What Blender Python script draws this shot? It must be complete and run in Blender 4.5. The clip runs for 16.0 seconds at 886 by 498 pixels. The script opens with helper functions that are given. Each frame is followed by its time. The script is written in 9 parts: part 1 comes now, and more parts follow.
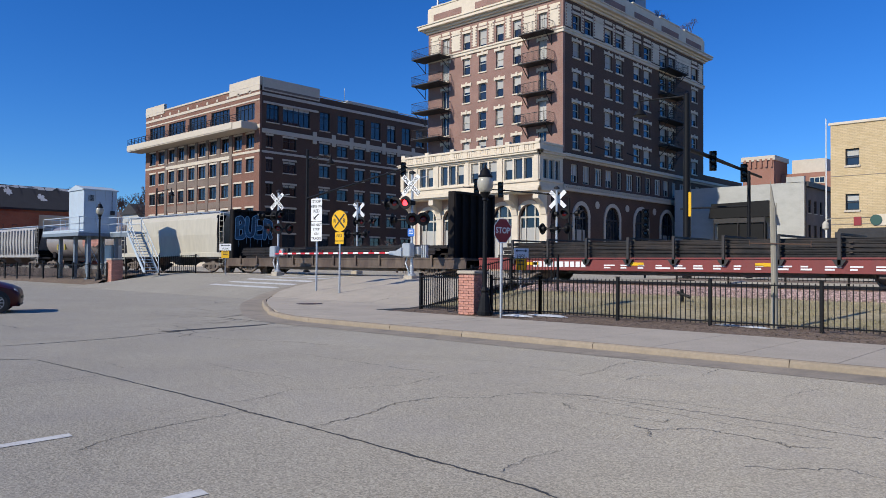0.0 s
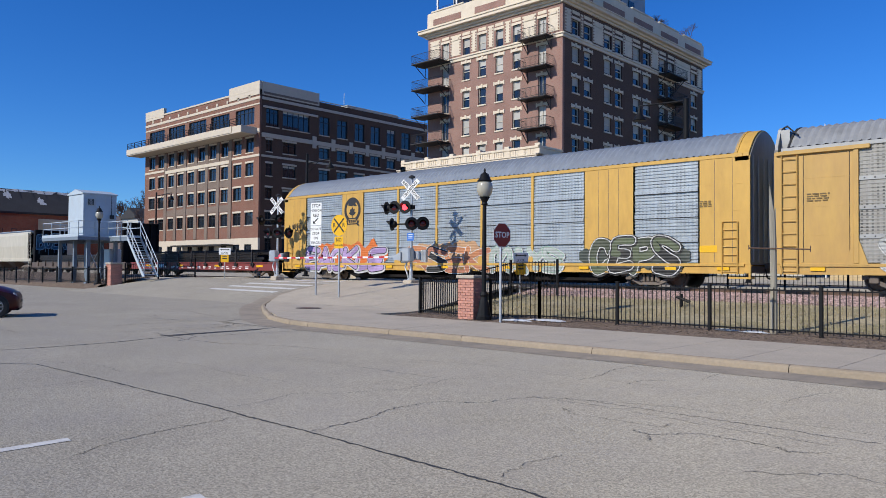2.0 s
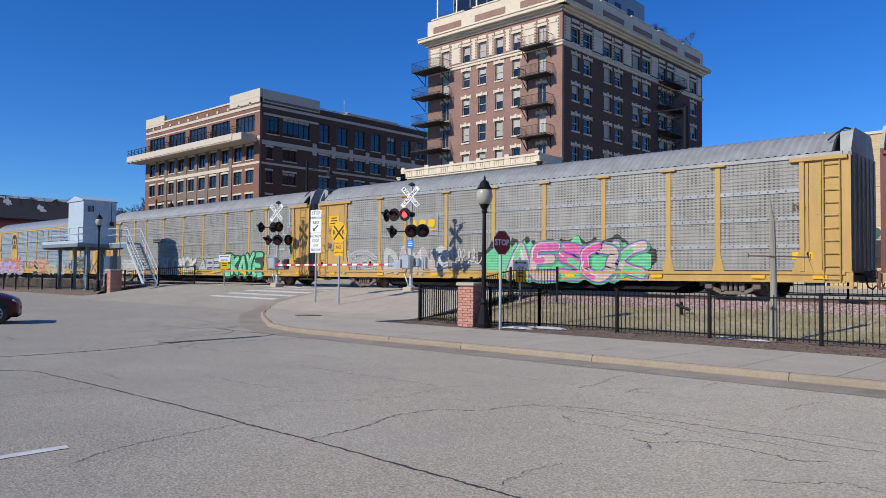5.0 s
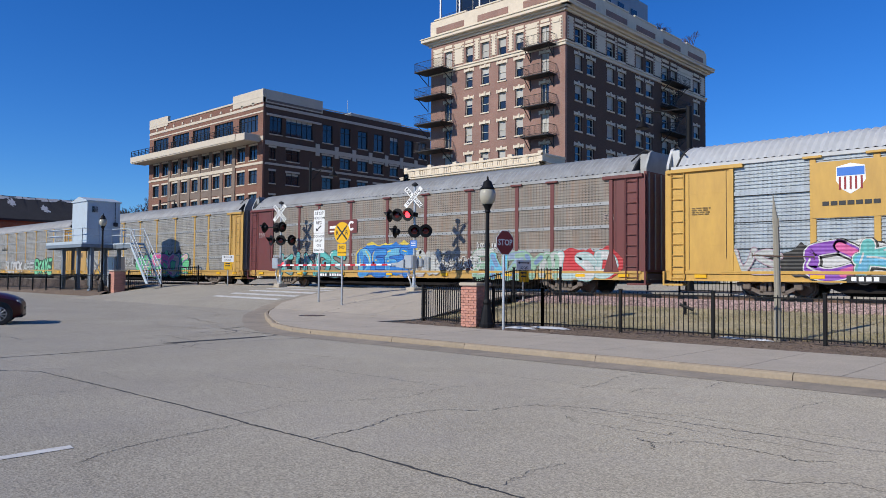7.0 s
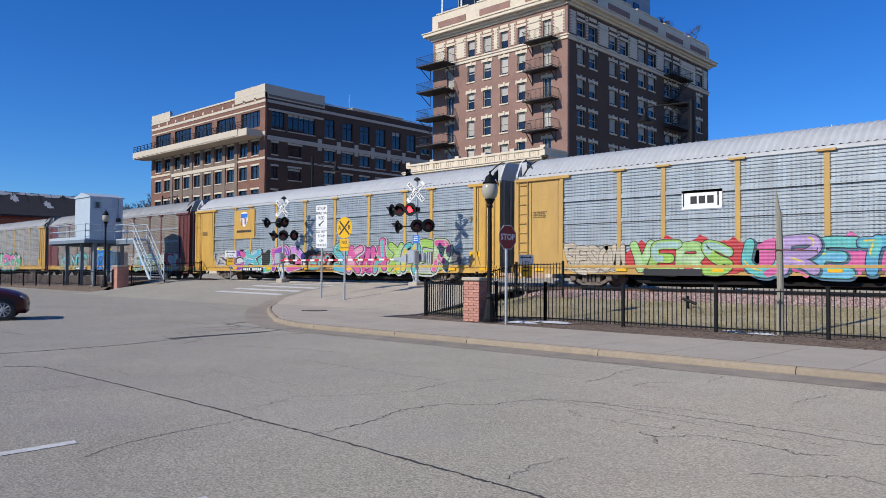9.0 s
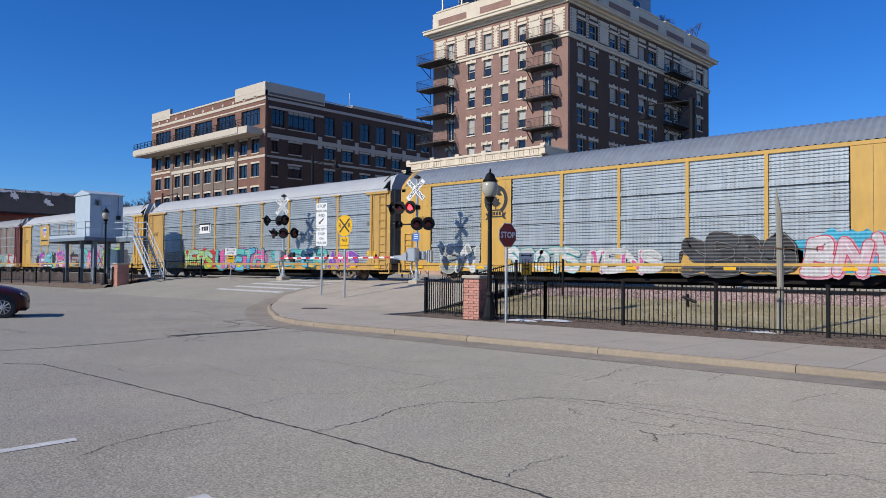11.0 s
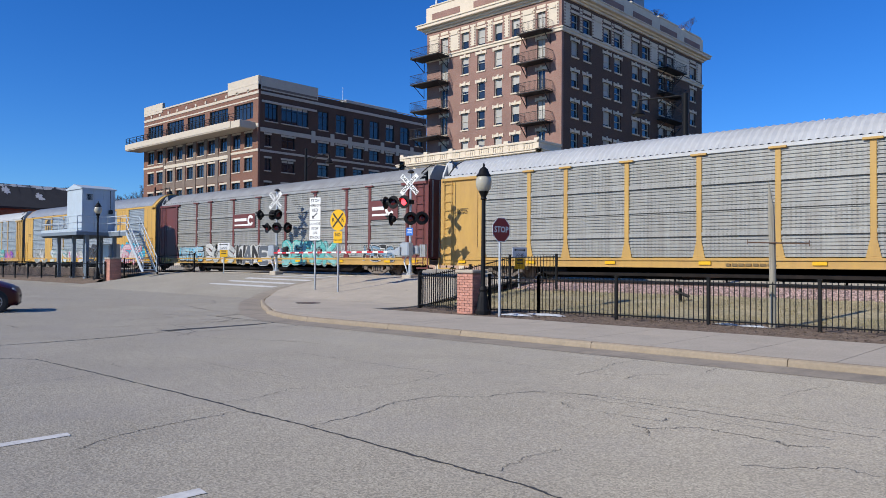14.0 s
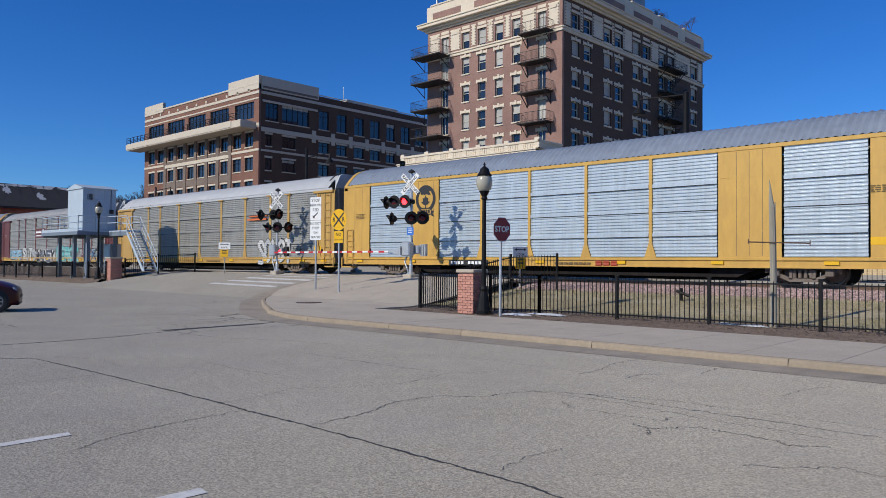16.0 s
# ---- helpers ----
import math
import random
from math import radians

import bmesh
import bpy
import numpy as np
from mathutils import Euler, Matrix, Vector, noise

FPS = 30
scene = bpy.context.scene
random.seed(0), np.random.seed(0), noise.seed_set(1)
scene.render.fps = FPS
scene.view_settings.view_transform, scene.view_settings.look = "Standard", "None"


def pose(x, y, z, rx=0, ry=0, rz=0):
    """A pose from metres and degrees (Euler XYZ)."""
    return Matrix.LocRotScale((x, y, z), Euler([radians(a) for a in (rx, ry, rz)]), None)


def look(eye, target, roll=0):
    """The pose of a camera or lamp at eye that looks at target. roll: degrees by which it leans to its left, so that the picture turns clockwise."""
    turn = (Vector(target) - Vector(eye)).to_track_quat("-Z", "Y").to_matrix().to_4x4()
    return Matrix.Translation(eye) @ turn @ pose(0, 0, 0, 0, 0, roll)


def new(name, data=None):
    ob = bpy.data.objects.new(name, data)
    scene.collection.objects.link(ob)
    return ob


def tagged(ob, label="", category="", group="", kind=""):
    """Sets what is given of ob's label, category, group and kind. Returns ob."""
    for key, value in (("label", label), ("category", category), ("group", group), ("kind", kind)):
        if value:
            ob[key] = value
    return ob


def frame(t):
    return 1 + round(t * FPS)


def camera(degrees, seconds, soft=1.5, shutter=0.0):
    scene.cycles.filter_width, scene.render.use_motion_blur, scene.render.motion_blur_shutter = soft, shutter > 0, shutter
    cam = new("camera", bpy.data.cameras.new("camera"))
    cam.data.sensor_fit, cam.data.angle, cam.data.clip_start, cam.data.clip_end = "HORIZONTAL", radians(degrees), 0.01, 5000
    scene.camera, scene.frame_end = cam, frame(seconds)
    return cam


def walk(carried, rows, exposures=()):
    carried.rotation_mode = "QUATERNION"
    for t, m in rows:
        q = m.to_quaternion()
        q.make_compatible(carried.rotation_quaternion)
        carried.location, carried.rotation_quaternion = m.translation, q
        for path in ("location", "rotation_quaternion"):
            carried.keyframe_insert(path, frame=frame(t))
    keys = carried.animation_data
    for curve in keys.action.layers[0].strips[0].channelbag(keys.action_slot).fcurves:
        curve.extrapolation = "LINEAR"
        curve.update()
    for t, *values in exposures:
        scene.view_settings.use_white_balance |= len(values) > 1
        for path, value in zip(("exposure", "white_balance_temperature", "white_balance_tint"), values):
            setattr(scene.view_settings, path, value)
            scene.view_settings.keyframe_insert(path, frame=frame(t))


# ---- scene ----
EXPO = 0.0

# camera: held by hand, standing still, turning slightly
cam = camera(61.42, 16.0, soft=0.85)
EYE = (0.0, 0.0, 1.6)
VIEW = [  # seconds, turn to the left, upward pitch, lean (degrees)
    (0.0, 42.900, 1.150, 0.400),
    (0.5, 42.887, 1.211, 0.452),
    (1.0, 42.884, 1.274, 0.453),
    (1.5, 42.876, 1.337, 0.461),
    (2.0, 42.861, 1.491, 0.458),
    (2.5, 42.880, 1.626, 0.445),
    (3.0, 42.870, 1.730, 0.461),
    (3.5, 42.828, 1.800, 0.487),
    (4.0, 42.774, 1.923, 0.539),
    (6.5, 43.034, 2.133, 0.497),
    (7.0, 43.091, 2.062, 0.490),
    (7.5, 43.115, 1.976, 0.416),
    (8.0, 43.146, 1.855, 0.379),
    (8.5, 43.225, 1.749, 0.355),
    (9.0, 43.278, 1.656, 0.332),
    (11.5, 43.223, 1.439, 0.442),
    (12.0, 43.101, 1.362, 0.444),
    (12.5, 42.980, 1.293, 0.426),
    (13.0, 42.862, 1.244, 0.419),
    (13.5, 42.786, 1.190, 0.397),
    (14.0, 42.789, 1.085, 0.399),
    (14.5, 42.818, 1.062, 0.395),
    (15.0, 42.877, 1.025, 0.394),
    (15.5, 42.885, 1.032, 0.383),
    (16.0, 42.839, 1.058, 0.391),
]
walk(cam, [(t, pose(*EYE, 90 + up, 0, turn) @ pose(0, 0, 0, 0, 0, lean)) for t, turn, up, lean in VIEW], exposures=[(t, EXPO + e) for t, e in ((0.0, -0.05), (4.0, -0.03), (6.5, -0.13), (7.5, -0.06), (9.0, -0.07), (11.5, -0.13), (12.2, 0.02), (12.5, 0.03), (14.5, 0.03), (15.3, -0.12), (16.0, -0.26))])

# ---- sky and sun ----
SUN_WAY = Vector((0.22, 0.80, -0.555)).normalized()
world = bpy.data.worlds.new("sky")
scene.world = world
world.use_nodes = True
wn, wl = world.node_tree.nodes, world.node_tree.links
wn.clear()
sky = wn.new("ShaderNodeTexSky")
sky.sky_type = "NISHITA"
sky.sun_disc = False
sky.sun_elevation = math.asin(-SUN_WAY.z)
sky.sun_rotation = math.atan2(-SUN_WAY.x, -SUN_WAY.y)
sky.air_density = 1.0
sky.dust_density = 0.0
sky.altitude = 500
sky.ozone_density = 6.0
bg = wn.new("ShaderNodeBackground")
bg.inputs[1].default_value = 0.095
wout = wn.new("ShaderNodeOutputWorld")
clear = wn.new("ShaderNodeHueSaturation")
clear.inputs["Saturation"].default_value = 1.22
clear.inputs["Hue"].default_value = 0.504
wl.new(sky.outputs[0], clear.inputs["Color"])
deep = wn.new("ShaderNodeMix")
deep.data_type, deep.blend_type = "RGBA", "MULTIPLY"
deep.inputs[0].default_value = 1.0
deep.inputs[7].default_value = (0.74, 1.07, 1.44, 1)
wl.new(clear.outputs[0], deep.inputs[6])
wl.new(deep.outputs[2], bg.inputs[0])
wl.new(bg.outputs[0], wout.inputs[0])

sun = new("sun", bpy.data.lights.new("sun", "SUN"))
sun.data.energy = 4.6
sun.data.angle = radians(0.53)
sun.data.color = (1.0, 0.945, 0.83)
sun.matrix_world = look((-40, -110, 80), Vector((-40, -110, 80)) + SUN_WAY)


# ---- materials ----
def mat(name, colour, rough=0.7, metal=0.0, vary=0.12, grain=30.0, stain=1.2, bump=0.15, dirt=None, dirt_amount=0.0,
        speck=0.0, per_object=0.0, spec=0.5, stretch=(1, 1, 1), alpha=None, holes=0.0):
    """A procedural surface: base colour with fine grain, broad stains, optional dirt and a fine relief."""
    m = bpy.data.materials.new(name)
    m.use_nodes = True
    n, l = m.node_tree.nodes, m.node_tree.links
    b = n["Principled BSDF"]
    b.inputs["Roughness"].default_value = rough
    b.inputs["Metallic"].default_value = metal
    b.inputs["Specular IOR Level"].default_value = spec
    tc = n.new("ShaderNodeTexCoord")
    mp = n.new("ShaderNodeMapping")
    mp.inputs["Scale"].default_value = stretch
    l.new(tc.outputs["Object"], mp.inputs[0])
    fine = n.new("ShaderNodeTexNoise")
    fine.inputs["Scale"].default_value = grain
    fine.inputs["Detail"].default_value = 6
    l.new(mp.outputs[0], fine.inputs["Vector"])
    broad = n.new("ShaderNodeTexNoise")
    broad.inputs["Scale"].default_value = stain
    broad.inputs["Detail"].default_value = 8
    broad.inputs["Roughness"].default_value = 0.65
    l.new(mp.outputs[0], broad.inputs["Vector"])
    add = n.new("ShaderNodeMath")
    add.operation = "ADD"
    l.new(fine.outputs["Fac"], add.inputs[0])
    l.new(broad.outputs["Fac"], add.inputs[1])
    rng = n.new("ShaderNodeMapRange")
    rng.inputs[1].default_value, rng.inputs[2].default_value = 0.6, 1.4
    rng.inputs[3].default_value, rng.inputs[4].default_value = 1 - vary, 1 + vary
    l.new(add.outputs[0], rng.inputs[0])
    val = rng.outputs[0]
    if per_object:
        oi = n.new("ShaderNodeObjectInfo")
        r2 = n.new("ShaderNodeMapRange")
        r2.inputs[3].default_value, r2.inputs[4].default_value = 1 - per_object, 1 + per_object
        l.new(oi.outputs["Random"], r2.inputs[0])
        mul = n.new("ShaderNodeMath")
        mul.operation = "MULTIPLY"
        l.new(val, mul.inputs[0])
        l.new(r2.outputs[0], mul.inputs[1])
        val = mul.outputs[0]
    hsv = n.new("ShaderNodeHueSaturation")
    hsv.inputs["Color"].default_value = (*colour, 1)
    l.new(val, hsv.inputs["Value"])
    col = hsv.outputs[0]
    if speck:
        vo = n.new("ShaderNodeTexVoronoi")
        vo.inputs["Scale"].default_value = grain * 2.2
        l.new(mp.outputs[0], vo.inputs["Vector"])
        sp = n.new("ShaderNodeHueSaturation")
        r3 = n.new("ShaderNodeMapRange")
        r3.inputs[3].default_value, r3.inputs[4].default_value = 1 - speck, 1 + speck
        sepc = n.new("ShaderNodeSeparateColor")
        l.new(vo.outputs["Color"], sepc.inputs[0])
        l.new(sepc.outputs[0], r3.inputs[0])
        l.new(r3.outputs[0], sp.inputs["Value"])
        l.new(col, sp.inputs["Color"])
        col = sp.outputs[0]
    if dirt:
        dn = n.new("ShaderNodeTexNoise")
        dn.inputs["Scale"].default_value = stain * 1.7
        dn.inputs["Detail"].default_value = 10
        dn.inputs["Roughness"].default_value = 0.7
        dm = n.new("ShaderNodeMapping")
        dm.inputs["Location"].default_value = (7.3, 2.1, 4.4)
        dm.inputs["Scale"].default_value = stretch
        l.new(tc.outputs["Object"], dm.inputs[0])
        l.new(dm.outputs[0], dn.inputs["Vector"])
        dr = n.new("ShaderNodeMapRange")
        dr.inputs[1].default_value, dr.inputs[2].default_value = 0.45, 0.75
        dr.inputs[4].default_value = dirt_amount
        l.new(dn.outputs["Fac"], dr.inputs[0])
        mx = n.new("ShaderNodeMix")
        mx.data_type = "RGBA"
        mx.inputs[7].default_value = (*dirt, 1)
        l.new(dr.outputs[0], mx.inputs[0])
        l.new(col, mx.inputs[6])
        col = mx.outputs[2]
    if holes:
        # rows of small punched holes, uneven with dirt
        sx = n.new("ShaderNodeSeparateXYZ")
        l.new(tc.outputs["Object"], sx.inputs[0])

        def line(axis, pitch, part_):
            q = n.new("ShaderNodeMath")
            q.operation = "MODULO"
            q.inputs[1].default_value = pitch
            l.new(sx.outputs[axis], q.inputs[0])
            r = n.new("ShaderNodeMath")
            r.operation = "LESS_THAN"
            r.inputs[1].default_value = pitch * part_
            l.new(q.outputs[0], r.inputs[0])
            return r.outputs[0]

        def times(p, q):
            r = n.new("ShaderNodeMath")
            r.operation = "MULTIPLY"
            l.new(p, r.inputs[0])
            if isinstance(q, float):
                r.inputs[1].default_value = q
            else:
                l.new(q, r.inputs[1])
            return r.outputs[0]

        wob = n.new("ShaderNodeTexNoise")
        wob.inputs["Scale"].default_value = 1.6
        l.new(tc.outputs["Object"], wob.inputs["Vector"])
        amount = n.new("ShaderNodeMapRange")
        amount.inputs[1].default_value, amount.inputs[2].default_value = 0.3, 0.65
        amount.inputs[4].default_value = holes
        l.new(wob.outputs["Fac"], amount.inputs[0])
        dots = times(times(line(0, 0.155, 0.42), line(2, 0.104, 0.55)), amount.outputs[0])
        hm = n.new("ShaderNodeMix")
        hm.data_type = "RGBA"
        hm.inputs[7].default_value = (0.02, 0.02, 0.02, 1)
        l.new(dots, hm.inputs[0])
        l.new(col, hm.inputs[6])
        col = hm.outputs[2]
    l.new(col, b.inputs["Base Color"])
    if bump >= 0.4:
        b.inputs["Diffuse Roughness"].default_value = 0.4
    if bump:
        bp = n.new("ShaderNodeBump")
        bp.inputs["Strength"].default_value = bump
        bp.inputs["Distance"].default_value = 0.01
        l.new(fine.outputs["Fac"], bp.inputs["Height"])
        l.new(bp.outputs[0], b.inputs["Normal"])
    return m


def brick_mat(name, brick_a, brick_b, mortar, scale=1.0, stains=(0.5, 1.1), bw=0.21, bh=0.075):
    """Brickwork for upright walls in either direction."""
    m = bpy.data.materials.new(name)
    m.use_nodes = True
    n, l = m.node_tree.nodes, m.node_tree.links
    b = n["Principled BSDF"]
    b.inputs["Roughness"].default_value = 0.85
    tc = n.new("ShaderNodeTexCoord")
    sep = n.new("ShaderNodeSeparateXYZ")
    l.new(tc.outputs["Object"], sep.inputs[0])
    add = n.new("ShaderNodeMath")
    l.new(sep.outputs[0], add.inputs[0])
    l.new(sep.outputs[1], add.inputs[1])
    com = n.new("ShaderNodeCombineXYZ")
    l.new(add.outputs[0], com.inputs[0])
    l.new(sep.outputs[2], com.inputs[1])
    br = n.new("ShaderNodeTexBrick")
    br.inputs["Color1"].default_value = (*brick_a, 1)
    br.inputs["Color2"].default_value = (*brick_b, 1)
    br.inputs["Mortar"].default_value = (*mortar, 1)
    br.inputs["Scale"].default_value = 1.0
    br.inputs["Mortar Size"].default_value = 0.008
    br.inputs["Brick Width"].default_value = bw * scale
    br.inputs["Row Height"].default_value = bh * scale
    l.new(com.outputs[0], br.inputs["Vector"])
    no = n.new("ShaderNodeTexNoise")
    no.inputs["Scale"].default_value = 0.35
    no.inputs["Detail"].default_value = 9
    l.new(tc.outputs["Object"], no.inputs["Vector"])
    rg = n.new("ShaderNodeMapRange")
    rg.inputs[1].default_value, rg.inputs[2].default_value = 0.3, 0.7
    rg.inputs[3].default_value, rg.inputs[4].default_value = stains
    l.new(no.outputs["Fac"], rg.inputs[0])
    hs = n.new("ShaderNodeHueSaturation")
    l.new(br.outputs["Color"], hs.inputs["Color"])
    l.new(rg.outputs[0], hs.inputs["Value"])
    l.new(hs.outputs[0], b.inputs["Base Color"])
    bp = n.new("ShaderNodeBump")
    bp.inputs["Strength"].default_value = 0.4
    bp.inputs["Distance"].default_value = 0.01
    bp.invert = True
    l.new(br.outputs["Fac"], bp.inputs["Height"])
    l.new(bp.outputs[0], b.inputs["Normal"])
    return m


def glow(name, colour, strength):
    m = mat(name, colour, 0.3)
    b = m.node_tree.nodes["Principled BSDF"]
    b.inputs["Emission Color"].default_value = (*colour, 1)
    b.inputs["Emission Strength"].default_value = strength
    return m


ASPHALT = mat("asphalt", (0.345, 0.310, 0.244), 0.95, vary=0.22, grain=34, stain=0.35, bump=0.8, speck=0.34, dirt=(0.3, 0.275, 0.25), dirt_amount=0.4)
FINE_CRACK = mat("fine_crack", (0.12, 0.11, 0.095), 0.9, vary=0.3)
CRACK = mat("crack_filler", (0.05, 0.05, 0.05), 0.8, vary=0.3)
CONCRETE = mat("concrete", (0.44, 0.382, 0.302), 0.9, vary=0.12, grain=25, stain=0.6, bump=0.25, speck=0.08, dirt=(0.22, 0.2, 0.17), dirt_amount=0.35)
KERB = mat("kerb_concrete", (0.31, 0.25, 0.178), 0.9, vary=0.15, grain=18, stain=1.5, bump=0.3, per_object=0.06, dirt=(0.2, 0.17, 0.12), dirt_amount=0.5)
GUTTER = mat("gutter_concrete", (0.31, 0.262, 0.2), 0.9, vary=0.15, grain=18, stain=1.0, bump=0.3, per_object=0.06, dirt=(0.1, 0.09, 0.08), dirt_amount=0.6)
PAINT_WHITE = mat("road_paint", (0.62, 0.61, 0.58), 0.8, vary=0.15, grain=14, dirt=(0.2, 0.19, 0.18), dirt_amount=0.6, stain=4)
GRASS_SOIL = mat("dormant_turf", (0.29, 0.245, 0.155), 1.0, vary=0.35, grain=9, stain=0.8, bump=0.8, speck=0.25, dirt=(0.13, 0.125, 0.06), dirt_amount=0.6)
MULCH = mat("mulch", (0.14, 0.1, 0.072), 1.0, vary=0.4, grain=14, stain=2, bump=0.9, speck=0.4, dirt=(0.2, 0.17, 0.13), dirt_amount=0.3)
BALLAST = mat("ballast_bed", (0.24, 0.175, 0.155), 0.95, vary=0.3, grain=7, stain=1.0, bump=0.9, speck=0.45)
STONE = mat("ballast_stone", (0.33, 0.235, 0.21), 0.9, vary=0.25, grain=6, stain=3, bump=0.3, per_object=0.2)
TIE = mat("weathered_tie", (0.09, 0.07, 0.055), 0.95, vary=0.3, grain=12, stretch=(1, 0.15, 1), per_object=0.2)
RAIL = mat("rail_steel", (0.16, 0.1, 0.07), 0.5, 0.6, vary=0.2)
SNOW = mat("old_snow", (0.5, 0.52, 0.55), 0.8, vary=0.2, grain=20, stain=4, bump=0.5, dirt=(0.25, 0.23, 0.2), dirt_amount=0.9)
BLACK_METAL = mat("black_enamel", (0.008, 0.008, 0.0085), 0.5, vary=0.25, grain=40, spec=0.2)
DARK_STEEL = mat("dark_steel", (0.03, 0.03, 0.032), 0.6, 0.3, vary=0.3, grain=12, dirt=(0.09, 0.065, 0.05), dirt_amount=0.5)
GALV = mat("galvanised_steel", (0.5, 0.52, 0.53), 0.45, 0.6, vary=0.15, grain=20)
BLUE_STEEL = mat("blue_grey_steel", (0.17, 0.21, 0.25), 0.6, 0.1, vary=0.15, grain=8)
PALE_PAINT = mat("pale_blue_paint", (0.43, 0.5, 0.555), 0.5, vary=0.06, grain=8, dirt=(0.35, 0.36, 0.35), dirt_amount=0.3)
SIGN_WHITE = mat("sign_white", (0.78, 0.78, 0.76), 0.5, vary=0.05, grain=10)
SIGN_BLACK = mat("sign_black", (0.02, 0.02, 0.02), 0.5)
SIGN_RED = mat("sign_red", (0.25, 0.015, 0.02), 0.45, vary=0.08)
SIGN_YELLOW = mat("sign_yellow", (0.75, 0.42, 0.0), 0.45, vary=0.05)
SIGN_BLUE = mat("sign_blue", (0.03, 0.16, 0.55), 0.5)
GATE_RED = mat("gate_red", (0.5, 0.02, 0.03), 0.5)
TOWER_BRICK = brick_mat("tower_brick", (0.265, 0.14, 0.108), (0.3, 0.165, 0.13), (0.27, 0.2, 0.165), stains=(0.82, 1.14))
# brick of the sides facing off the sun, shade mixed into its colour
SHADE_BRICK = brick_mat("shade_brown_brick", (0.088, 0.044, 0.028), (0.106, 0.055, 0.035), (0.1, 0.066, 0.046), stains=(0.85, 1.12))
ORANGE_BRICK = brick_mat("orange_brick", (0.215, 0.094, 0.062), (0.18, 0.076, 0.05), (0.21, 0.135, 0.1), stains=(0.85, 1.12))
GREY_BRICK = brick_mat("grey_brick", (0.17, 0.125, 0.098), (0.2, 0.15, 0.12), (0.2, 0.16, 0.13), stains=(0.85, 1.12))
CREAM_BRICK = brick_mat("cream_brick", (0.55, 0.41, 0.22), (0.62, 0.48, 0.28), (0.36, 0.27, 0.16), scale=1.7, stains=(0.88, 1.06))
RED_BRICK = brick_mat("old_red_brick", (0.36, 0.09, 0.045), (0.3, 0.075, 0.04), (0.28, 0.15, 0.1), stains=(0.7, 1.1))
PIER_BRICK = mat("pier_brick", (0.50, 0.24, 0.18), 0.85, vary=0.15, grain=25, stain=5, per_object=0.14, bump=0.3)
MORTAR = mat("mortar", (0.43, 0.265, 0.215), 0.95, vary=0.15)
STONE_CREAM = mat("cream_terracotta", (0.66, 0.57, 0.44), 0.75, vary=0.08, grain=6, stain=0.7, bump=0.1, dirt=(0.42, 0.35, 0.26), dirt_amount=0.35)
STONE_PALE = mat("pale_limestone", (0.56, 0.49, 0.39), 0.8, vary=0.08, grain=6, stain=0.8, bump=0.1, dirt=(0.4, 0.34, 0.27), dirt_amount=0.3)
CONC_GREY = mat("grey_render", (0.44, 0.44, 0.41), 0.9, vary=0.12, grain=4, stain=0.25, bump=0.15, dirt=(0.3, 0.29, 0.26), dirt_amount=0.5, stretch=(1, 1, 2.5))
FRAME_DARK = mat("dark_window_frame", (0.018, 0.019, 0.022), 0.5)
FRAME_PALE = mat("pale_window_frame", (0.5, 0.46, 0.38), 0.6, vary=0.08)
BLIND = mat("window_blind", (0.43, 0.42, 0.385), 0.8, vary=0.06, per_object=0.12)
GLASS = mat("window_glass", (0.016, 0.022, 0.03), 0.04, vary=0.3, grain=0.6, stain=0.3, bump=0.02, per_object=0.5, spec=0.8)
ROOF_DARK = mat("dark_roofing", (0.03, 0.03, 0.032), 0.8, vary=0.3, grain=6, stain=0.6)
BARK = mat("winter_bark", (0.16, 0.12, 0.1), 0.95, vary=0.25, grain=10)
TWIG = mat("winter_twigs", (0.13, 0.085, 0.07), 0.95, vary=0.3)
HILL = mat("wooded_hill", (0.12, 0.09, 0.075), 1.0, vary=0.4, grain=0.8, stain=0.08)
LAMP_GLASS = mat("frosted_globe", (0.40, 0.375, 0.30), 0.2, vary=0.06, grain=8)
RED_LENS = mat("red_lens_unlit", (0.10, 0.01, 0.012), 0.15)
RED_LIT = glow("red_lens_lit", (1.0, 0.03, 0.04), 6.0)
GREEN_LENS = mat("dark_lens", (0.01, 0.02, 0.02), 0.15)
WOOD_GREY = mat("weathered_pole", (0.30, 0.275, 0.22), 0.95, vary=0.3, grain=14, stretch=(3, 3, 0.15), bump=0.6)


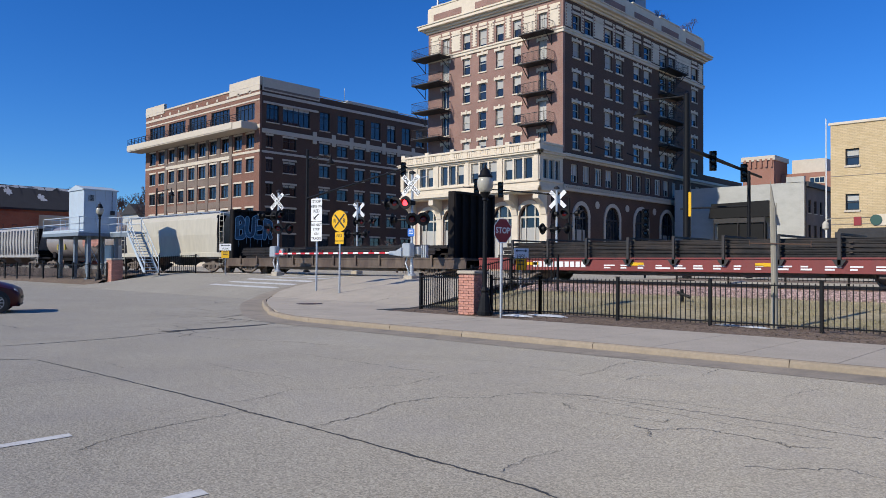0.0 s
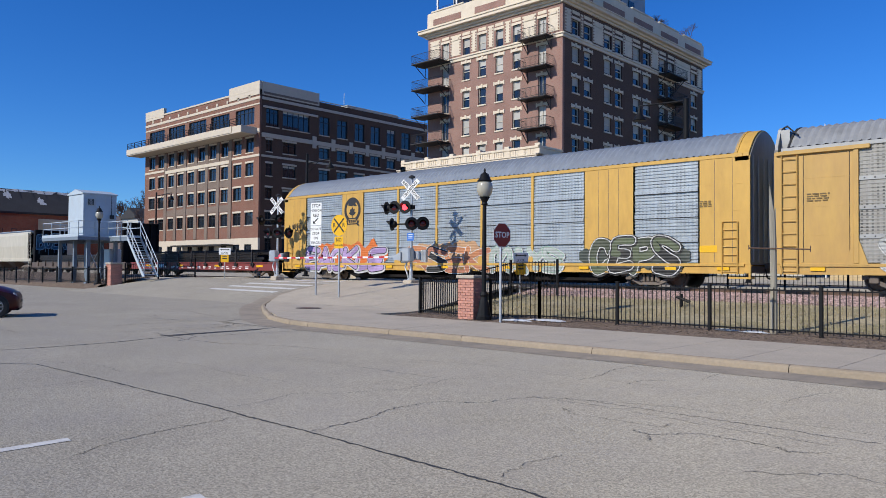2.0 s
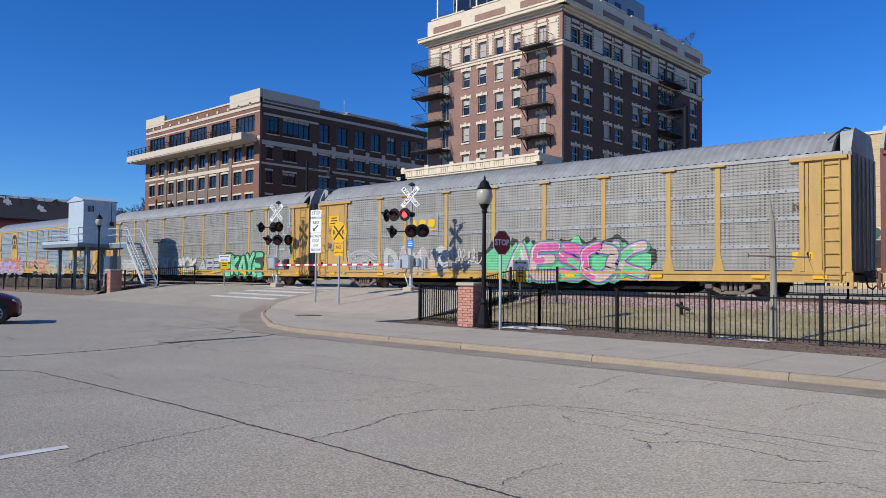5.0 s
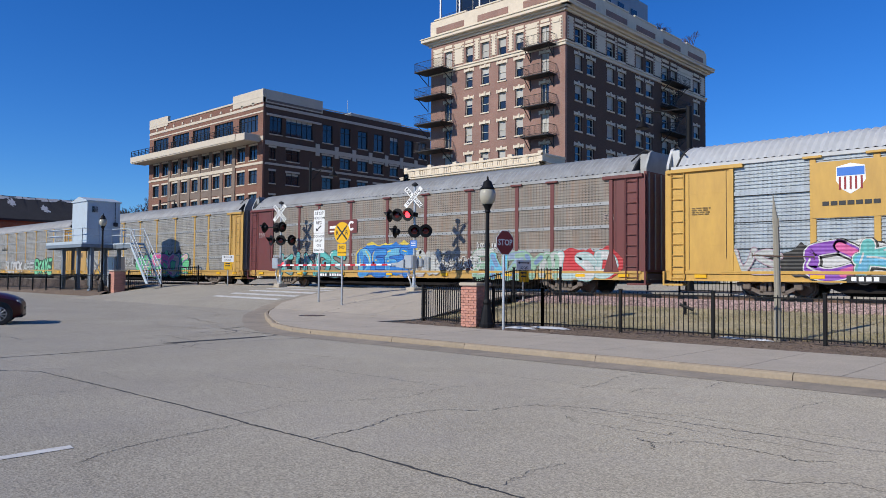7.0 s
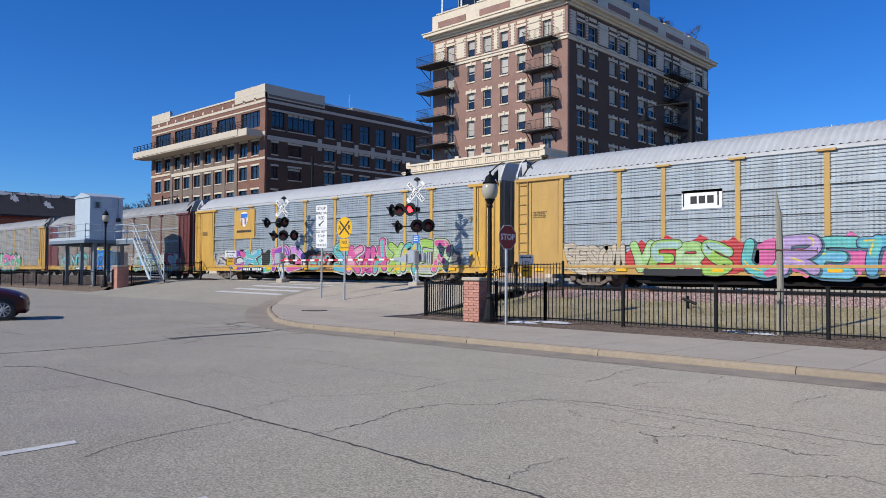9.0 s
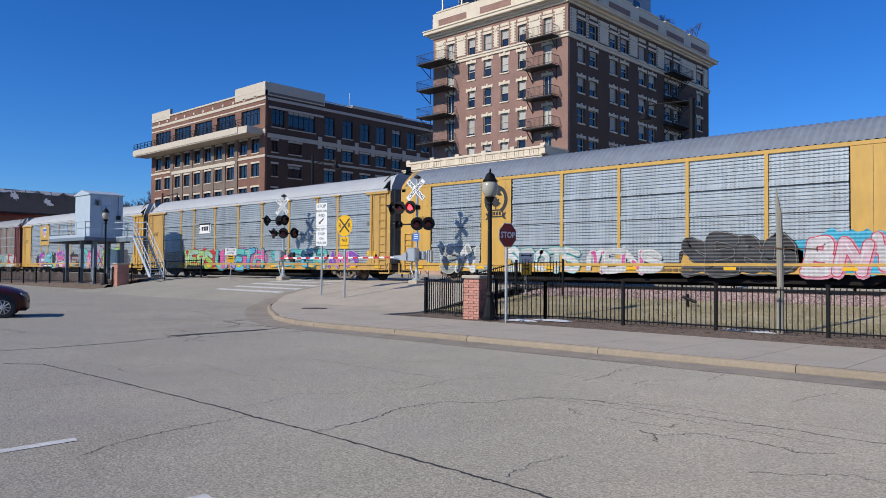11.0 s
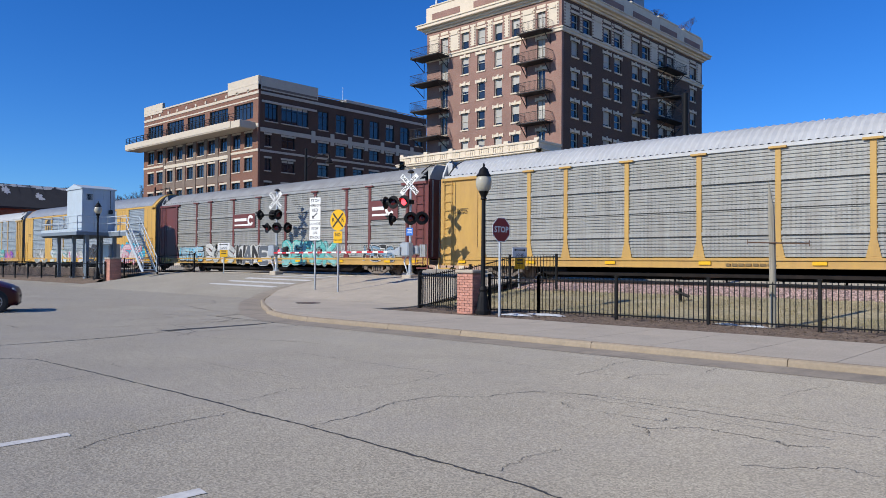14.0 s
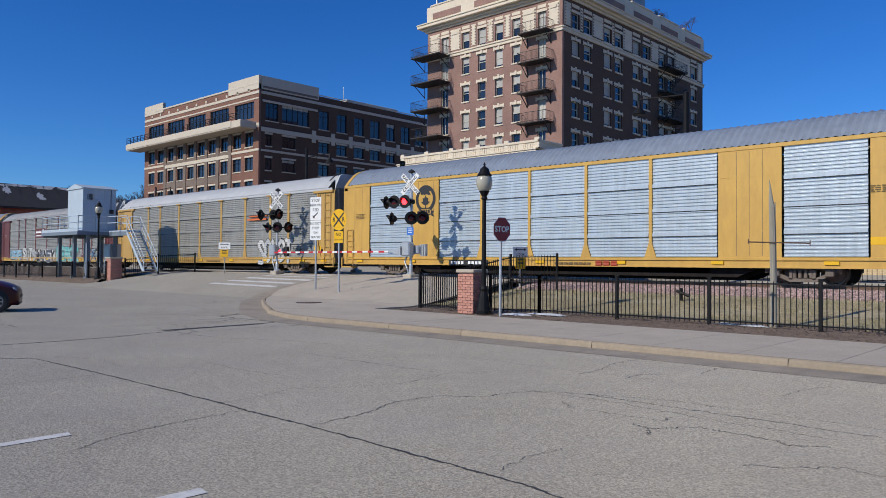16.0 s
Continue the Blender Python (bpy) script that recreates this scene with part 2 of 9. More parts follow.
# ---- mesh helpers ----
class MB:
    """Gathers the faces of one mesh."""

    def __init__(self):
        self.v, self.f = [], []

    def add(self, verts, faces):
        k = len(self.v)
        self.v += [tuple(p) for p in verts]
        self.f += [tuple(i + k for i in q) for q in faces]
        return self

    def box(self, x0, x1, y0, y1, z0, z1, bev=0.0):
        x0, x1, y0, y1, z0, z1 = min(x0, x1), max(x0, x1), min(y0, y1), max(y0, y1), min(z0, z1), max(z0, z1)
        if bev:
            b = min(bev, (x1 - x0) / 3, (y1 - y0) / 3, (z1 - z0) / 3)
            rings = [(z0, b), (z0 + b, 0), (z1 - b, 0), (z1, b)]
            vs = []
            for z, i in rings:
                c = b
                vs += [(x0 + i + c, y0 + i, z), (x1 - i - c, y0 + i, z), (x1 - i, y0 + i + c, z), (x1 - i, y1 - i - c, z),
                       (x1 - i - c, y1 - i, z), (x0 + i + c, y1 - i, z), (x0 + i, y1 - i - c, z), (x0 + i, y0 + i + c, z)]
            fs = [tuple(reversed(range(8))), tuple(range(24, 32))]
            for r in range(3):
                for k in range(8):
                    fs.append((r * 8 + k, r * 8 + (k + 1) % 8, r * 8 + 8 + (k + 1) % 8, r * 8 + 8 + k))
            return self.add(vs, fs)
        return self.add([(x0, y0, z0), (x1, y0, z0), (x1, y1, z0), (x0, y1, z0), (x0, y0, z1), (x1, y0, z1), (x1, y1, z1), (x0, y1, z1)],
                        [(3, 2, 1, 0), (4, 5, 6, 7), (0, 1, 5, 4), (1, 2, 6, 5), (2, 3, 7, 6), (3, 0, 4, 7)])

    def tube(self, p0, p1, r0, r1=None, n=8, caps=True):
        p0, p1 = Vector(p0), Vector(p1)
        r1 = r0 if r1 is None else r1
        d = (p1 - p0).normalized()
        a = d.orthogonal().normalized()
        b = d.cross(a)
        vs = []
        for p, r in ((p0, r0), (p1, r1)):
            for k in range(n):
                t = 2 * math.pi * k / n
                vs.append(p + (a * math.cos(t) + b * math.sin(t)) * r)
        fs = [(k, (k + 1) % n, n + (k + 1) % n, n + k) for k in range(n)]
        if caps:
            fs += [tuple(reversed(range(n))), tuple(range(n, 2 * n))]
        return self.add(vs, fs)

    def lathe(self, base, profile, n=14, axis=(0, 0, 1)):
        """Revolves (radius, height) pairs about the axis through base."""
        base, ax = Vector(base), Vector(axis).normalized()
        a = ax.orthogonal().normalized()
        b = ax.cross(a)
        vs, fs = [], []
        for r, h in profile:
            for k in range(n):
                t = 2 * math.pi * k / n
                vs.append(base + ax * h + (a * math.cos(t) + b * math.sin(t)) * max(r, 0.0005))
        for i in range(len(profile) - 1):
            for k in range(n):
                fs.append((i * n + k, i * n + (k + 1) % n, i * n + n + (k + 1) % n, i * n + n + k))
        fs += [tuple(reversed(range(n))), tuple(range(len(vs) - n, len(vs)))]
        return self.add(vs, fs)

    def prism(self, poly, axis, a0, a1):
        """Extrudes a polygon along x (poly in y, z), y (poly in x, z) or z (poly in x, y)."""
        n = len(poly)

        def at(p, a):
            return {"x": (a, p[0], p[1]), "y": (p[0], a, p[1]), "z": (p[0], p[1], a)}[axis]
        vs = [at(p, a0) for p in poly] + [at(p, a1) for p in poly]
        fs = [tuple(range(n)), tuple(reversed(range(n, 2 * n)))]
        fs += [(k, n + k, n + (k + 1) % n, (k + 1) % n) for k in range(n)]
        return self.add(vs, fs)

    def fbox(self, face, plane, a0, a1, d0, d1, z0, z1, bev=0.0):
        """A box on a facade: along it from a0 to a1, inwards from d0 to d1 (negative: proud of it)."""
        if face == "F":
            return self.box(a0, a1, plane + d0, plane + d1, z0, z1, bev)
        return self.box(plane - d1, plane - d0, a0, a1, z0, z1, bev)


def place(ob):
    p = Vector((0, 0, 0))
    while ob:
        p += ob.location
        ob = ob.parent
    return p


def part(name, mb, material, parent=None, label="", smooth=False, kind=""):
    """Links what mb gathered, in world coordinates, as one mesh object under parent."""
    me = bpy.data.meshes.new(name)
    off = place(parent)
    me.from_pydata([(x - off.x, y - off.y, z - off.z) for x, y, z in mb.v], [], mb.f)
    bm = bmesh.new()
    bm.from_mesh(me)
    bmesh.ops.recalc_face_normals(bm, faces=bm.faces)
    bm.to_mesh(me)
    bm.free()
    me.materials.append(material)
    if smooth:
        me.shade_smooth()
        me.set_sharp_from_angle(angle=radians(40))
    ob = new(name, me)
    ob.parent = parent
    tagged(ob, label, kind=kind)
    return ob


def thing(name, loc, label, category, group="", kind=""):
    ob = new(name)
    ob.location = loc
    ob.empty_display_size = 0.2
    return tagged(ob, label, category, group, kind)


def solid(name, mb, material, label, category="", group="", kind="", smooth=False):
    """A top-level thing of a single mesh."""
    ob = part(name, mb, material, None, "", smooth)
    return tagged(ob, label, category, group, kind)


def lettering(body, size, bold=0.0):
    """Vertices and faces of flat writing in the built-in font, centred at the origin in x and y."""
    cu = bpy.data.curves.new("writing", "FONT")
    cu.body, cu.size, cu.offset = body, size, bold
    cu.align_x, cu.align_y, cu.resolution_u = "CENTER", "CENTER", 2
    ob = bpy.data.objects.new("writing", cu)
    me = ob.to_mesh()
    vs, fs = [tuple(v.co) for v in me.vertices], [tuple(p.vertices) for p in me.polygons]
    ob.to_mesh_clear()
    bpy.data.objects.remove(ob)
    bpy.data.curves.remove(cu)
    return vs, fs


# ---- ground, road, tracks ----
TRACK_Y, RAIL_Z = 28.0, 0.91
PROFILE = ((-400, 0), (12.4, 0), (18.3, 0.0), (23.5, 0.78), (25.0, 0.88), (900, 0.88))


def rise(y):
    for (a, za), (b, zb) in zip(PROFILE, PROFILE[1:]):
        if y <= b:
            return za + (zb - za) * (y - a) / (b - a)
    return PROFILE[-1][1]


GX = [-2500, -400, -49.5, -48.0, -19.6, -18.2, 60, 400, 2500]
GY = [-900, -60, -10, 0, 6, 12.4, 14, 16, 18.3, 20, 22, 23.5, 25, 30, 36, 44, 60, 200, 900, 2500]


def lie(x, y):
    """The height of the ground sheet: the street climbs to the tracks, beside it the ground stays low."""
    if -48.0 <= x <= -19.6 or y <= 16 or y >= 44:
        return rise(y)
    return min(rise(y), 0.06)


mb = MB()
for j, y in enumerate(GY):
    for i, x in enumerate(GX):
        mb.v.append((x, y, lie(x, y)))
        if i and j:
            k = j * len(GX) + i
            mb.f.append((k - len(GX) - 1, k - len(GX), k, k - 1))
solid("ground", mb, ASPHALT, "worn grey asphalt road and street ground", "ground", kind="structure")


KERB_Y = 12.3
# the corner of the pavement, from the main road round into the street over the tracks
CORNER = [(9.0, KERB_Y), (2.9, KERB_Y), (-4.0, KERB_Y), (-7.55, KERB_Y), (-10.85, KERB_Y), (-13.15, KERB_Y - 0.02), (-16.3, KERB_Y - 0.05),
          (-17.3, KERB_Y + 0.08), (-18.4, KERB_Y + 0.42), (-19.5, 13.15), (-20.7, 13.9), (-22.1, 14.7), (-23.6, 15.65), (-25.2, 16.7), (-26.6, 17.75), (-27.7, 18.7), (-28.6, 19.7), (-29.1, 20.8), (-29.3, 22.0), (-29.1, 23.2), (-28.9, 25.2)]
EDGE = [(40.0, KERB_Y)] + CORNER
kerb = thing("kerb", (-10, KERB_Y, 0), "buff concrete kerb with a rounded nose along the pavement", "kerb", kind="structure")


def bend(points, d):
    """The line moved sideways by d, to its right."""
    out = []
    for k, p in enumerate(points):
        a, b = Vector(points[max(k - 1, 0)]), Vector(points[min(k + 1, len(points) - 1)])
        t = (b - a).normalized()
        out.append((p[0] + t.y * d, p[1] - t.x * d))
    return out


def ribbon(mb, left, right, za, zb):
    """A band between two lines at heights above the rise."""
    vs = []
    for a, b in zip(left, right):
        vs += [(a[0], a[1], rise(a[1]) + za), (b[0], b[1], rise(b[1]) + zb)]
    return mb.add(vs, [(2 * k, 2 * k + 1, 2 * k + 3, 2 * k + 2) for k in range(len(left) - 1)])


KH = 0.13
for k in range(len(EDGE) - 1):
    gap = 0.006
    prof = [(-0.02, -0.1), (-0.01, 0.02), (0.0, KH - 0.05), (0.015, KH - 0.02), (0.05, KH), (0.13, KH), (0.13, -0.1)]
    lines = [bend(EDGE, d)[k:k + 2] for d, z in prof]
    hk = 1.0 if k < 15 else max(0.25, 1.0 - (k - 14) * 0.2)
    mb = MB()
    vs = []
    for e in (0, 1):
        for (d, z), ln in zip(prof, lines):
            a, b = Vector(ln[0]), Vector(ln[1])
            t = (b - a).normalized() * gap
            p = a + t if e == 0 else b - t
            vs.append((p.x, p.y, rise(p.y) + (z * hk if z > 0 else z)))
    n = len(prof)
    mb.add(vs, [(i, i + 1, n + i + 1, n + i) for i in range(n - 1)] + [tuple(range(n)), tuple(range(n, 2 * n))])
    part("kerb_stone", mb, KERB, kerb)
    gl, gr = bend(EDGE, -0.02)[k:k + 2], bend(EDGE, -0.8)[k:k + 2]
    mb = ribbon(MB(), gr, gl, 0.005, 0.012)
    part("gutter_slab", mb, GUTTER, kerb)

# pavement slabs behind the kerb
INNER = bend(EDGE, 0.132)
pav = thing("pavement", (-10, 15, 0), "grey concrete pavement at the street corner", "pavement", kind="structure")
BACK_Y = 16.05


def slab(name, poly, z, parent, material=CONCRETE, thick=0.12):
    mb = MB()
    n = len(poly)
    mb.v += [(x, y, rise(y) + z) for x, y in poly] + [(x, y, rise(y) + z - thick) for x, y in poly]
    mb.f += [tuple(range(n))] + [(k, n + k, n + (k + 1) % n, (k + 1) % n) for k in range(n)]
    return part(name, mb, material, parent)


# straight run: slabs about 1.5 m long, two deep
xs = [40, 30, 22, 16, 12, 9]
x = 7.5
while x > -13.2:
    xs.append(x)
    x -= 1.55
xs.append(-13.2)
for a, b in zip(xs, xs[1:]):
    slab("paving_slab", [(b + 0.006, KERB_Y + 0.135), (a - 0.006, KERB_Y + 0.135), (a - 0.006, 14.5), (b + 0.006, 14.5)], KH - 0.004, pav)
    slab("paving_slab", [(b + 0.006, 14.512), (a - 0.006, 14.512), (a - 0.006, BACK_Y), (b + 0.006, BACK_Y)], KH - 0.004, pav)
# the corner apron, cut into slabs by depth
bounds = [(p[0], p[1]) for p in INNER]


def west(y):
    """The inner edge of the kerb at depth y, on the corner."""
    pts = [p for p in bounds if p[0] < -15.0]
    for (xa, ya), (xb, yb) in zip(pts, pts[1:]):
        if min(ya, yb) <= y <= max(ya, yb) and ya != yb:
            return xa + (xb - xa) * (y - ya) / (yb - ya)
    return pts[0][0] if y < 12.8 else pts[-1][0]


def east(y):
    return -13.212 if y < BACK_Y else (-17.9 if y < 17.6 else -18.1 - 0.05 * (y - 17.6))


rows = [12.44, 13.0, 14.5, 15.7, BACK_Y, 17.6, 18.6, 19.8, 21.0, 22.2, 23.4, 24.6, 25.6]
for ya, yb in zip(rows, rows[1:]):
    xa, xb = west(ya), west(yb)
    ea, eb = east(ya + 0.001), east(yb - 0.001)
    cut = max(xa, xb) + 0.8
    if ya < 13:
        poly = [(p[0], p[1]) for p in bounds if -19.2 < p[0] < -13.2]
        poly = [(ea, 12.99), (ea, KERB_Y + 0.135)] + poly + [(west(12.99), 12.99)]
        slab("paving_slab", poly, KH - 0.004, pav)
        continue
    z = KH - 0.004 if ya < 17 else KH - 0.03
    mid = [cut + (max(ea, eb) - cut) * k / 3 for k in range(4)]
    slab("paving_slab", [(xa, ya + 0.006), (mid[0] - 0.006, ya + 0.006), (mid[0] - 0.006, yb - 0.006), (xb, yb - 0.006)], z, pav)
    for k in range(3):
        r0, r1 = mid[k + 1], mid[k + 1]
        if k == 2:
            r0, r1 = ea, eb
        slab("paving_slab", [(mid[k] + 0.006, ya + 0.006), (r0 - 0.006, ya + 0.006), (r1 - 0.006, yb - 0.006), (mid[k] + 0.006, yb - 0.006)], z, pav)

# verge behind the pavement: mulch strip, turf, then ballast
random.seed(4)


def rough(name, x0, x1, y0, y1, z0, z1, material, label, nx, ny, amp, cat, prof=None):
    vs, fs = [], []
    for j in range(ny + 1):
        for i in range(nx + 1):
            x, y = x0 + (x1 - x0) * i / nx, y0 + (y1 - y0) * j / ny
            base = prof(y) if prof else rise(y) + z0 + (z1 - z0) * j / ny
            vs.append((x, y, base + amp * (noise.noise((x * 2.1, y * 2.1, 1.3)) + 0.5 * noise.noise((x * 6, y * 6, 4)))))
    for j in range(ny):
        for i in range(nx):
            k = j * (nx + 1) + i
            fs.append((k, k + 1, k + nx + 2, k + nx + 1))
    return solid(name, MB().add(vs, fs), material, label, cat, kind="structure", smooth=True)


def bank(y):
    pts = ((15.9, 0.10), (18.9, 0.13), (20.5, 0.25), (23.0, 0.46), (24.4, 0.62), (25.2, 0.71), (25.9, 0.765), (26.6, 0.77))
    for (a, za), (b, zb) in zip(pts, pts[1:]):
        if y <= b:
            return za + (zb - za) * (y - a) / (b - a)
    return 0.77


rough("verge_mulch", -17.5, 30, BACK_Y, 19.1, 0, 0, MULCH, "dark bark mulch strip under the railings", 160, 18, 0.025, "mulch", bank)
rough("verge_turf", -18.6, 30, 19.1, 24.3, 0, 0, GRASS_SOIL, "dormant brown and green turf beside the track", 160, 30, 0.02, "turf", bank)
rough("ballast_shoulder", -19.5, 40, 24.05, 27.05, 0, 0, BALLAST, "pinkish stone ballast along the track", 200, 16, 0.03, "ballast", bank)
rough("ballast_bed", -19.5, 40, 26.9, 33.0, 0, 0, BALLAST, "pinkish stone ballast between the rails", 120, 16, 0.02, "ballast", lambda y: 0.755)
rough("west_verge", -120, -49.2, 19.7, 26.9, 0, 0, MULCH, "brown soil and mulch below the track", 160, 30, 0.03, "mulch", lambda y: rise(y) + 0.06 - 0.9 * max(0.0, 20.3 - y))
rough("west_ballast", -140, -45.5, 25.4, 33, 0, 0, BALLAST, "pinkish stone ballast along the track", 160, 16, 0.03, "ballast", lambda y: 0.93 if y < 27.1 else 0.8)

rough("far_verge", -18.0, 45, 33.0, 38.0, 0, 0, MULCH, "dark soil strip beyond the track", 120, 12, 0.02, "soil", lambda y: rise(y) + 0.04)

# rails and sleepers
def along(name, x0, x1):
    for side in (-0.7525, 0.7525):
        y = TRACK_Y + side
        mb = MB()
        prof = [(-0.07, 0), (0.07, 0), (0.07, 0.015), (0.012, 0.035), (0.012, 0.095), (0.037, 0.105), (0.037, 0.13), (-0.037, 0.13), (-0.037, 0.105), (-0.012, 0.095), (-0.012, 0.035), (-0.07, 0.015)]
        mb.prism([(y + a, RAIL_Z - 0.13 + b) for a, b in prof], "x", x0, x1)
        solid(name, mb, RAIL, "rust-brown steel rail with a worn head", "rail", "rails", "structure")


along("rail", -260, 60)
x = -19.8
while x < 6:
    tie = solid("sleeper", MB().box(x - 0.115, x + 0.115, TRACK_Y - 1.3, TRACK_Y + 1.3, RAIL_Z - 0.29, RAIL_Z - 0.125, 0.012), TIE, "weathered dark timber sleeper in the ballast", "sleeper", "sleepers", "structure")
    x += 0.55
# crossing panels between and beside the rails
cross = thing("crossing_deck", (-34, TRACK_Y, 0.88), "grey concrete level crossing panels between the rails", "crossing", kind="structure")
for y0, y1 in ((TRACK_Y - 1.75, TRACK_Y - 0.83), (TRACK_Y - 0.67, TRACK_Y + 0.67), (TRACK_Y + 0.83, TRACK_Y + 1.75)):
    x = -46.0
    while x < -20.5:
        part("panel", MB().box(x + 0.01, x + 2.42, y0, y1, 0.7, 0.905, 0.01), CONCRETE, cross)
        x += 2.44


# ---- buildings ----
def wall(mb, face, plane, a0, a1, z0, z1, holes, thick=0.35):
    """A wall with rectangular openings (a0, a1, z0, z1), with its reveals and its back."""
    As = sorted({a0, a1, *(h[0] for h in holes), *(h[1] for h in holes)})
    Zs = sorted({z0, z1, *(h[2] for h in holes), *(h[3] for h in holes)})
    As = [a for a in As if a0 <= a <= a1]
    Zs = [z for z in Zs if z0 <= z <= z1]

    def at(a, d, z):
        return (a, plane + d, z) if face == "F" else (plane - d, a, z)
    for i in range(len(As) - 1):
        for j in range(len(Zs) - 1):
            ca, cz = (As[i] + As[i + 1]) / 2, (Zs[j] + Zs[j + 1]) / 2
            if any(h[0] < ca < h[1] and h[2] < cz < h[3] for h in holes):
                continue
            for d in (0, thick):
                mb.add([at(As[i], d, Zs[j]), at(As[i + 1], d, Zs[j]), at(As[i + 1], d, Zs[j + 1]), at(As[i], d, Zs[j + 1])], [(0, 1, 2, 3)])
    for h in holes + [(a0, a1, z0, z1)]:
        b0, b1, c0, c1 = h
        ring = [(b0, c0), (b1, c0), (b1, c1), (b0, c1)]
        for k in range(4):
            p, q = ring[k], ring[(k + 1) % 4]
            mb.add([at(p[0], 0, p[1]), at(q[0], 0, q[1]), at(q[0], thick, q[1]), at(p[0], thick, p[1])], [(0, 1, 2, 3)])
    return mb


def window(parent, face, plane, a0, a1, z0, z1, sash=1, frame_mat=FRAME_PALE, sill=STONE_CREAM, head=None, blind=0.0, mullions=0, depth=0.16, bar=0.07, cross=None, head_key=False):
    """A window: frame, panes, sill, lintel and a blind behind the glass."""
    w = part("window", MB().fbox(face, plane, a0, a1, depth + 0.09, depth + 0.11, z0, z1), GLASS, parent)
    mb = MB()
    for a, b in ((a0, a0 + bar), (a1 - bar, a1)):
        mb.fbox(face, plane, a, b, depth, depth + 0.12, z0, z1)
    for z, y in ((z0, z0 + bar), (z1 - bar, z1)):
        mb.fbox(face, plane, a0 + bar, a1 - bar, depth, depth + 0.12, z, y)
    if sash:
        zm = z0 + (z1 - z0) * (cross or 0.5)
        mb.fbox(face, plane, a0 + bar, a1 - bar, depth + 0.01, depth + 0.12, zm - bar / 2, zm + bar / 2)
    for k in range(mullions):
        am = a0 + (a1 - a0) * (k + 1) / (mullions + 1)
        mb.fbox(face, plane, am - bar / 2, am + bar / 2, depth + 0.015, depth + 0.12, z0 + bar, z1 - bar)
    part("frame", mb, frame_mat, w)
    if blind > 0.02:
        part("blind", MB().fbox(face, plane, a0 + bar, a1 - bar, depth + 0.078, depth + 0.088, z1 - bar - (z1 - z0 - 2 * bar) * blind, z1 - bar), BLIND, w)
    if sill:
        part("sill", MB().fbox(face, plane, a0 - 0.1, a1 + 0.1, -0.09, depth, z0 - 0.17, z0, 0.02), sill, w)
    if head:
        mb = MB().fbox(face, plane, a0 - 0.16, a1 + 0.16, -0.05, depth, z1, z1 + 0.3, 0.015)
        if head_key:
            am = (a0 + a1) / 2
            mb.fbox(face, plane, am - 0.14, am + 0.14, -0.1, 0.0, z1 - 0.02, z1 + 0.46, 0.015)
            for s in (a0 - 0.16, a1 + 0.16):
                mb.fbox(face, plane, s - 0.09, s + 0.09, -0.07, 0.0, z1 - 0.1, z1 + 0.36, 0.015)
        part("lintel", mb, head, w)
    return w


def band(parent, name, face, plane, a0, a1, z0, z1, out, material, label=""):
    return part(name, MB().fbox(face, plane, a0, a1, -out, 0.05, z0, z1, 0.03), material, parent, label)


random.seed(11)
# --- the tall hotel block ---
TX, TY = -44.19, 66.0
TL, TB = -64.0, 100.9
tower = thing("hotel_tower", (TX, TY, 0.88), "nine-storey brown brick building with cream terracotta trim", "building")
floors = [26.9, 23.92, 20.62, 17.32, 14.0]
cols_f = [(-58.3, -57.2), (-55.85, -54.7), (-53.3, -52.2), (-50.85, -49.75)]
doors_f = [(-61.65, -60.5), (-47.35, -46.3)]
cols_r = [(67.87, 69.21), (70.23, 71.7), (74.48, 75.98), (76.92, 78.48), (81.14, 82.78), (83.63, 85.34), (87.95, 89.6), (90.3, 91.9), (97.13, 98.79)]
H = []
for k, z in enumerate(floors):
    hh = 1.95
    for a, b in cols_f:
        H.append((a, b, z, z + hh))
    for a, b in doors_f:
        H.append((a, b, z - 0.25 if k else z, z + hh))
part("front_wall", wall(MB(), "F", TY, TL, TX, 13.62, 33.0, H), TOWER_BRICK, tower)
for k, z in enumerate(floors):
    for a, b in cols_f:
        window(tower, "F", TY, a, b, z, z + 1.95, head=STONE_CREAM, head_key=k > 0, blind=random.choice((0, 0.35, 0.5, 0.5, 0.9)))
    for a, b in doors_f:
        window(tower, "F", TY, a, b, z - (0.25 if k else 0), z + 1.95, sash=0, mullions=1, head=STONE_CREAM, blind=random.choice((0, 0, 0.95)), head_key=k > 0)
H = []
for k, z in enumerate(floors):
    for a, b in cols_r:
        H.append((a, b, z + 0.1, z + 1.78))
part("side_wall", wall(MB(), "R", TX, TY + 0.36, TB, 13.62, 33.0, H), SHADE_BRICK, tower)
for k, z in enumerate(floors):
    for a, b in cols_r:
        window(tower, "R", TX, a, b, z + 0.1, z + 1.78, head=STONE_CREAM, head_key=k > 0, blind=random.choice((0, 0.3, 0.5, 0.55, 0.9)))
mb = MB().box(TL, TX - 0.36, TB - 0.35, TB, 0.9, 33)
mb.box(TL, TL + 0.35, TY + 0.36, TB - 0.35, 0.9, 33)
mb.box(TL + 0.36, TX - 0.36, TY + 0.36, TB - 0.36, 32.2, 32.45)
part("rear_wall", mb, TOWER_BRICK, tower)
# added dark core, standing in for unlit rooms behind the windows
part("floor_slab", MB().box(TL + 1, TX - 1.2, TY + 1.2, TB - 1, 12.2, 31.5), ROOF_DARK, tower)
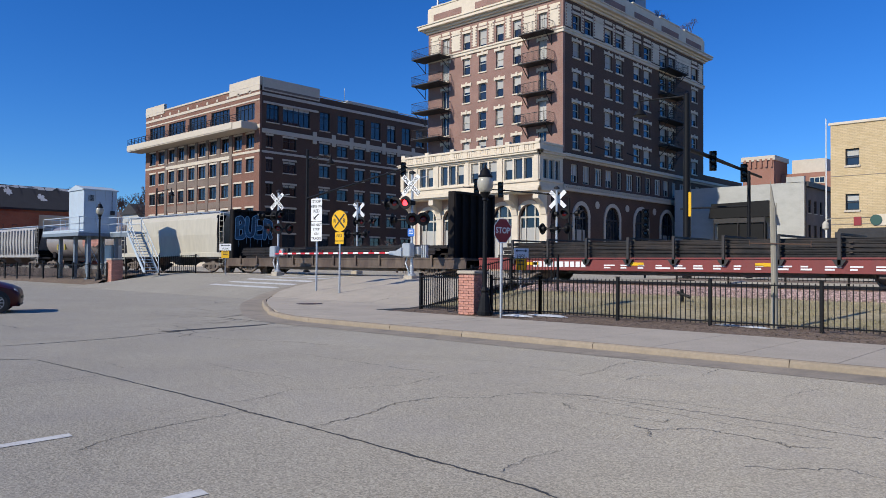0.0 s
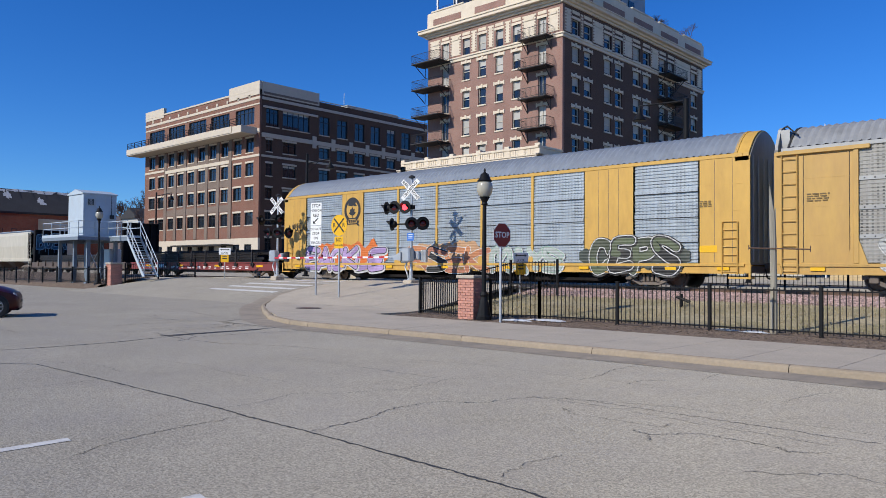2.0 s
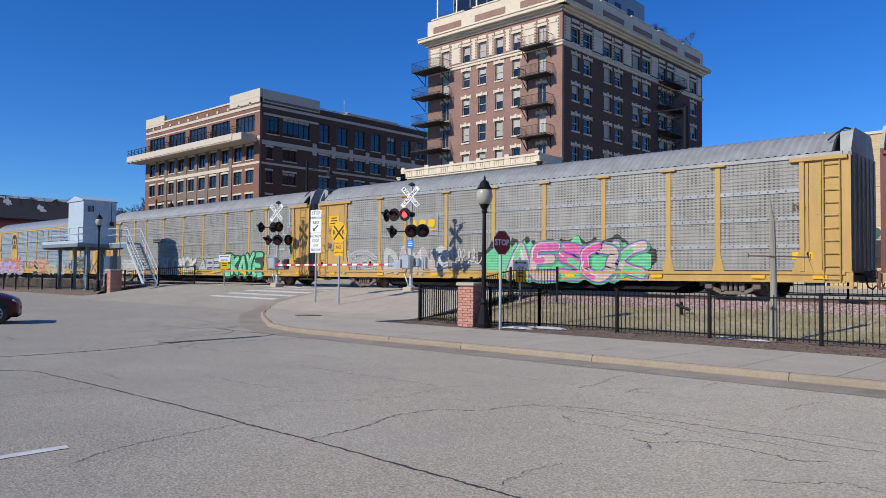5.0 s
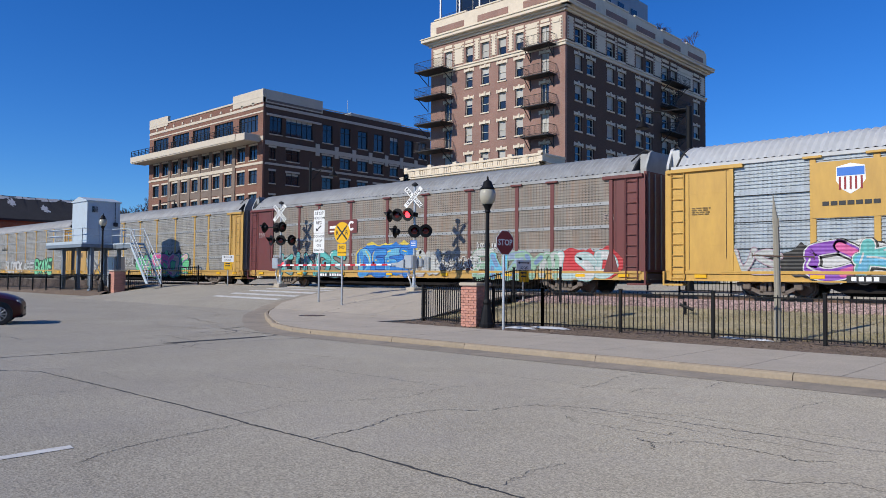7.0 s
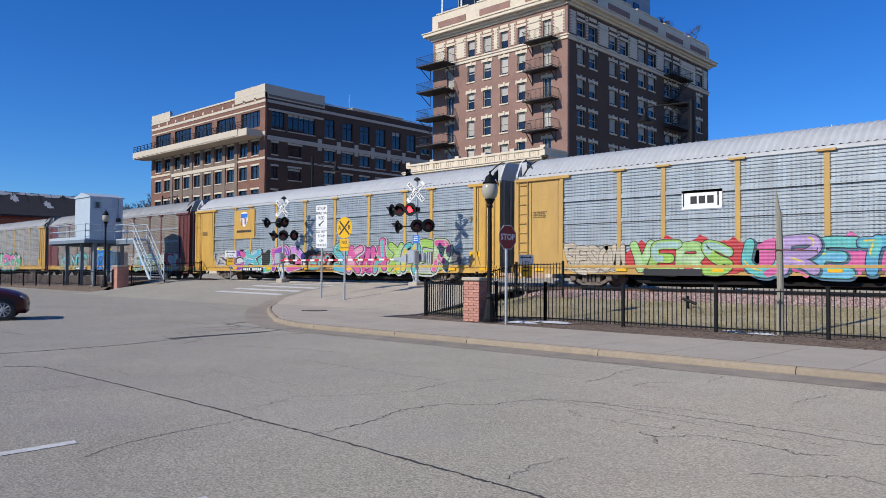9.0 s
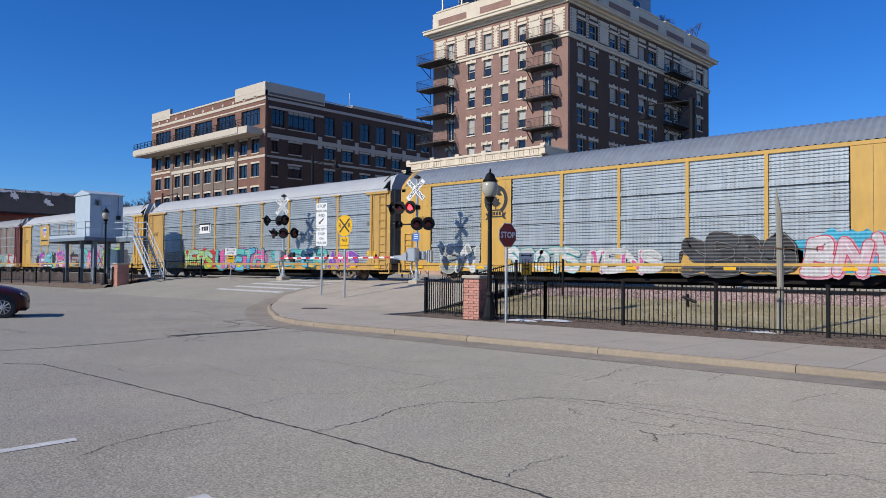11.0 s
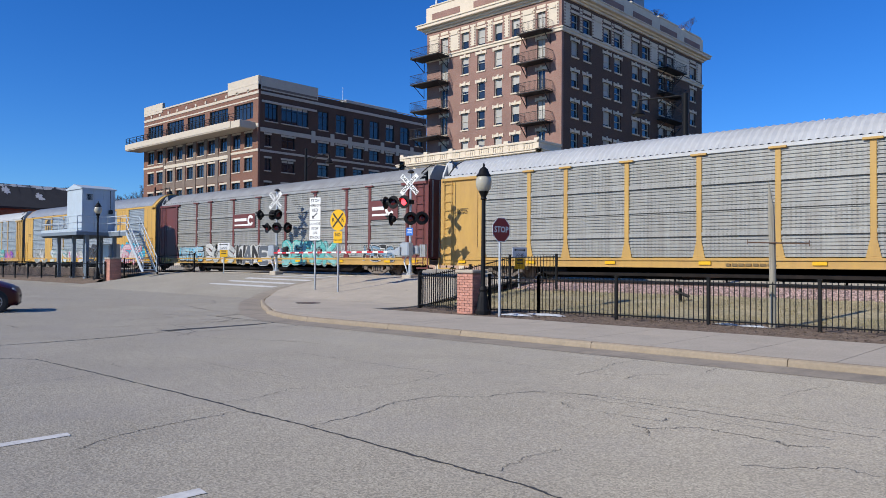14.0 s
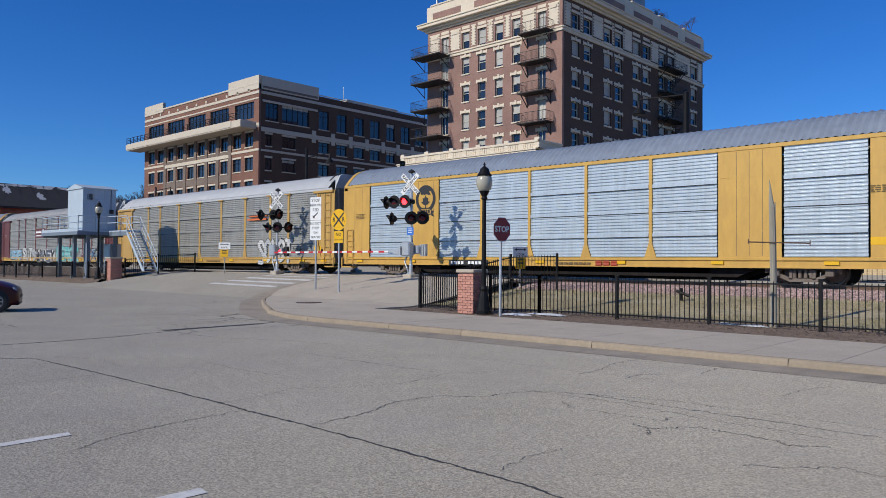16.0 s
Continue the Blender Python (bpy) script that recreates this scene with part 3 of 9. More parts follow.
# trim courses, cornice and parapet
for face, pl, a0, a1 in (("F", TY, TL - 0.1, TX + 0.1), ("R", TX, TY - 0.1, TB + 0.1)):
    band(tower, "belt_course", face, pl, a0, a1, 26.3, 26.62, 0.14, STONE_CREAM)
    band(tower, "belt_course", face, pl, a0 - 0.05, a1 + 0.05, 26.62, 26.8, 0.24, STONE_CREAM)
    for i, (z0, z1, o) in enumerate(((29.95, 30.2, 0.2), (30.2, 30.45, 0.45), (30.45, 30.8, 0.9), (30.8, 30.95, 1.0))):
        band(tower, "cornice", face, pl, a0 - o, a1 + (o if face == "F" else o), z0, z1, o, STONE_CREAM)
    band(tower, "parapet", face, pl, a0, a1, 30.95, 33.1, 0.12, STONE_CREAM)
    n = 5 if face == "R" else 3
    for k in range(n):
        w = (a1 - a0) / n
        c = a0 + w * (k + 0.5)
        part("parapet_panel", MB().fbox(face, pl, c - w * 0.34, c + w * 0.34, -0.16, -0.1, 31.45, 32.2), TOWER_BRICK, tower)
        part("parapet_cap", MB().fbox(face, pl, c - w * 0.4, c + w * 0.4, -0.2, 0.2, 33.1, 33.28, 0.02), STONE_CREAM, tower)
    # ornamental panels between the top-floor windows
    cols = sorted((cols_f + doors_f) if face == "F" else cols_r)
    edges = [a0 + 0.2] + [v for c in cols for v in c] + [a1 - 0.2]
    for k in range(0, len(edges), 2):
        b0, b1 = edges[k] + 0.25, edges[k + 1] - 0.25
        if b1 - b0 < 0.35:
            continue
        pn = part("ornament_panel", MB().fbox(face, pl, b0, b1, -0.06, 0.02, 27.05, 29.55, 0.03), STONE_CREAM, tower)
        for e in (b0 + 0.12, b1 - 0.12):
            z = 27.2
            while z < 29.3:
                part("boss", MB().fbox(face, pl, e - 0.07, e + 0.07, -0.12, -0.055, z, z + 0.13), TOWER_BRICK, pn)
                z += 0.33
        if b1 - b0 > 0.9:
            part("swag", MB().fbox(face, pl, b0 + 0.35, b1 - 0.35, -0.13, -0.055, 28.9, 29.25, 0.05), STONE_CREAM, pn)
    for c in cols:
        part("frieze_block", MB().fbox(face, pl, c[0] - 0.05, c[1] + 0.05, -0.05, 0.02, 29.25, 29.62, 0.02), STONE_CREAM, tower)
# penthouse with glass walls
pent = part("penthouse", MB().box(-62.6, -46.5, 69.0, 88.5, 32.4, 37.2), mat("zinc_cladding", (0.28, 0.29, 0.3), 0.5, 0.4, vary=0.1), tower)
for k in range(6):
    part("pane", MB().box(-62.4 + k * 2.7, -59.9 + k * 2.7, 68.92, 68.99, 32.9, 36.8), GLASS, pent)
for k in range(4):
    part("pane", MB().box(-46.49, -46.42, 74.5 + k * 3.2, 75.9 + k * 3.2, 33.9, 35.6), GLASS, pent)
for x in (-63.4, -60.2, -57.0):
    part("terrace_post", MB().box(x - 0.09, x + 0.09, 66.9, 67.08, 33.0, 37.5), SIGN_WHITE, tower)
mb = MB()
for k in range(3):
    mb.tube((-63.6, 67.0, 33.45 + k * 0.3), (-50, 67.0, 33.45 + k * 0.3), 0.02, n=6)
part("terrace_rail", mb, DARK_STEEL, tower)


def balcony(parent, face, plane, a0, a1, z, out, railing=1.05):
    deck = part("balcony", MB().fbox(face, plane, a0, a1, -out, 0.0, z - 0.13, z, 0.02), DARK_STEEL, parent, "black steel balcony on brackets")
    mb = MB()

    def at(a, d, zz):
        return (a, plane - d, zz) if face == "F" else (plane + d, a, zz)
    ring = [(a0 + 0.03, 0.0), (a0 + 0.03, out - 0.03), (a1 - 0.03, out - 0.03), (a1 - 0.03, 0.0)]
    for (p, q) in zip(ring, ring[1:]):
        for zz in (z + railing, z + 0.12):
            mb.tube(at(p[0], p[1], zz), at(q[0], q[1], zz), 0.028, n=5)
        ln = abs(p[0] - q[0]) + abs(p[1] - q[1])
        n = int(ln / 0.16)
        for k in range(n + 1):
            t = k / max(n, 1)
            a, d = p[0] + (q[0] - p[0]) * t, p[1] + (q[1] - p[1]) * t
            mb.tube(at(a, d, z), at(a, d, z + railing), 0.011, n=4, caps=False)
    part("railing", mb, DARK_STEEL, deck)
    for a in (a0 + 0.35, a1 - 0.35):
        mb = MB().tube(at(a, out - 0.25, z - 0.1), at(a, 0.0, z - 1.35), 0.05, n=6)
        mb.tube(at(a, 0.03, z - 0.1), at(a, 0.03, z - 1.4), 0.04, n=6)
        part("bracket", mb, DARK_STEEL, deck)
    return deck


for z in (26.55, 23.35, 20.05, 16.75):
    balcony(tower, "F", TY, -49.1, -45.3, z, 1.5)
    balcony(tower, "F", TY, -64.8, -60.2, z, 2.2)
    d = balcony(tower, "R", TX, 87.4, 92.8, z, 1.6)
    mb = MB()
    for k in range(9):
        mb.box(TX + 0.5, TX + 1.3, 88.6 + k * 0.36, 88.85 + k * 0.36, z - 3.2 + k * 0.36, z - 3.17 + k * 0.36)
    for s in (0.5, 1.3):
        mb.tube((TX + s, 88.5, z - 3.2), (TX + s, 91.9, z), 0.04, n=5)
    part("fire_stair", mb, DARK_STEEL, d)

# --- the podium of the hotel ---
PY, PB, PL = 61.83, 114.8, -64.2
podium = thing("hotel_podium", (TX, PY, 0.88), "cream terracotta podium with bay windows above arched openings", "building")


def arched(parent, face, plane, arches, a0, a1, z0, z1, material, trim, thick=0.5):
    """A wall with round-headed openings: (centre, half width, springing height, foot)."""
    holes = [(c - r, c + r, f, s + r) for c, r, s, f in arches]
    mb = wall(MB(), face, plane, a0, a1, z0, z1, holes, thick)

    def at(a, d, z):
        return (a, plane + d, z) if face == "F" else (plane - d, a, z)
    N = 16
    for c, r, s, f in arches:
        for k in range(N):
            t0, t1 = math.pi * k / N, math.pi * (k + 1) / N
            p = [(c - r * math.cos(t), s + r * math.sin(t)) for t in (t0, t1)]
            for d in (0, thick):
                mb.add([at(p[0][0], d, p[0][1]), at(p[1][0], d, p[1][1]), at(p[1][0], d, s + r), at(p[0][0], d, s + r)], [(0, 1, 2, 3)])
            mb.add([at(p[0][0], 0, p[0][1]), at(p[1][0], 0, p[1][1]), at(p[1][0], thick, p[1][1]), at(p[0][0], thick, p[0][1])], [(0, 1, 2, 3)])
    part("arcade_wall", mb, material, parent)
    for c, r, s, f in arches:
        w = part("arched_window", MB().fbox(face, plane, c - r, c + r, 0.32, 0.34, f, s + r), GLASS, parent)
        mb = MB()
        for k in range(N):
            t0, t1 = math.pi * k / N, math.pi * (k + 1) / N
            ring = []
            for t in (t0, t1):
                for rr in (r, r + 0.42):
                    ring.append((c - rr * math.cos(t), s + rr * math.sin(t)))
            vs = [at(a, d, z) for d in (-0.1, 0.06) for a, z in ring]
            mb.add(vs, [(0, 1, 3, 2), (4, 6, 7, 5), (0, 2, 6, 4), (1, 5, 7, 3), (0, 4, 5, 1), (2, 3, 7, 6)])
        for sgn in (-1, 1):
            mb.fbox(face, plane, c + sgn * (r + 0.21) - 0.21, c + sgn * (r + 0.21) + 0.21, -0.08, 0.06, f, s)
        part("archivolt", mb, trim, w)
        mb = MB()
        for a in (c - r + 0.08, c - r * 0.45, c + r * 0.45, c + r - 0.08):
            mb.fbox(face, plane, a - 0.07, a + 0.07, 0.2, 0.36, f, s + (0.0 if abs(a - c) > r * 0.8 else r * 0.85))
        mb.fbox(face, plane, c - r, c + r, 0.19, 0.36, s - 0.1, s + 0.1)
        part("frame", mb, FRAME_DARK if face == "R" else FRAME_PALE, w)
        if random.random() < 0.75:
            part("blind", MB().fbox(face, plane, c - r + 0.15, c + r - 0.15, 0.29, 0.31, f + 0.1, f + (s - f) * 0.75), BLIND, w)


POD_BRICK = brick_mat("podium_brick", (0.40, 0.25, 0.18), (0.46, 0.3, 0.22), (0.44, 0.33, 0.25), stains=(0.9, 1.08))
fa = [(-46.7, 1.35, 6.6, 2.2), (-50.3, 1.35, 6.6, 2.2), (-54.0, 1.35, 6.6, 2.2), (-57.7, 1.35, 6.6, 2.2), (-61.4, 1.35, 6.6, 2.2)]
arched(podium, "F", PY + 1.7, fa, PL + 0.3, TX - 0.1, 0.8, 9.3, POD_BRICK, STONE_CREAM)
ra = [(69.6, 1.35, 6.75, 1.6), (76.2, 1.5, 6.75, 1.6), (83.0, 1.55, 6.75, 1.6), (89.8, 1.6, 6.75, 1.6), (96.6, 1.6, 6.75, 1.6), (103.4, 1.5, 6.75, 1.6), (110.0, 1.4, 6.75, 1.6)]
arched(podium, "R", TX, ra, PY + 2.3, PB, 0.8, 9.5, SHADE_BRICK, STONE_PALE)
for a, b in zip(ra, ra[1:]):
    c = (a[0] + b[0]) / 2
    md = MB().lathe((TX, c, 8.3), [(0.42, 0), (0.42, 0.07), (0.3, 0.09), (0.28, 0.05), (0.0, 0.05)], 16, (1, 0, 0))
    part("medallion", md, STONE_PALE, podium)
# upper podium storey: a projecting bay with ranks of tall sashes in front
groups = []
for c in (-62.6, -60.15, -56.0, -51.6, -46.95):
    groups.append(c)
fh = []
spans = [(-64.0, -62.2, 2), (-61.35, -59.0, 2), (-57.95, -54.3, 3), (-53.45, -49.65, 3), (-48.8, -45.0, 3)]
for a, b, n in spans:
    w = (b - a) / n
    for k in range(n):
        fh.append((a + w * k + 0.1, a + w * (k + 1) - 0.1, 10.45, 12.6))
part("bay_wall", wall(MB(), "F", PY, PL, TX, 9.2, 13.2, fh), STONE_CREAM, podium)
for h in fh:
    window(podium, "F", PY, *h, sash=0, sill=None, blind=random.choice((0, 0, 0.25, 0.5)))
for a in (-64.1, -61.8, -58.45, -53.87, -49.2, -44.55):
    part("pilaster", MB().fbox("F", PY, a - 0.28, a + 0.28, -0.12, 0.02, 10.2, 12.75, 0.04), STONE_CREAM, podium)
sh = [(62.5, 63.4, 10.45, 12.5), (63.55, 64.5, 10.45, 12.5), (64.65, 65.5, 10.45, 12.5)]
part("bay_side", wall(MB(), "R", TX, PY + 0.36, 66.0, 9.2, 14.0, sh), STONE_CREAM, podium)
for h in sh:
    window(podium, "R", TX, *h, sash=0, sill=None)
for z0, z1, o in ((9.15, 9.45, 0.25), (9.45, 9.7, 0.12), (10.1, 10.3, 0.14), (12.75, 12.95, 0.15), (12.95, 13.15, 0.4), (13.15, 13.3, 0.5), (13.95, 14.2, 0.12)):
    band(podium, "moulding", "F", PY, PL - o, TX + o, z0, z1, o, STONE_CREAM)
    band(podium, "moulding", "R", TX, PY - o, 66.0, z0, z1, o, STONE_CREAM)
mb = MB()
for k in range(11):
    a = PL + 0.2 + k * (TX - PL - 0.4) / 10
    mb.fbox("F", PY, a - 0.3, a + 0.3, -0.06, 0.4, 13.3, 14.45 if k % 2 == 0 else 14.2)
mb.fbox("F", PY, PL, TX, 0.0, 0.35, 13.2, 13.98)
part("parapet", mb, STONE_CREAM, podium)
mb = MB()
a = PL + 0.6
while a < TX - 0.4:
    mb.fbox("F", PY, a, a + 0.13, -0.05, 0.0, 13.4, 13.9, 0.03)
    a += 0.32
part("baluster", mb, STONE_CREAM, podium)
# soffit and scrolled brackets under the bay
part("soffit", MB().box(PL, TX, PY + 0.02, PY + 1.9, 9.0, 9.2), STONE_CREAM, podium)
for a in (-63.9, -59.55, -55.85, -52.15, -48.5, -44.75):
    prof = [(PY + 0.1, 9.0), (PY + 1.72, 9.0), (PY + 1.72, 6.9), (PY + 1.5, 6.8), (PY + 1.35, 7.4), (PY + 1.0, 7.9), (PY + 0.5, 8.2), (PY + 0.1, 8.35)]
    part("bracket", MB().prism(prof, "x", a - 0.35, a + 0.35), STONE_CREAM, podium)
    part("pilaster", MB().fbox("F", PY + 1.7, a - 0.4, a + 0.4, -0.14, 0.02, 0.9, 6.85, 0.04), STONE_CREAM, podium)
# the long side wing, its shade carried by the brick colour
wh = []
y = 67.6
pat = [(1.35, 0), (1.4, 0), (1.6, 1), (1.45, 0), (1.2, 0), (1.7, 1)]
k = 0
kinds = []
while y < 112.5:
    w, pale = pat[k % 6]
    wh.append((y, y + w, 10.45, 12.45))
    kinds.append(pale)
    y += w + (1.0 if not pale else 0.75)
    k += 1
part("wing_wall", wall(MB(), "R", TX, 66.0, PB, 9.5, 13.6, wh), SHADE_BRICK, podium)
for h, pale in zip(wh, kinds):
    if pale:
        window(podium, "R", TX, *h, sash=0, mullions=2, sill=None, head=None, bar=0.16)
    else:
        window(podium, "R", TX, *h, sash=0, mullions=1, sill=None, head=None, frame_mat=STONE_PALE, blind=random.choice((0, 0.6, 0.9)))
for z0, z1, o in ((9.45, 9.75, 0.3), (9.75, 10.0, 0.18), (10.0, 10.12, 0.25), (12.85, 13.05, 0.2), (13.05, 13.4, 0.45)):
    band(podium, "cornice", "R", TX, 66.0, PB + o, z0, z1, o, STONE_PALE)
part("wing_parapet", MB().box(TX - 0.35, TX - 0.004, TB + 0.02, PB, 13.6, 14.3), SHADE_BRICK, podium)
mb = MB()
y = 66.3
while y < PB - 0.3:
    mb.fbox("R", TX, y, y + 0.16, -0.36, -0.16, 9.74, 9.9)
    y += 0.42
part("dentil", mb, STONE_PALE, podium)
mb = MB().box(PL, TX - 0.4, PB - 0.4, PB, 0.9, 14.3).box(PL, PL + 0.3, PY + 2.2, PB, 0.9, 14.0)
mb.box(PL + 0.3, TX - 0.4, PY + 0.4, PB - 0.4, 13.3, 13.5)
part("roof", mb, ROOF_DARK, podium)
# added dark core for the podium's unlit rooms, not a floor
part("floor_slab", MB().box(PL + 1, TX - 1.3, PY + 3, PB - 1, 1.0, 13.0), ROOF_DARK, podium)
balcony(podium, "R", TX, 95.5, 109.0, 9.95, 1.5)
for c in (72.5, 79.5):
    part("awning_strut", MB().tube((TX, c, 14.9), (TX + 1.6, c, 14.2), 0.05), DARK_STEEL, podium)

# --- the office block ---
LX, LL, LB = -100.9, -139.8, 104.0
office = thing("office_block", (LX, TY, 0.88), "six-storey brick office block with cream bands and roof terrace", "building")
of = [(-138.0, -135.7), (-134.4, -132.2), (-130.4, -128.3), (-126.9, -124.9), (-123.2, -121.1), (-119.6, -117.4), (-115.95, -113.8), (-112.1, -110.0), (-108.3, -106.0), (-104.75, -102.5)]
oz = [(8.3, 10.3), (12.35, 14.4), (16.12, 18.2), (19.9, 22.2)]
H = [(a, b, z0, z1) for z0, z1 in oz for a, b in of]
tops = [(-138.1, -132.2), (-130.6, -124.5), (-123.1, -117.2), (-115.6, -109.8), (-107.9, -102.4)]
H += [(a, b, 24.4, 27.05) for a, b in tops]
gf = [(a, b - 0.2, 1.6, 5.2) for a, b in of]
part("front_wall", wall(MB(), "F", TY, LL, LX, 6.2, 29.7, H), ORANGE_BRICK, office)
part("ground_floor", wall(MB(), "F", TY - 0.04, LL, LX + 0.04, 0.6, 6.2, gf), STONE_PALE, office)
for h in gf:
    window(office, "F", TY, *h, sash=1, frame_mat=FRAME_DARK, sill=None, mullions=1, cross=0.8)
part("canopy", MB().box(-125, -108, TY - 2.2, TY, 5.0, 5.25, 0.03), DARK_STEEL, office)
for k, h in enumerate(H):
    if k < 40:
        window(office, "F", TY, *h, sash=1, frame_mat=FRAME_DARK, sill=STONE_PALE, head=STONE_PALE, mullions=1, cross=0.72)
    else:
        window(office, "F", TY, *h, sash=1, frame_mat=FRAME_DARK, sill=None, mullions=4, cross=0.75)
# the middle bays are of greyer brick between pilasters
for a in (-131.4, -127.7, -124.1, -120.4, -116.7, -113.0, -109.2):
    part("pilaster", MB().fbox("F", TY, a - 0.45, a + 0.45, -0.14, 0.02, 6.3, 22.9), GREY_BRICK, office)
for z0, z1 in oz[:-1]:
    for a0, a1 in zip((-131.4, -127.7, -124.1, -120.4, -116.7, -113.0), (-127.7, -124.1, -120.4, -116.7, -113.0, -109.2)):
        part("spandrel", MB().fbox("F", TY, a0 + 0.46, a1 - 0.46, -0.05, 0.02, z1 + 0.42, z1 + 1.5), GREY_BRICK, office)
oy = [(67.22, 69.6), (70.35, 75.7), (77.75, 79.9), (81.6, 83.85), (85.55, 87.8), (89.3, 91.6), (93.3, 95.4), (97.0, 99.3), (100.8, 102.9)]
oy2 = [(67.25, 68.4), (70.45, 73.0)] + oy[2:]
R = [(a, b, 24.05, 27.2) for a, b in oy]
R += [(a, b, z0, z1) for z0, z1 in ((20.0, 21.85), (16.15, 18.1), (12.45, 14.23), (8.3, 10.35), (3.8, 6.2)) for a, b in oy2]
part("side_wall", wall(MB(), "R", LX, TY + 0.36, LB, 0.6, 29.6, R), SHADE_BRICK, office)
for k, h in enumerate(R):
    window(office, "R", LX, *h, sash=1, frame_mat=FRAME_DARK, sill=STONE_PALE, head=STONE_PALE if k > 8 else None, mullions=(4 if k == 1 else 2 if k == 0 else 1), cross=0.7, blind=random.choice((0, 0, 0, 0.2)))
# corner block, parapets and bands
part("parapet", MB().fbox("F", TY, LL, -132.4, -0.1, 0.4, 29.3, 31.1), STONE_PALE, office)
mb = MB().fbox("F", TY, -109.8, LX, -0.1, 0.4, 28.9, 31.05)
mb.fbox("R", LX, TY + 0.41, 77.6, -0.1, 0.4, 28.9, 31.0)
part("parapet", mb, STONE_PALE, office)
for f, pl, a0, a1 in (("F", TY, LL, LX + 0.1), ("R", LX, TY + 0.4, LB)):
    band(office, "coping", f, pl, a0, a1, 29.7, 30.0 if f == "F" else 29.85, 0.12, STONE_PALE)
    band(office, "band", f, pl, a0, a1, 28.15, 28.6, 0.09, STONE_PALE)
    if f == "R":
        band(office, "band", f, pl, a0, a1, 22.2, 22.9, 0.12, STONE_PALE)
        band(office, "band", f, pl, a0, a1, 19.05, 19.4, 0.08, STONE_PALE)
    else:
        band(office, "band", f, pl, -109.5, a1, 19.05, 19.45, 0.08, STONE_PALE)
        band(office, "band", f, pl, -109.5, a1, 22.8, 23.5, 0.1, STONE_PALE)
        band(office, "band", f, pl, a0, -132.0, 19.05, 19.45, 0.08, STONE_PALE)
        band(office, "band", f, pl, -131.4, -109.5, 18.6, 19.2, 0.16, STONE_PALE)
band(office, "band", "F", TY, LL, LX, 27.3, 27.55, 0.07, STONE_PALE)
for k in range(11):
    part("relief_block", MB().fbox("F", TY, -137.0 + k * 3.3, -136.5 + k * 3.3, -0.1, 0.02, 28.7, 29.15), STONE_PALE, office)
for z in (26.9, 29.1):
    band(office, "capital", "R", LX, 66.6, 77.4, z, z + 0.35, 0.14, GREY_BRICK if z > 29 else STONE_PALE)
for c in (76.7, 80.75, 84.7, 88.5, 92.4, 96.2, 100.0):
    band(office, "pilaster", "R", LX, c - 0.4, c + 0.4, 21.6, 23.6, 0.16, STONE_PALE)
mb = MB().box(LL, LX - 0.36, LB - 0.3, LB, 0.9, 29.6).box(LL, LL + 0.3, TY + 0.36, LB, 0.9, 29.6).box(LL, LX - 0.36, TY + 0.36, LB, 29.0, 29.2)
part("roof", mb, ROOF_DARK, office)
# added dark core in place of the unlit offices
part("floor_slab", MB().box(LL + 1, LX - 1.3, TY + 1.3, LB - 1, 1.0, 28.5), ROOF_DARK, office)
part("roof_plant", MB().box(-113, -106, 88, 101, 29.2, 31.6, 0.1), CONC_GREY, office)
part("aerial", MB().tube((-104.5, 86, 29.5), (-104.5, 86, 33.2), 0.05), GALV, office)
# roof terrace slab along the front
ter = part("terrace_slab", MB().box(-141.4, -101.6, TY - 2.9, TY - 0.02, 22.55, 23.7, 0.05).box(-141.4, -104.2, TY - 3.0, TY - 2.9, 22.75, 23.75), STONE_PALE, office)
mb = MB()
x = -141.2
while x < -104:
    mb.box(x - 0.06, x + 0.06, TY - 2.92, TY - 2.84, 23.7, 24.85)
    x += 1.45
mb.box(-141.3, -101.7, TY - 2.9, TY - 2.82, 24.82, 24.9)
for k in range(3):
    mb.box(-141.3, -101.7, TY - 2.89, TY - 2.85, 23.92 + k * 0.25, 24.0 + k * 0.25)
part("terrace_railing", mb, BLACK_METAL, ter)

# ---- the train ----
def paint(name, c, **k):
    a = dict(rough=0.5, vary=0.12, grain=3, stain=0.5, bump=0.05, dirt=(0.16, 0.10, 0.06), dirt_amount=0.4, stretch=(1.6, 1, 0.5))
    a.update(k)
    return mat(name, c, **a)


YELLOW = paint("rail_yellow", (0.55, 0.325, 0.065), dirt=(0.3, 0.16, 0.05), dirt_amount=0.35)
YELLOW_B = paint("faded_yellow", (0.48, 0.292, 0.075), dirt=(0.35, 0.2, 0.08), dirt_amount=0.5)
OXIDE = paint("oxide_brown", (0.14, 0.035, 0.03), dirt=(0.09, 0.05, 0.04), dirt_amount=0.5)
FLAT_RED = paint("flatcar_red", (0.21, 0.035, 0.03), dirt=(0.12, 0.05, 0.04), dirt_amount=0.5)
RUST_BROWN = paint("rusty_brown", (0.085, 0.058, 0.043), vary=0.4, grain=6, dirt=(0.26, 0.2, 0.14), dirt_amount=0.55)
DULL_BLACK = paint("dull_black", (0.011, 0.0095, 0.009), vary=0.3, spec=0.15, rough=0.7, dirt=(0.05, 0.035, 0.03), dirt_amount=0.4)
CREAM_CAR = paint("hopper_cream", (0.49, 0.455, 0.37), dirt=(0.4, 0.36, 0.28), dirt_amount=0.4)
GREY_CAR = paint("hopper_grey", (0.36, 0.35, 0.33), vary=0.2, dirt=(0.2, 0.14, 0.1), dirt_amount=0.5)
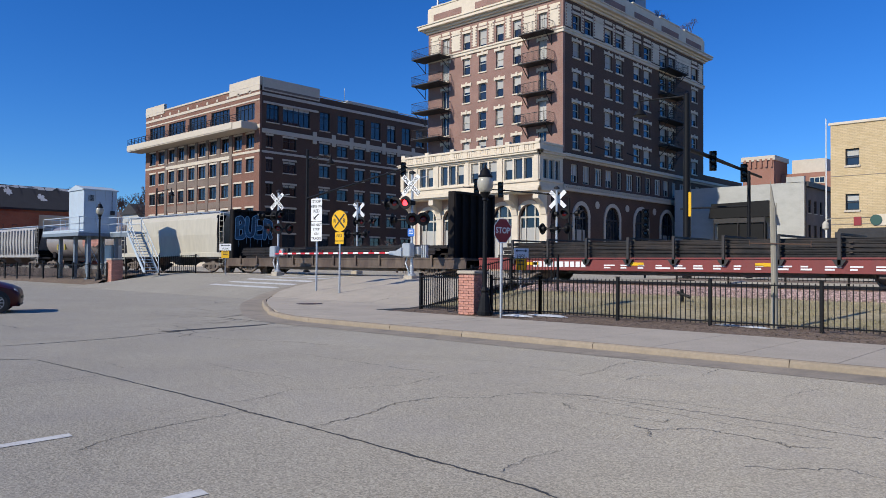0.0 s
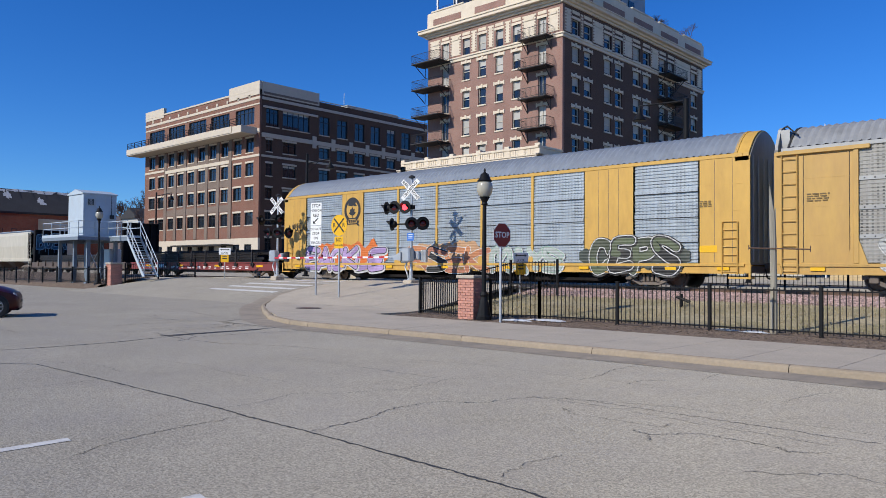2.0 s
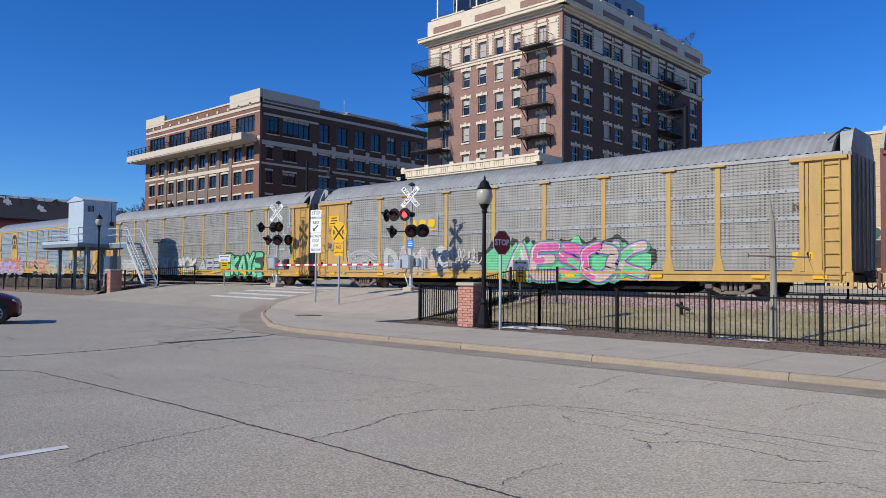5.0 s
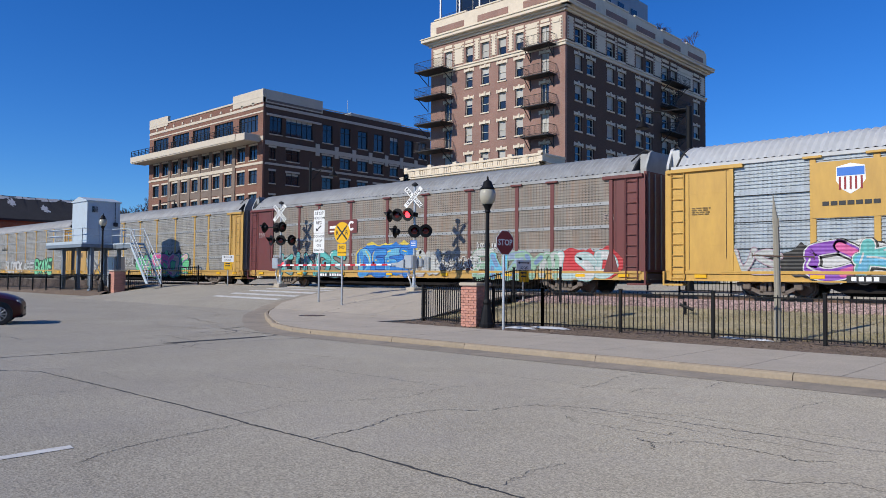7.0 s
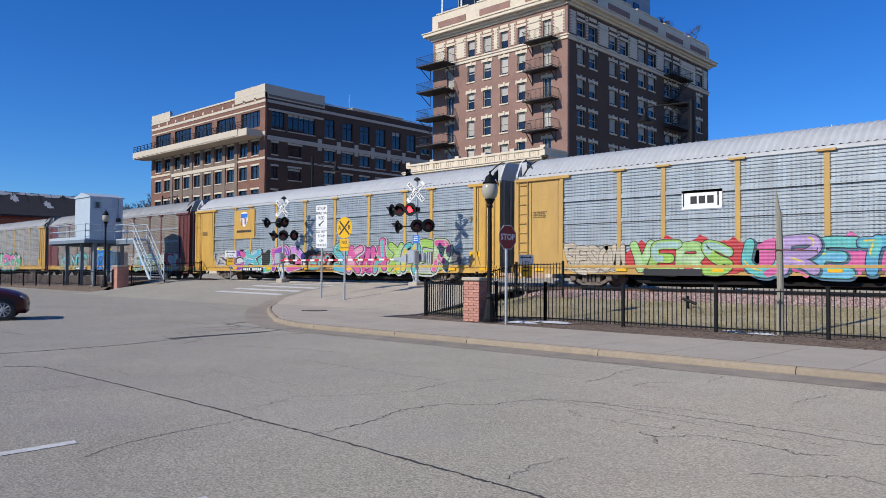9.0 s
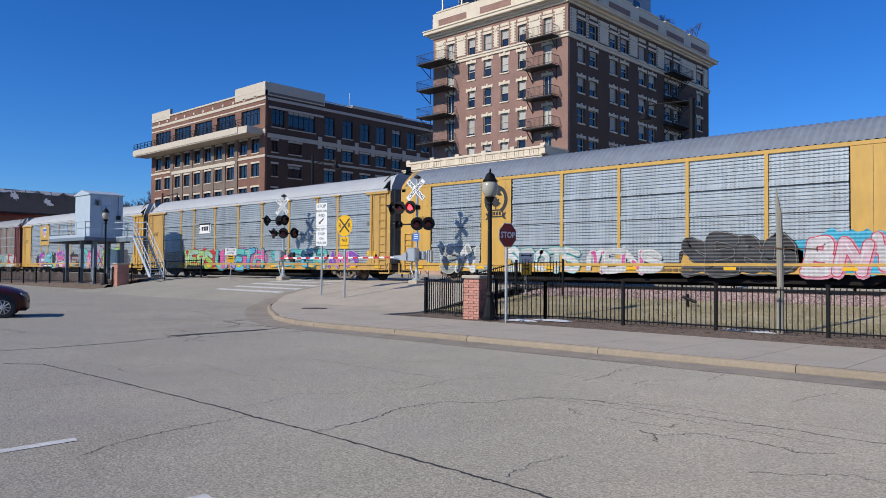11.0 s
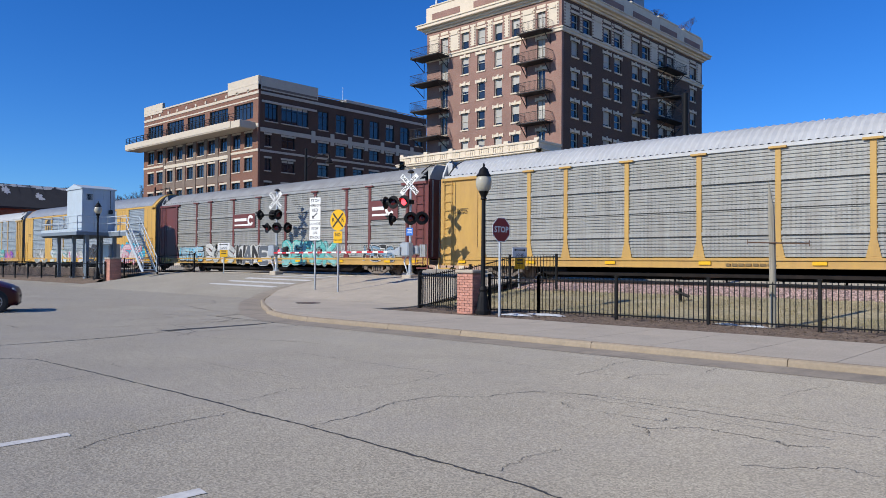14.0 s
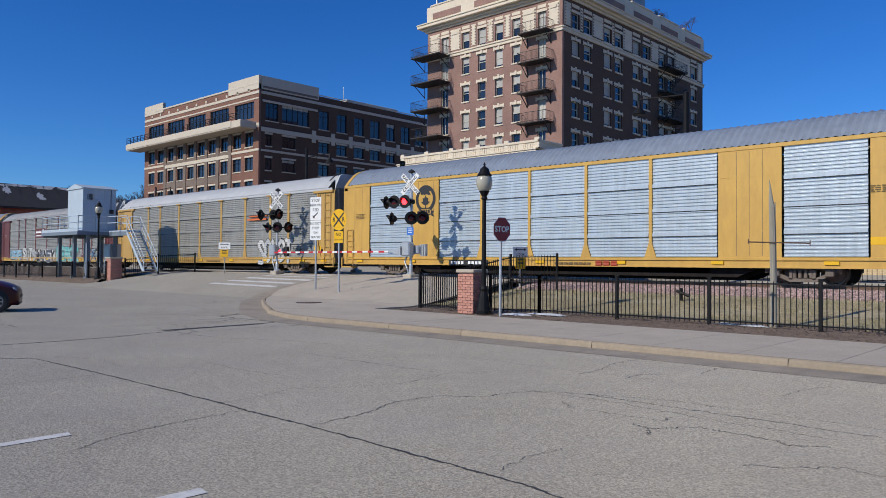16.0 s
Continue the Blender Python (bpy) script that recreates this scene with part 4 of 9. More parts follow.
TANK_GREY = paint("tank_grey", (0.27, 0.24, 0.22), vary=0.2, rough=0.35, dirt=(0.2, 0.12, 0.08), dirt_amount=0.6)
PANEL_NEW = mat("bright_galvanised_panel", (0.37, 0.41, 0.435), 0.42, 0.3, vary=0.2, grain=2.5, stain=0.9, bump=0.04, stretch=(2.5, 1, 0.3), per_object=0.05, dirt=(0.27, 0.27, 0.26), dirt_amount=0.6, holes=0.45)
PANEL_CLEAN = mat("clean_galvanised_panel", (0.47, 0.53, 0.57), 0.36, 0.3, vary=0.14, grain=2.5, stain=0.9, bump=0.03, stretch=(2.5, 1, 0.3), per_object=0.05, dirt=(0.40, 0.42, 0.43), dirt_amount=0.5, holes=0.1)
PANEL_GREY = mat("weathered_galvanised_panel", (0.315, 0.315, 0.295), 0.5, 0.2, vary=0.2, grain=3, stain=0.9, bump=0.05, stretch=(3, 1, 0.3), per_object=0.07, dirt=(0.25, 0.22, 0.18), dirt_amount=0.6, holes=0.38)
PANEL_PERF = mat("perforated_weathered_panel", (0.295, 0.288, 0.262), 0.55, 0.15, vary=0.2, grain=3, stain=0.9, bump=0.05, stretch=(3, 1, 0.3), per_object=0.07, dirt=(0.27, 0.24, 0.2), dirt_amount=0.6, holes=0.8)
PANEL_RUST = mat("rust_streaked_panel", (0.232, 0.21, 0.178), 0.6, 0.1, vary=0.22, grain=3, stain=0.8, bump=0.05, stretch=(3, 1, 0.25), per_object=0.09, dirt=(0.26, 0.15, 0.09), dirt_amount=0.75, holes=0.75)
ROOF_STEEL = mat("galvanised_roof", (0.32, 0.35, 0.375), 0.4, 0.45, vary=0.15, grain=2, stain=0.5, bump=0.03, dirt=(0.3, 0.3, 0.29), dirt_amount=0.4)
ROOF_GREY = mat("weathered_roof", (0.33, 0.335, 0.33), 0.55, 0.3, vary=0.18, grain=2, stain=0.5, bump=0.03, dirt=(0.2, 0.18, 0.15), dirt_amount=0.5)
ROOF_CLEAN = mat("clean_steel_roof", (0.3, 0.34, 0.385), 0.35, 0.35, vary=0.15, grain=2, stain=0.5, bump=0.03)
ROOF_WHITE = mat("pale_roof", (0.47, 0.48, 0.48), 0.5, 0.1, vary=0.1, grain=2, stain=0.5, bump=0.03, dirt=(0.45, 0.43, 0.4), dirt_amount=0.4)
WHEEL = mat("wheel_steel", (0.19, 0.14, 0.11), 0.55, 0.5, vary=0.25, grain=9)
TRUCK = mat("grimy_truck", (0.15, 0.122, 0.1), 0.85, vary=0.35, grain=8, dirt=(0.16, 0.12, 0.09), dirt_amount=0.5)
FADED_PALE = mat("faded_white_stencil", (0.34, 0.27, 0.25), 0.7, vary=0.3)
FADED = mat("faded_stencil_ink", (0.16, 0.105, 0.04), 0.7, vary=0.3)
END_GREY = paint("dark_grey_end_door", (0.17, 0.165, 0.155), vary=0.25, dirt=(0.08, 0.07, 0.06), dirt_amount=0.6)
RUBBER = mat("black_rubber", (0.02, 0.02, 0.02), 0.8, vary=0.2)
SPRAY = {}


def spray(c):
    """Spray paint over ribbed, punched steel: the ribs show as relief and the holes stay dark."""
    if c not in SPRAY:
        m = mat("spray_paint", tuple(0.72 * (1.06 * v - 0.06 * sum(c) / 3) for v in c), 0.6, vary=0.24, grain=5, stain=1.5, bump=0.0, holes=0.22,
                dirt=(0.2, 0.18, 0.15), dirt_amount=0.2)
        n, l = m.node_tree.nodes, m.node_tree.links
        tc, sep = n.new("ShaderNodeTexCoord"), n.new("ShaderNodeSeparateXYZ")
        l.new(tc.outputs["Object"], sep.inputs[0])
        turn, wave, bp = n.new("ShaderNodeMath"), n.new("ShaderNodeMath"), n.new("ShaderNodeBump")
        turn.operation, wave.operation = "MULTIPLY", "SINE"
        turn.inputs[1].default_value = 2 * math.pi / 0.1253
        l.new(sep.outputs[2], turn.inputs[0])
        l.new(turn.outputs[0], wave.inputs[0])
        bp.inputs["Strength"].default_value, bp.inputs["Distance"].default_value = 0.5, 0.012
        l.new(wave.outputs[0], bp.inputs["Height"])
        l.new(bp.outputs[0], n["Principled BSDF"].inputs["Normal"])
        SPRAY[c] = m
    return SPRAY[c]


HW = 1.53
CAR = 28.56


def truck(car, x, axles=(-0.86, 0.86), r=0.42, half=1.24):
    mb = MB()
    for s in (-1, 1):
        y = s * (half + 0.02)
        for bar in ([(-1.22, 0.42), (-1.22, 0.56), (-0.5, 0.68), (0.5, 0.68), (1.22, 0.56), (1.22, 0.42), (0.5, 0.54), (-0.5, 0.54)], [(-1.0, 0.40), (-0.42, 0.12), (0.42, 0.12), (1.0, 0.40), (0.84, 0.45), (0.36, 0.24), (-0.36, 0.24), (-0.84, 0.45)], [(-0.42, 0.2), (-0.32, 0.2), (-0.32, 0.6), (-0.42, 0.6)], [(0.32, 0.2), (0.42, 0.2), (0.42, 0.6), (0.32, 0.6)]):
            mb.prism([(x + a, b) for a, b in bar], "y", y - 0.08, y + 0.08)
        for a in axles:
            mb.box(x + a - 0.14, x + a + 0.14, y - 0.15, y + 0.15, 0.3, 0.56, 0.03)
        for k in range(4):
            mb.tube((x - 0.27 + k * 0.18, y, 0.26), (x - 0.27 + k * 0.18, y, 0.55), 0.07, n=8)
    mb.box(x - 0.22, x + 0.22, -1.2, 1.2, 0.45, 0.78)
    bogie = part("bogie", mb, TRUCK, car)
    for a in axles:
        part("wheelset", MB().lathe((x + a, -0.80, r), [(0.09, -0.3), (0.09, 0.0), (0.2, 0.01), (0.33, 0.05), (0.36, 0.0), (r, 0.0), (r, 0.1), (r + 0.03, 0.11), (r + 0.03, 0.135), (0.33, 0.13), (0.1, 0.1), (0.09, 1.5), (0.33, 1.47), (r + 0.03, 1.465), (r + 0.03, 1.49), (r, 1.5), (r, 1.6), (0.1, 1.6), (0.09, 1.9)], 24, (0, 1, 0)), WHEEL, bogie, smooth=True)


def coupler(car, x, way):
    mb = MB().box(x - 0.25 * (way < 0), x + 0.25 * (way > 0), -0.1, 0.1, 0.78, 0.98)
    mb.box(x + way * 0.18, x + way * 0.39, -0.17, 0.17, 0.72, 1.02, 0.05)
    part("coupler", mb, TRUCK, car)
    mb = MB()
    pts = [(x + way * 0.1, -0.35, 0.75), (x + way * 0.18, -0.4, 0.45), (x + way * 0.3, -0.3, 0.38), (x + way * 0.37, -0.2, 0.5)]
    for p, q in zip(pts, pts[1:]):
        mb.tube(p, q, 0.03, n=6)
    part("air_hose", mb, RUBBER, car)


def ladder(car, x0, x1, z0, z1, y, material, step=0.42):
    mb = MB()
    for x in (x0, x1):
        mb.tube((x, y, z0), (x, y, z1), 0.022, n=5)
    z = z0 + 0.1
    while z < z1:
        mb.tube((x0, y, z), (x1, y, z), 0.016, n=5)
        z += step
    part("ladder", mb, material, car)


def ribbed(x0, x1, z0, z1, y, pitch=0.125, deep=0.034, flats=()):
    """A sheet with horizontal corrugations."""
    n = int((z1 - z0) / pitch)
    vs, fs = [], []
    for k in range(n):
        za = z0 + (z1 - z0) * k / n
        p = (z1 - z0) / n
        for dz, dy in ((0.0, 0.0), (0.3, 0.0), (0.42, deep), (0.88, deep)):
            vs += [(x0, y + dy, za + dz * p), (x1, y + dy, za + dz * p)]
    vs += [(x0, y, z1), (x1, y, z1)]
    m = len(vs) // 2
    fs = [(2 * k, 2 * k + 1, 2 * k + 3, 2 * k + 2) for k in range(m - 1)]
    return MB().add(vs, fs)


def roof_shell(x0, x1, rise_mid, eave, pitch=0.26):
    """The bowed roof with its cross corrugations."""
    prof = []
    for k in range(11):
        t = -1 + k / 5
        prof.append((HW * t, eave + (rise_mid - eave) * (1 - abs(t) ** 2.2)))
    n = int((x1 - x0) / (pitch / 2))
    vs, fs = [], []
    for i in range(n + 1):
        x = x0 + (x1 - x0) * i / n
        o = 0.05 if i % 2 else 0.0
        for y, z in prof:
            vs.append((x, y, z + o))
    m = len(prof)
    for i in range(n):
        for k in range(m - 1):
            fs.append((i * m + k, i * m + k + 1, (i + 1) * m + k + 1, (i + 1) * m + k))
    return MB().add(vs, fs)


def blob(cx, cz, rx, rz, seed, n=26, rough_=0.22, flat=2.6):
    """A loose, cloud-like patch of spray paint in the x-z plane."""
    out = []
    for k in range(n):
        t = 2 * math.pi * k / n
        w = 1 + rough_ * noise.noise((math.cos(t) * 2.2 + seed * 3.1, math.sin(t) * 2.2, seed)) * 1.6
        c, s = math.cos(t), math.sin(t)
        e = (abs(c) ** flat + abs(s) ** flat) ** (-1 / flat)
        out.append((cx + rx * e * c * w, cz + rz * e * s * w))
    return out


def face_patch(mb, pts, y):
    cx, cz = sum(p[0] for p in pts) / len(pts), sum(p[1] for p in pts) / len(pts)
    vs = [(cx, y, cz)] + [(a, y, b) for a, b in pts]
    n = len(pts)
    return mb.add(vs, [(0, k + 1, (k + 1) % n + 1) for k in range(n)])


# strokes of sprayed letters on a grid of five by five, x then y
STROKES = {"A": "00-12-24,24-32-40,11-31", "B": "00-02-04,04-24-33-22-12,12-32-41-30-00", "C": "43-34-14-02-10-30-41", "D": "00-02-04,04-24-42-20-00",
           "E": "44-04-02-00-40,02-32", "F": "44-04-02-00,02-32", "G": "43-24-04-02-00-30-42-22", "H": "00-02-04,40-42-44,02-42", "I": "20-22-24",
           "K": "00-02-04,44-23-02,02-21-40", "L": "04-02-00-40", "M": "00-03-14-22,22-34-43-40", "N": "00-02-04,04-22-40,40-42-44",
           "O": "24-03-02-01-20-41-42-43-24", "P": "00-02-04,04-34-43-32-02", "R": "00-02-04,04-34-43-32-02,12-31-40", "S": "43-24-04-03-22-41-30-00",
           "T": "04-24-44,24-22-20", "U": "04-01-20-41-44", "V": "04-12-20,20-32-44", "W": "04-01-10-23,23-30-41-44", "X": "00-22-44,04-22-40",
           "Y": "04-13-22,44-33-22-20", "Z": "04-24-44,44-22-00,00-20-40"}


def smooth_line(pts, n=5):
    """A rounded line through points."""
    out = []
    for k in range(len(pts) - 1):
        p0, p1, p2, p3 = (pts[max(k - 1, 0)], pts[k], pts[k + 1], pts[min(k + 2, len(pts) - 1)])
        for j in range(n):
            t = j / n
            out.append(tuple(0.5 * (2 * p1[i] + (p2[i] - p0[i]) * t + (2 * p0[i] - 5 * p1[i] + 4 * p2[i] - p3[i]) * t * t + (3 * p1[i] - p0[i] - 3 * p2[i] + p3[i]) * t ** 3) for i in (0, 1)))
    out.append(tuple(pts[-1]))
    return out


def stroke(mb, pts, width, y, taper=0.0):
    """A ribbon of paint with round ends along points in the x-z plane."""
    vs = []
    n = len(pts)
    for k, p in enumerate(pts):
        d = Vector(pts[min(k + 1, n - 1)]) - Vector(pts[max(k - 1, 0)])
        d = d.normalized() if d.length > 1e-6 else Vector((1, 0))
        w = width * 0.5 * (1 - taper * k / (n - 1))
        if k == 0:
            for e, f in ((0.95, 0.35), (0.6, 0.78)):
                vs += [(p[0] - d.x * w * e - d.y * w * f, y, p[1] - d.y * w * e + d.x * w * f), (p[0] - d.x * w * e + d.y * w * f, y, p[1] - d.y * w * e - d.x * w * f)]
        vs += [(p[0] - d.y * w, y, p[1] + d.x * w), (p[0] + d.y * w, y, p[1] - d.x * w)]
        if k == n - 1:
            for e, f in ((0.6, 0.78), (0.95, 0.35)):
                vs += [(p[0] + d.x * w * e - d.y * w * f, y, p[1] + d.y * w * e + d.x * w * f), (p[0] + d.x * w * e + d.y * w * f, y, p[1] + d.y * w * e - d.x * w * f)]
    return mb.add(vs, [(2 * k, 2 * k + 1, 2 * k + 3, 2 * k + 2) for k in range(len(vs) // 2 - 1)])


def haze(car, x0, x1, z0, z1, colour, seed, dy=0.0, wild=0.22):
    """One ragged-edged field of sprayed colour behind letters."""
    n = max(12, int((x1 - x0) * 9))
    h, vs = z1 - z0, []
    for k in range(n + 1):
        t = k / n
        x = x0 + (x1 - x0) * t
        end = min(1.0, 5.0 * min(t, 1 - t) + 0.12) ** 0.5
        up = (0.5 + wild * noise.noise((x * 1.6, seed, 1.0)) + 0.5 * wild * noise.noise((x * 5.0, seed, 2.0))) * end
        dn = (0.5 + 0.6 * wild * noise.noise((x * 1.6, seed, 5.0)) + 0.4 * wild * noise.noise((x * 5.0, seed, 7.0))) * end
        zc = (z0 + z1) / 2
        vs += [(x, -HW - 0.0145 - dy, max(0.5, zc - h * dn)), (x, -HW - 0.0145 - dy, zc + h * up)]
    return part("graffiti_cloud", MB().add(vs, [(2 * k, 2 * k + 2, 2 * k + 3, 2 * k + 1) for k in range(n)]), spray(colour), car)


def piece(car, body, x0, x1, z0, z1, fills, line, second=None, halo=None, cloud=None, seed=1, fat=0.23, rim=0.045, shine=None, wild=0.08, lean=0.1, clip=0.5):
    """Sprayed bubble letters: each letter with a fill, a rim, an outer halo, a second tone and shine marks."""
    rnd = random.Random(seed)
    w, h = x1 - x0, z1 - z0
    if cloud:
        haze(car, x0 - 0.45, x1 + 0.45, z0 - 0.12, z1 + 0.2, cloud, seed)
    cell, made = w / len(body), []
    for i, ch in enumerate(body):
        th = min(fat * h, 0.36 * cell)
        grow = rnd.uniform(0.94, 1.12)
        bx, bz = x0 + cell * (i + 0.5), z0 + h * 0.5 + rnd.uniform(-0.05, 0.05) * h
        lines = []
        for poly in STROKES[ch].split(","):
            pts = []
            for q in poly.split("-"):
                u, v = int(q[0]) / 4 - 0.5, int(q[1]) / 4 - 0.5
                u, v = u + rnd.uniform(-wild, wild), v + rnd.uniform(-wild, wild)
                px = bx + (u + lean * v) * (cell * 1.12 - th) * grow
                pts.append((px, max(clip + th * 0.5, bz + v * (h - th) * grow)))
            lines.append(smooth_line(pts))
        y = -HW - 0.0175 - 0.006 * (i % 2)

        def layer(wide, dy, cut=(0, 1), off=(0, 0), slim=1.0):
            mb = MB()
            for k, pts in enumerate(lines):
                a, b = int(cut[0] * (len(pts) - 1)), int(cut[1] * (len(pts) - 1)) + 1
                if b - a > 1:
                    stroke(mb, [(p[0] + off[0], p[1] + off[1]) for p in pts[a:b]], (th + 2 * wide) * slim, y - dy - 0.0002 * k)
            return mb
        letter = part("graffiti_letter", layer(0, 0.0032), spray(fills[i % len(fills)]), car)
        made.append(letter)
        part("rim", layer(rim, 0.0016), spray(line), letter)
        if halo:
            part("halo", layer(rim * 2.3, 0.0, off=(0.03, -0.03)), spray(halo), letter)
        if second:
            part("second_tone", layer(0, 0.0044, (0.0, 0.45) if i % 2 else (0.55, 1.0), (0.01, -0.02), 0.72), spray(second[i % len(second)]), letter)
        if shine:
            part("shine", layer(0, 0.0056, (0.25, 0.5), (-0.22 * th, 0.22 * th), 0.16), spray(shine), letter)
    return made


def tag_line(car, x0, x1, z0, z1, colour, seed, width=0.035, loops=None):
    """A quick one-line scribble that cannot be read."""
    rnd = random.Random(seed)
    h, turns = z1 - z0, loops or max(3, int((x1 - x0) / (z1 - z0) * 2.4))
    pts, swing = [], [rnd.uniform(0.5, 1.0) for _ in range(turns + 1)]
    for k in range(turns * 8 + 1):
        t, size = k / (turns * 8), swing[k // 8] * h * 0.5
        a = 2 * math.pi * k / 8 * (1 if (k // 16) % 2 else 0.8)
        pts.append((x0 + (x1 - x0) * t + 0.45 * size * math.cos(a), (z0 + z1) / 2 + size * math.sin(a) * (1.2 if rnd.random() < 0.15 else 0.9)))
    part("graffiti_tag", stroke(MB(), smooth_line(pts, 3), width, -HW - 0.03), spray(colour), car)


def plate(car, name, x0, x1, z0, z1, material, dy=0.02):
    return part(name, MB().box(x0, x1, -HW - dy, -HW + 0.01, z0, z1), material, car)


def text_bars(car, x0, x1, z0, z1, rows, material, seed=3):
    """Small stencilled data that cannot be read, as bars."""
    rnd = random.Random(seed)
    h = (z1 - z0) / rows
    for k in range(rows):
        x = x0
        while x < x1 - 0.05:
            w = rnd.uniform(0.08, 0.22)
            part("stencil", MB().box(x, min(x + w, x1), -HW - 0.024, -HW - 0.012, z0 + h * k + h * 0.25, z0 + h * (k + 0.75)), material, car)
            x += w + 0.05


def ring_patch(mb, cx, cz, r0, r1, y, n=28, a0=0, a1=360):
    vs, fs = [], []
    for k in range(n + 1):
        t = radians(a0 + (a1 - a0) * k / n)
        vs += [(cx + r0 * math.cos(t), y, cz + r0 * math.sin(t)), (cx + r1 * math.cos(t), y, cz + r1 * math.sin(t))]
    fs = [(2 * k, 2 * k + 1, 2 * k + 3, 2 * k + 2) for k in range(n)]
    return mb.add(vs, fs)


def autorack(label, frame, panel, roof, solid_style, posts=None, crown=5.73):
    """A covered car carrier. Its own x runs from the front coupling line, z from the rail head."""
    car = thing("autorack_car", (0, 0, 0), label, "railway wagon", "car carriers of the train")
    x0, x1 = 0.42, 28.18
    # underframe
    sill = YELLOW_B if frame is OXIDE else frame
    for y in (-HW + 0.02, HW - 0.12):
        part("side_sill", MB().box(x0, x1, y, y + 0.1, 0.6, 0.93), sill, car)
    part("sill_flange", MB().box(x0 + 0.2, x1 - 0.2, -HW - 0.03, -HW + 0.02, 0.84, 0.95, 0.01), sill, car)
    part("sill_flange", MB().box(x0 + 0.2, x1 - 0.2, -HW - 0.02, -HW + 0.02, 0.58, 0.63), sill, car)
    # black belly and centre sills; their colour also supplies the shade under the wagon
    belly = [(5.7, 0.6), (6.5, 0.24), (22.0, 0.24), (22.8, 0.6)]
    for y in (-HW + 0.3, HW - 0.38):
        part("belly_sill", MB().prism(belly, "y", y, y + 0.08), DULL_BLACK, car)
    part("centre_sill", MB().prism([(5.4, 0.62), (6.6, 0.12), (22.0, 0.12), (23.2, 0.62)], "y", -0.75, 0.75), DULL_BLACK, car)
    part("underframe", MB().box(x0, x1, -HW + 0.12, HW - 0.12, 0.62, 0.85).box(7, 21.5, -0.3, 0.3, 0.35, 0.62).box(7.5, 21, -HW + 0.3, -HW + 0.4, 0.38, 0.55).box(12.5, 14.2, -1.1, -0.5, 0.22, 0.62, 0.04), TRUCK, car)
    # body ends
    part("far_side", MB().box(x0, x1, HW - 0.06, HW, 0.92, 4.87), panel, car)
    for xe, w in ((x0, 1), (x1, -1)):
        mb = MB().box(xe, xe + w * 0.12, -HW + 0.08, HW - 0.02, 0.9, 4.85)
        ed_ = part("end_door", mb, frame if frame is OXIDE else END_GREY, car)
        for k in range(6):
            part("rib", MB().box(xe - w * 0.03, xe + w * 0.01, -1.3 + k * 0.5, -1.22 + k * 0.5, 1.0, 4.8), ROOF_GREY, ed_)
        coupler(car, xe, -w)
    # roof
    front, rear = (0.3, 0.5) if solid_style else (0.5, 0.55)
    part("roof", roof_shell(x0 + front, x1 - rear, crown, 4.87), roof, car, smooth=False)
    for xe, w, deep in ((x0, 1, front), (x1, -1, rear)):
        arch = [(HW * (-1 + k / 5), 4.87 + (crown - 4.85) * (1 - abs(-1 + k / 5) ** 2.2)) for k in range(11)]
        if solid_style:
            cap = part("roof_end", MB().prism(arch + [(HW, 4.6), (-HW, 4.6)], "x", xe + w * 0.04, xe + w * (deep + 0.02)), frame, car)
            inset = [(y * 0.95, z - 0.05) for y, z in arch] + [(HW * 0.95, 4.62), (-HW * 0.95, 4.62)]
            part("end_plate", MB().prism(inset, "x", xe - w * 0.01, xe + w * 0.05), END_GREY, cap)
            part("cap_seam", MB().prism([(y * 1.012, z + 0.02) for y, z in arch] + [(HW, 4.86), (-HW, 4.86)], "x", xe + w * (deep - 0.05), xe + w * (deep + 0.05)), frame, cap)
        else:
            # folding end screen that stands free of the roof, with a dark strap over the gap
            high = crown - 0.04
            screen = [(-HW + 0.1, 4.6), (-HW + 0.1, 4.98), (-1.12, high - 0.1), (-0.95, high), (0.95, high), (1.12, high - 0.1), (HW - 0.1, 4.98), (HW - 0.1, 4.6)]
            end = part("end_screen", MB().prism(screen, "x", xe + w * 0.02, xe + w * 0.12), roof, car)
            for yc in (-1.13, 1.13):
                part("screen_cheek", MB().box(xe + w * 0.12, xe + w * 0.42, yc - 0.03, yc + 0.03, 4.7, high - 0.12), roof, end)
            part("roof_rim", MB().prism([(y * 1.01, z + 0.03) for y, z in arch] + [(HW * 0.97, 4.8), (-HW * 0.97, 4.8)], "x", xe + w * (deep - 0.04), xe + w * (deep + 0.03)), RUBBER, car)
            strap = MB()
            pts = [(xe + w * 0.75, -1.3, crown - 0.42), (xe + w * 0.5, -1.22, crown - 0.2), (xe + w * 0.3, -1.05, crown - 0.02), (xe + w * 0.05, -0.9, crown - 0.1)]
            for p, q in zip(pts, pts[1:]):
                strap.tube(p, q, 0.03, n=6)
            part("strap", strap, RUBBER, car)
    mb = MB().box(x0 + 0.25, x1 - 0.25, -HW - 0.02, -HW + 0.06, 4.74, 4.88, 0.01)
    part("eave_rail", mb, frame if solid_style else roof, car)
    # side: solid sheets, ribbed panels and posts
    if solid_style:
        sol = [(x0, 2.55), (5.85, 7.6), (21.45, 23.65), (26.35, x1)]
        pan = [(2.62, 5.8), (7.66, 10.25), (10.4, 12.98), (13.12, 15.85), (16.0, 18.72), (18.88, 21.4), (23.72, 26.28)]
        pst = [10.32, 13.05, 15.92, 18.8]
    else:
        sol = [(x0 + 0.02, 3.0), (26.62, x1 - 0.02)]
        b = posts
        pan = [(p + 0.1, q - 0.1) for p, q in zip([2.95] + b, b + [26.7])]
        pst = b
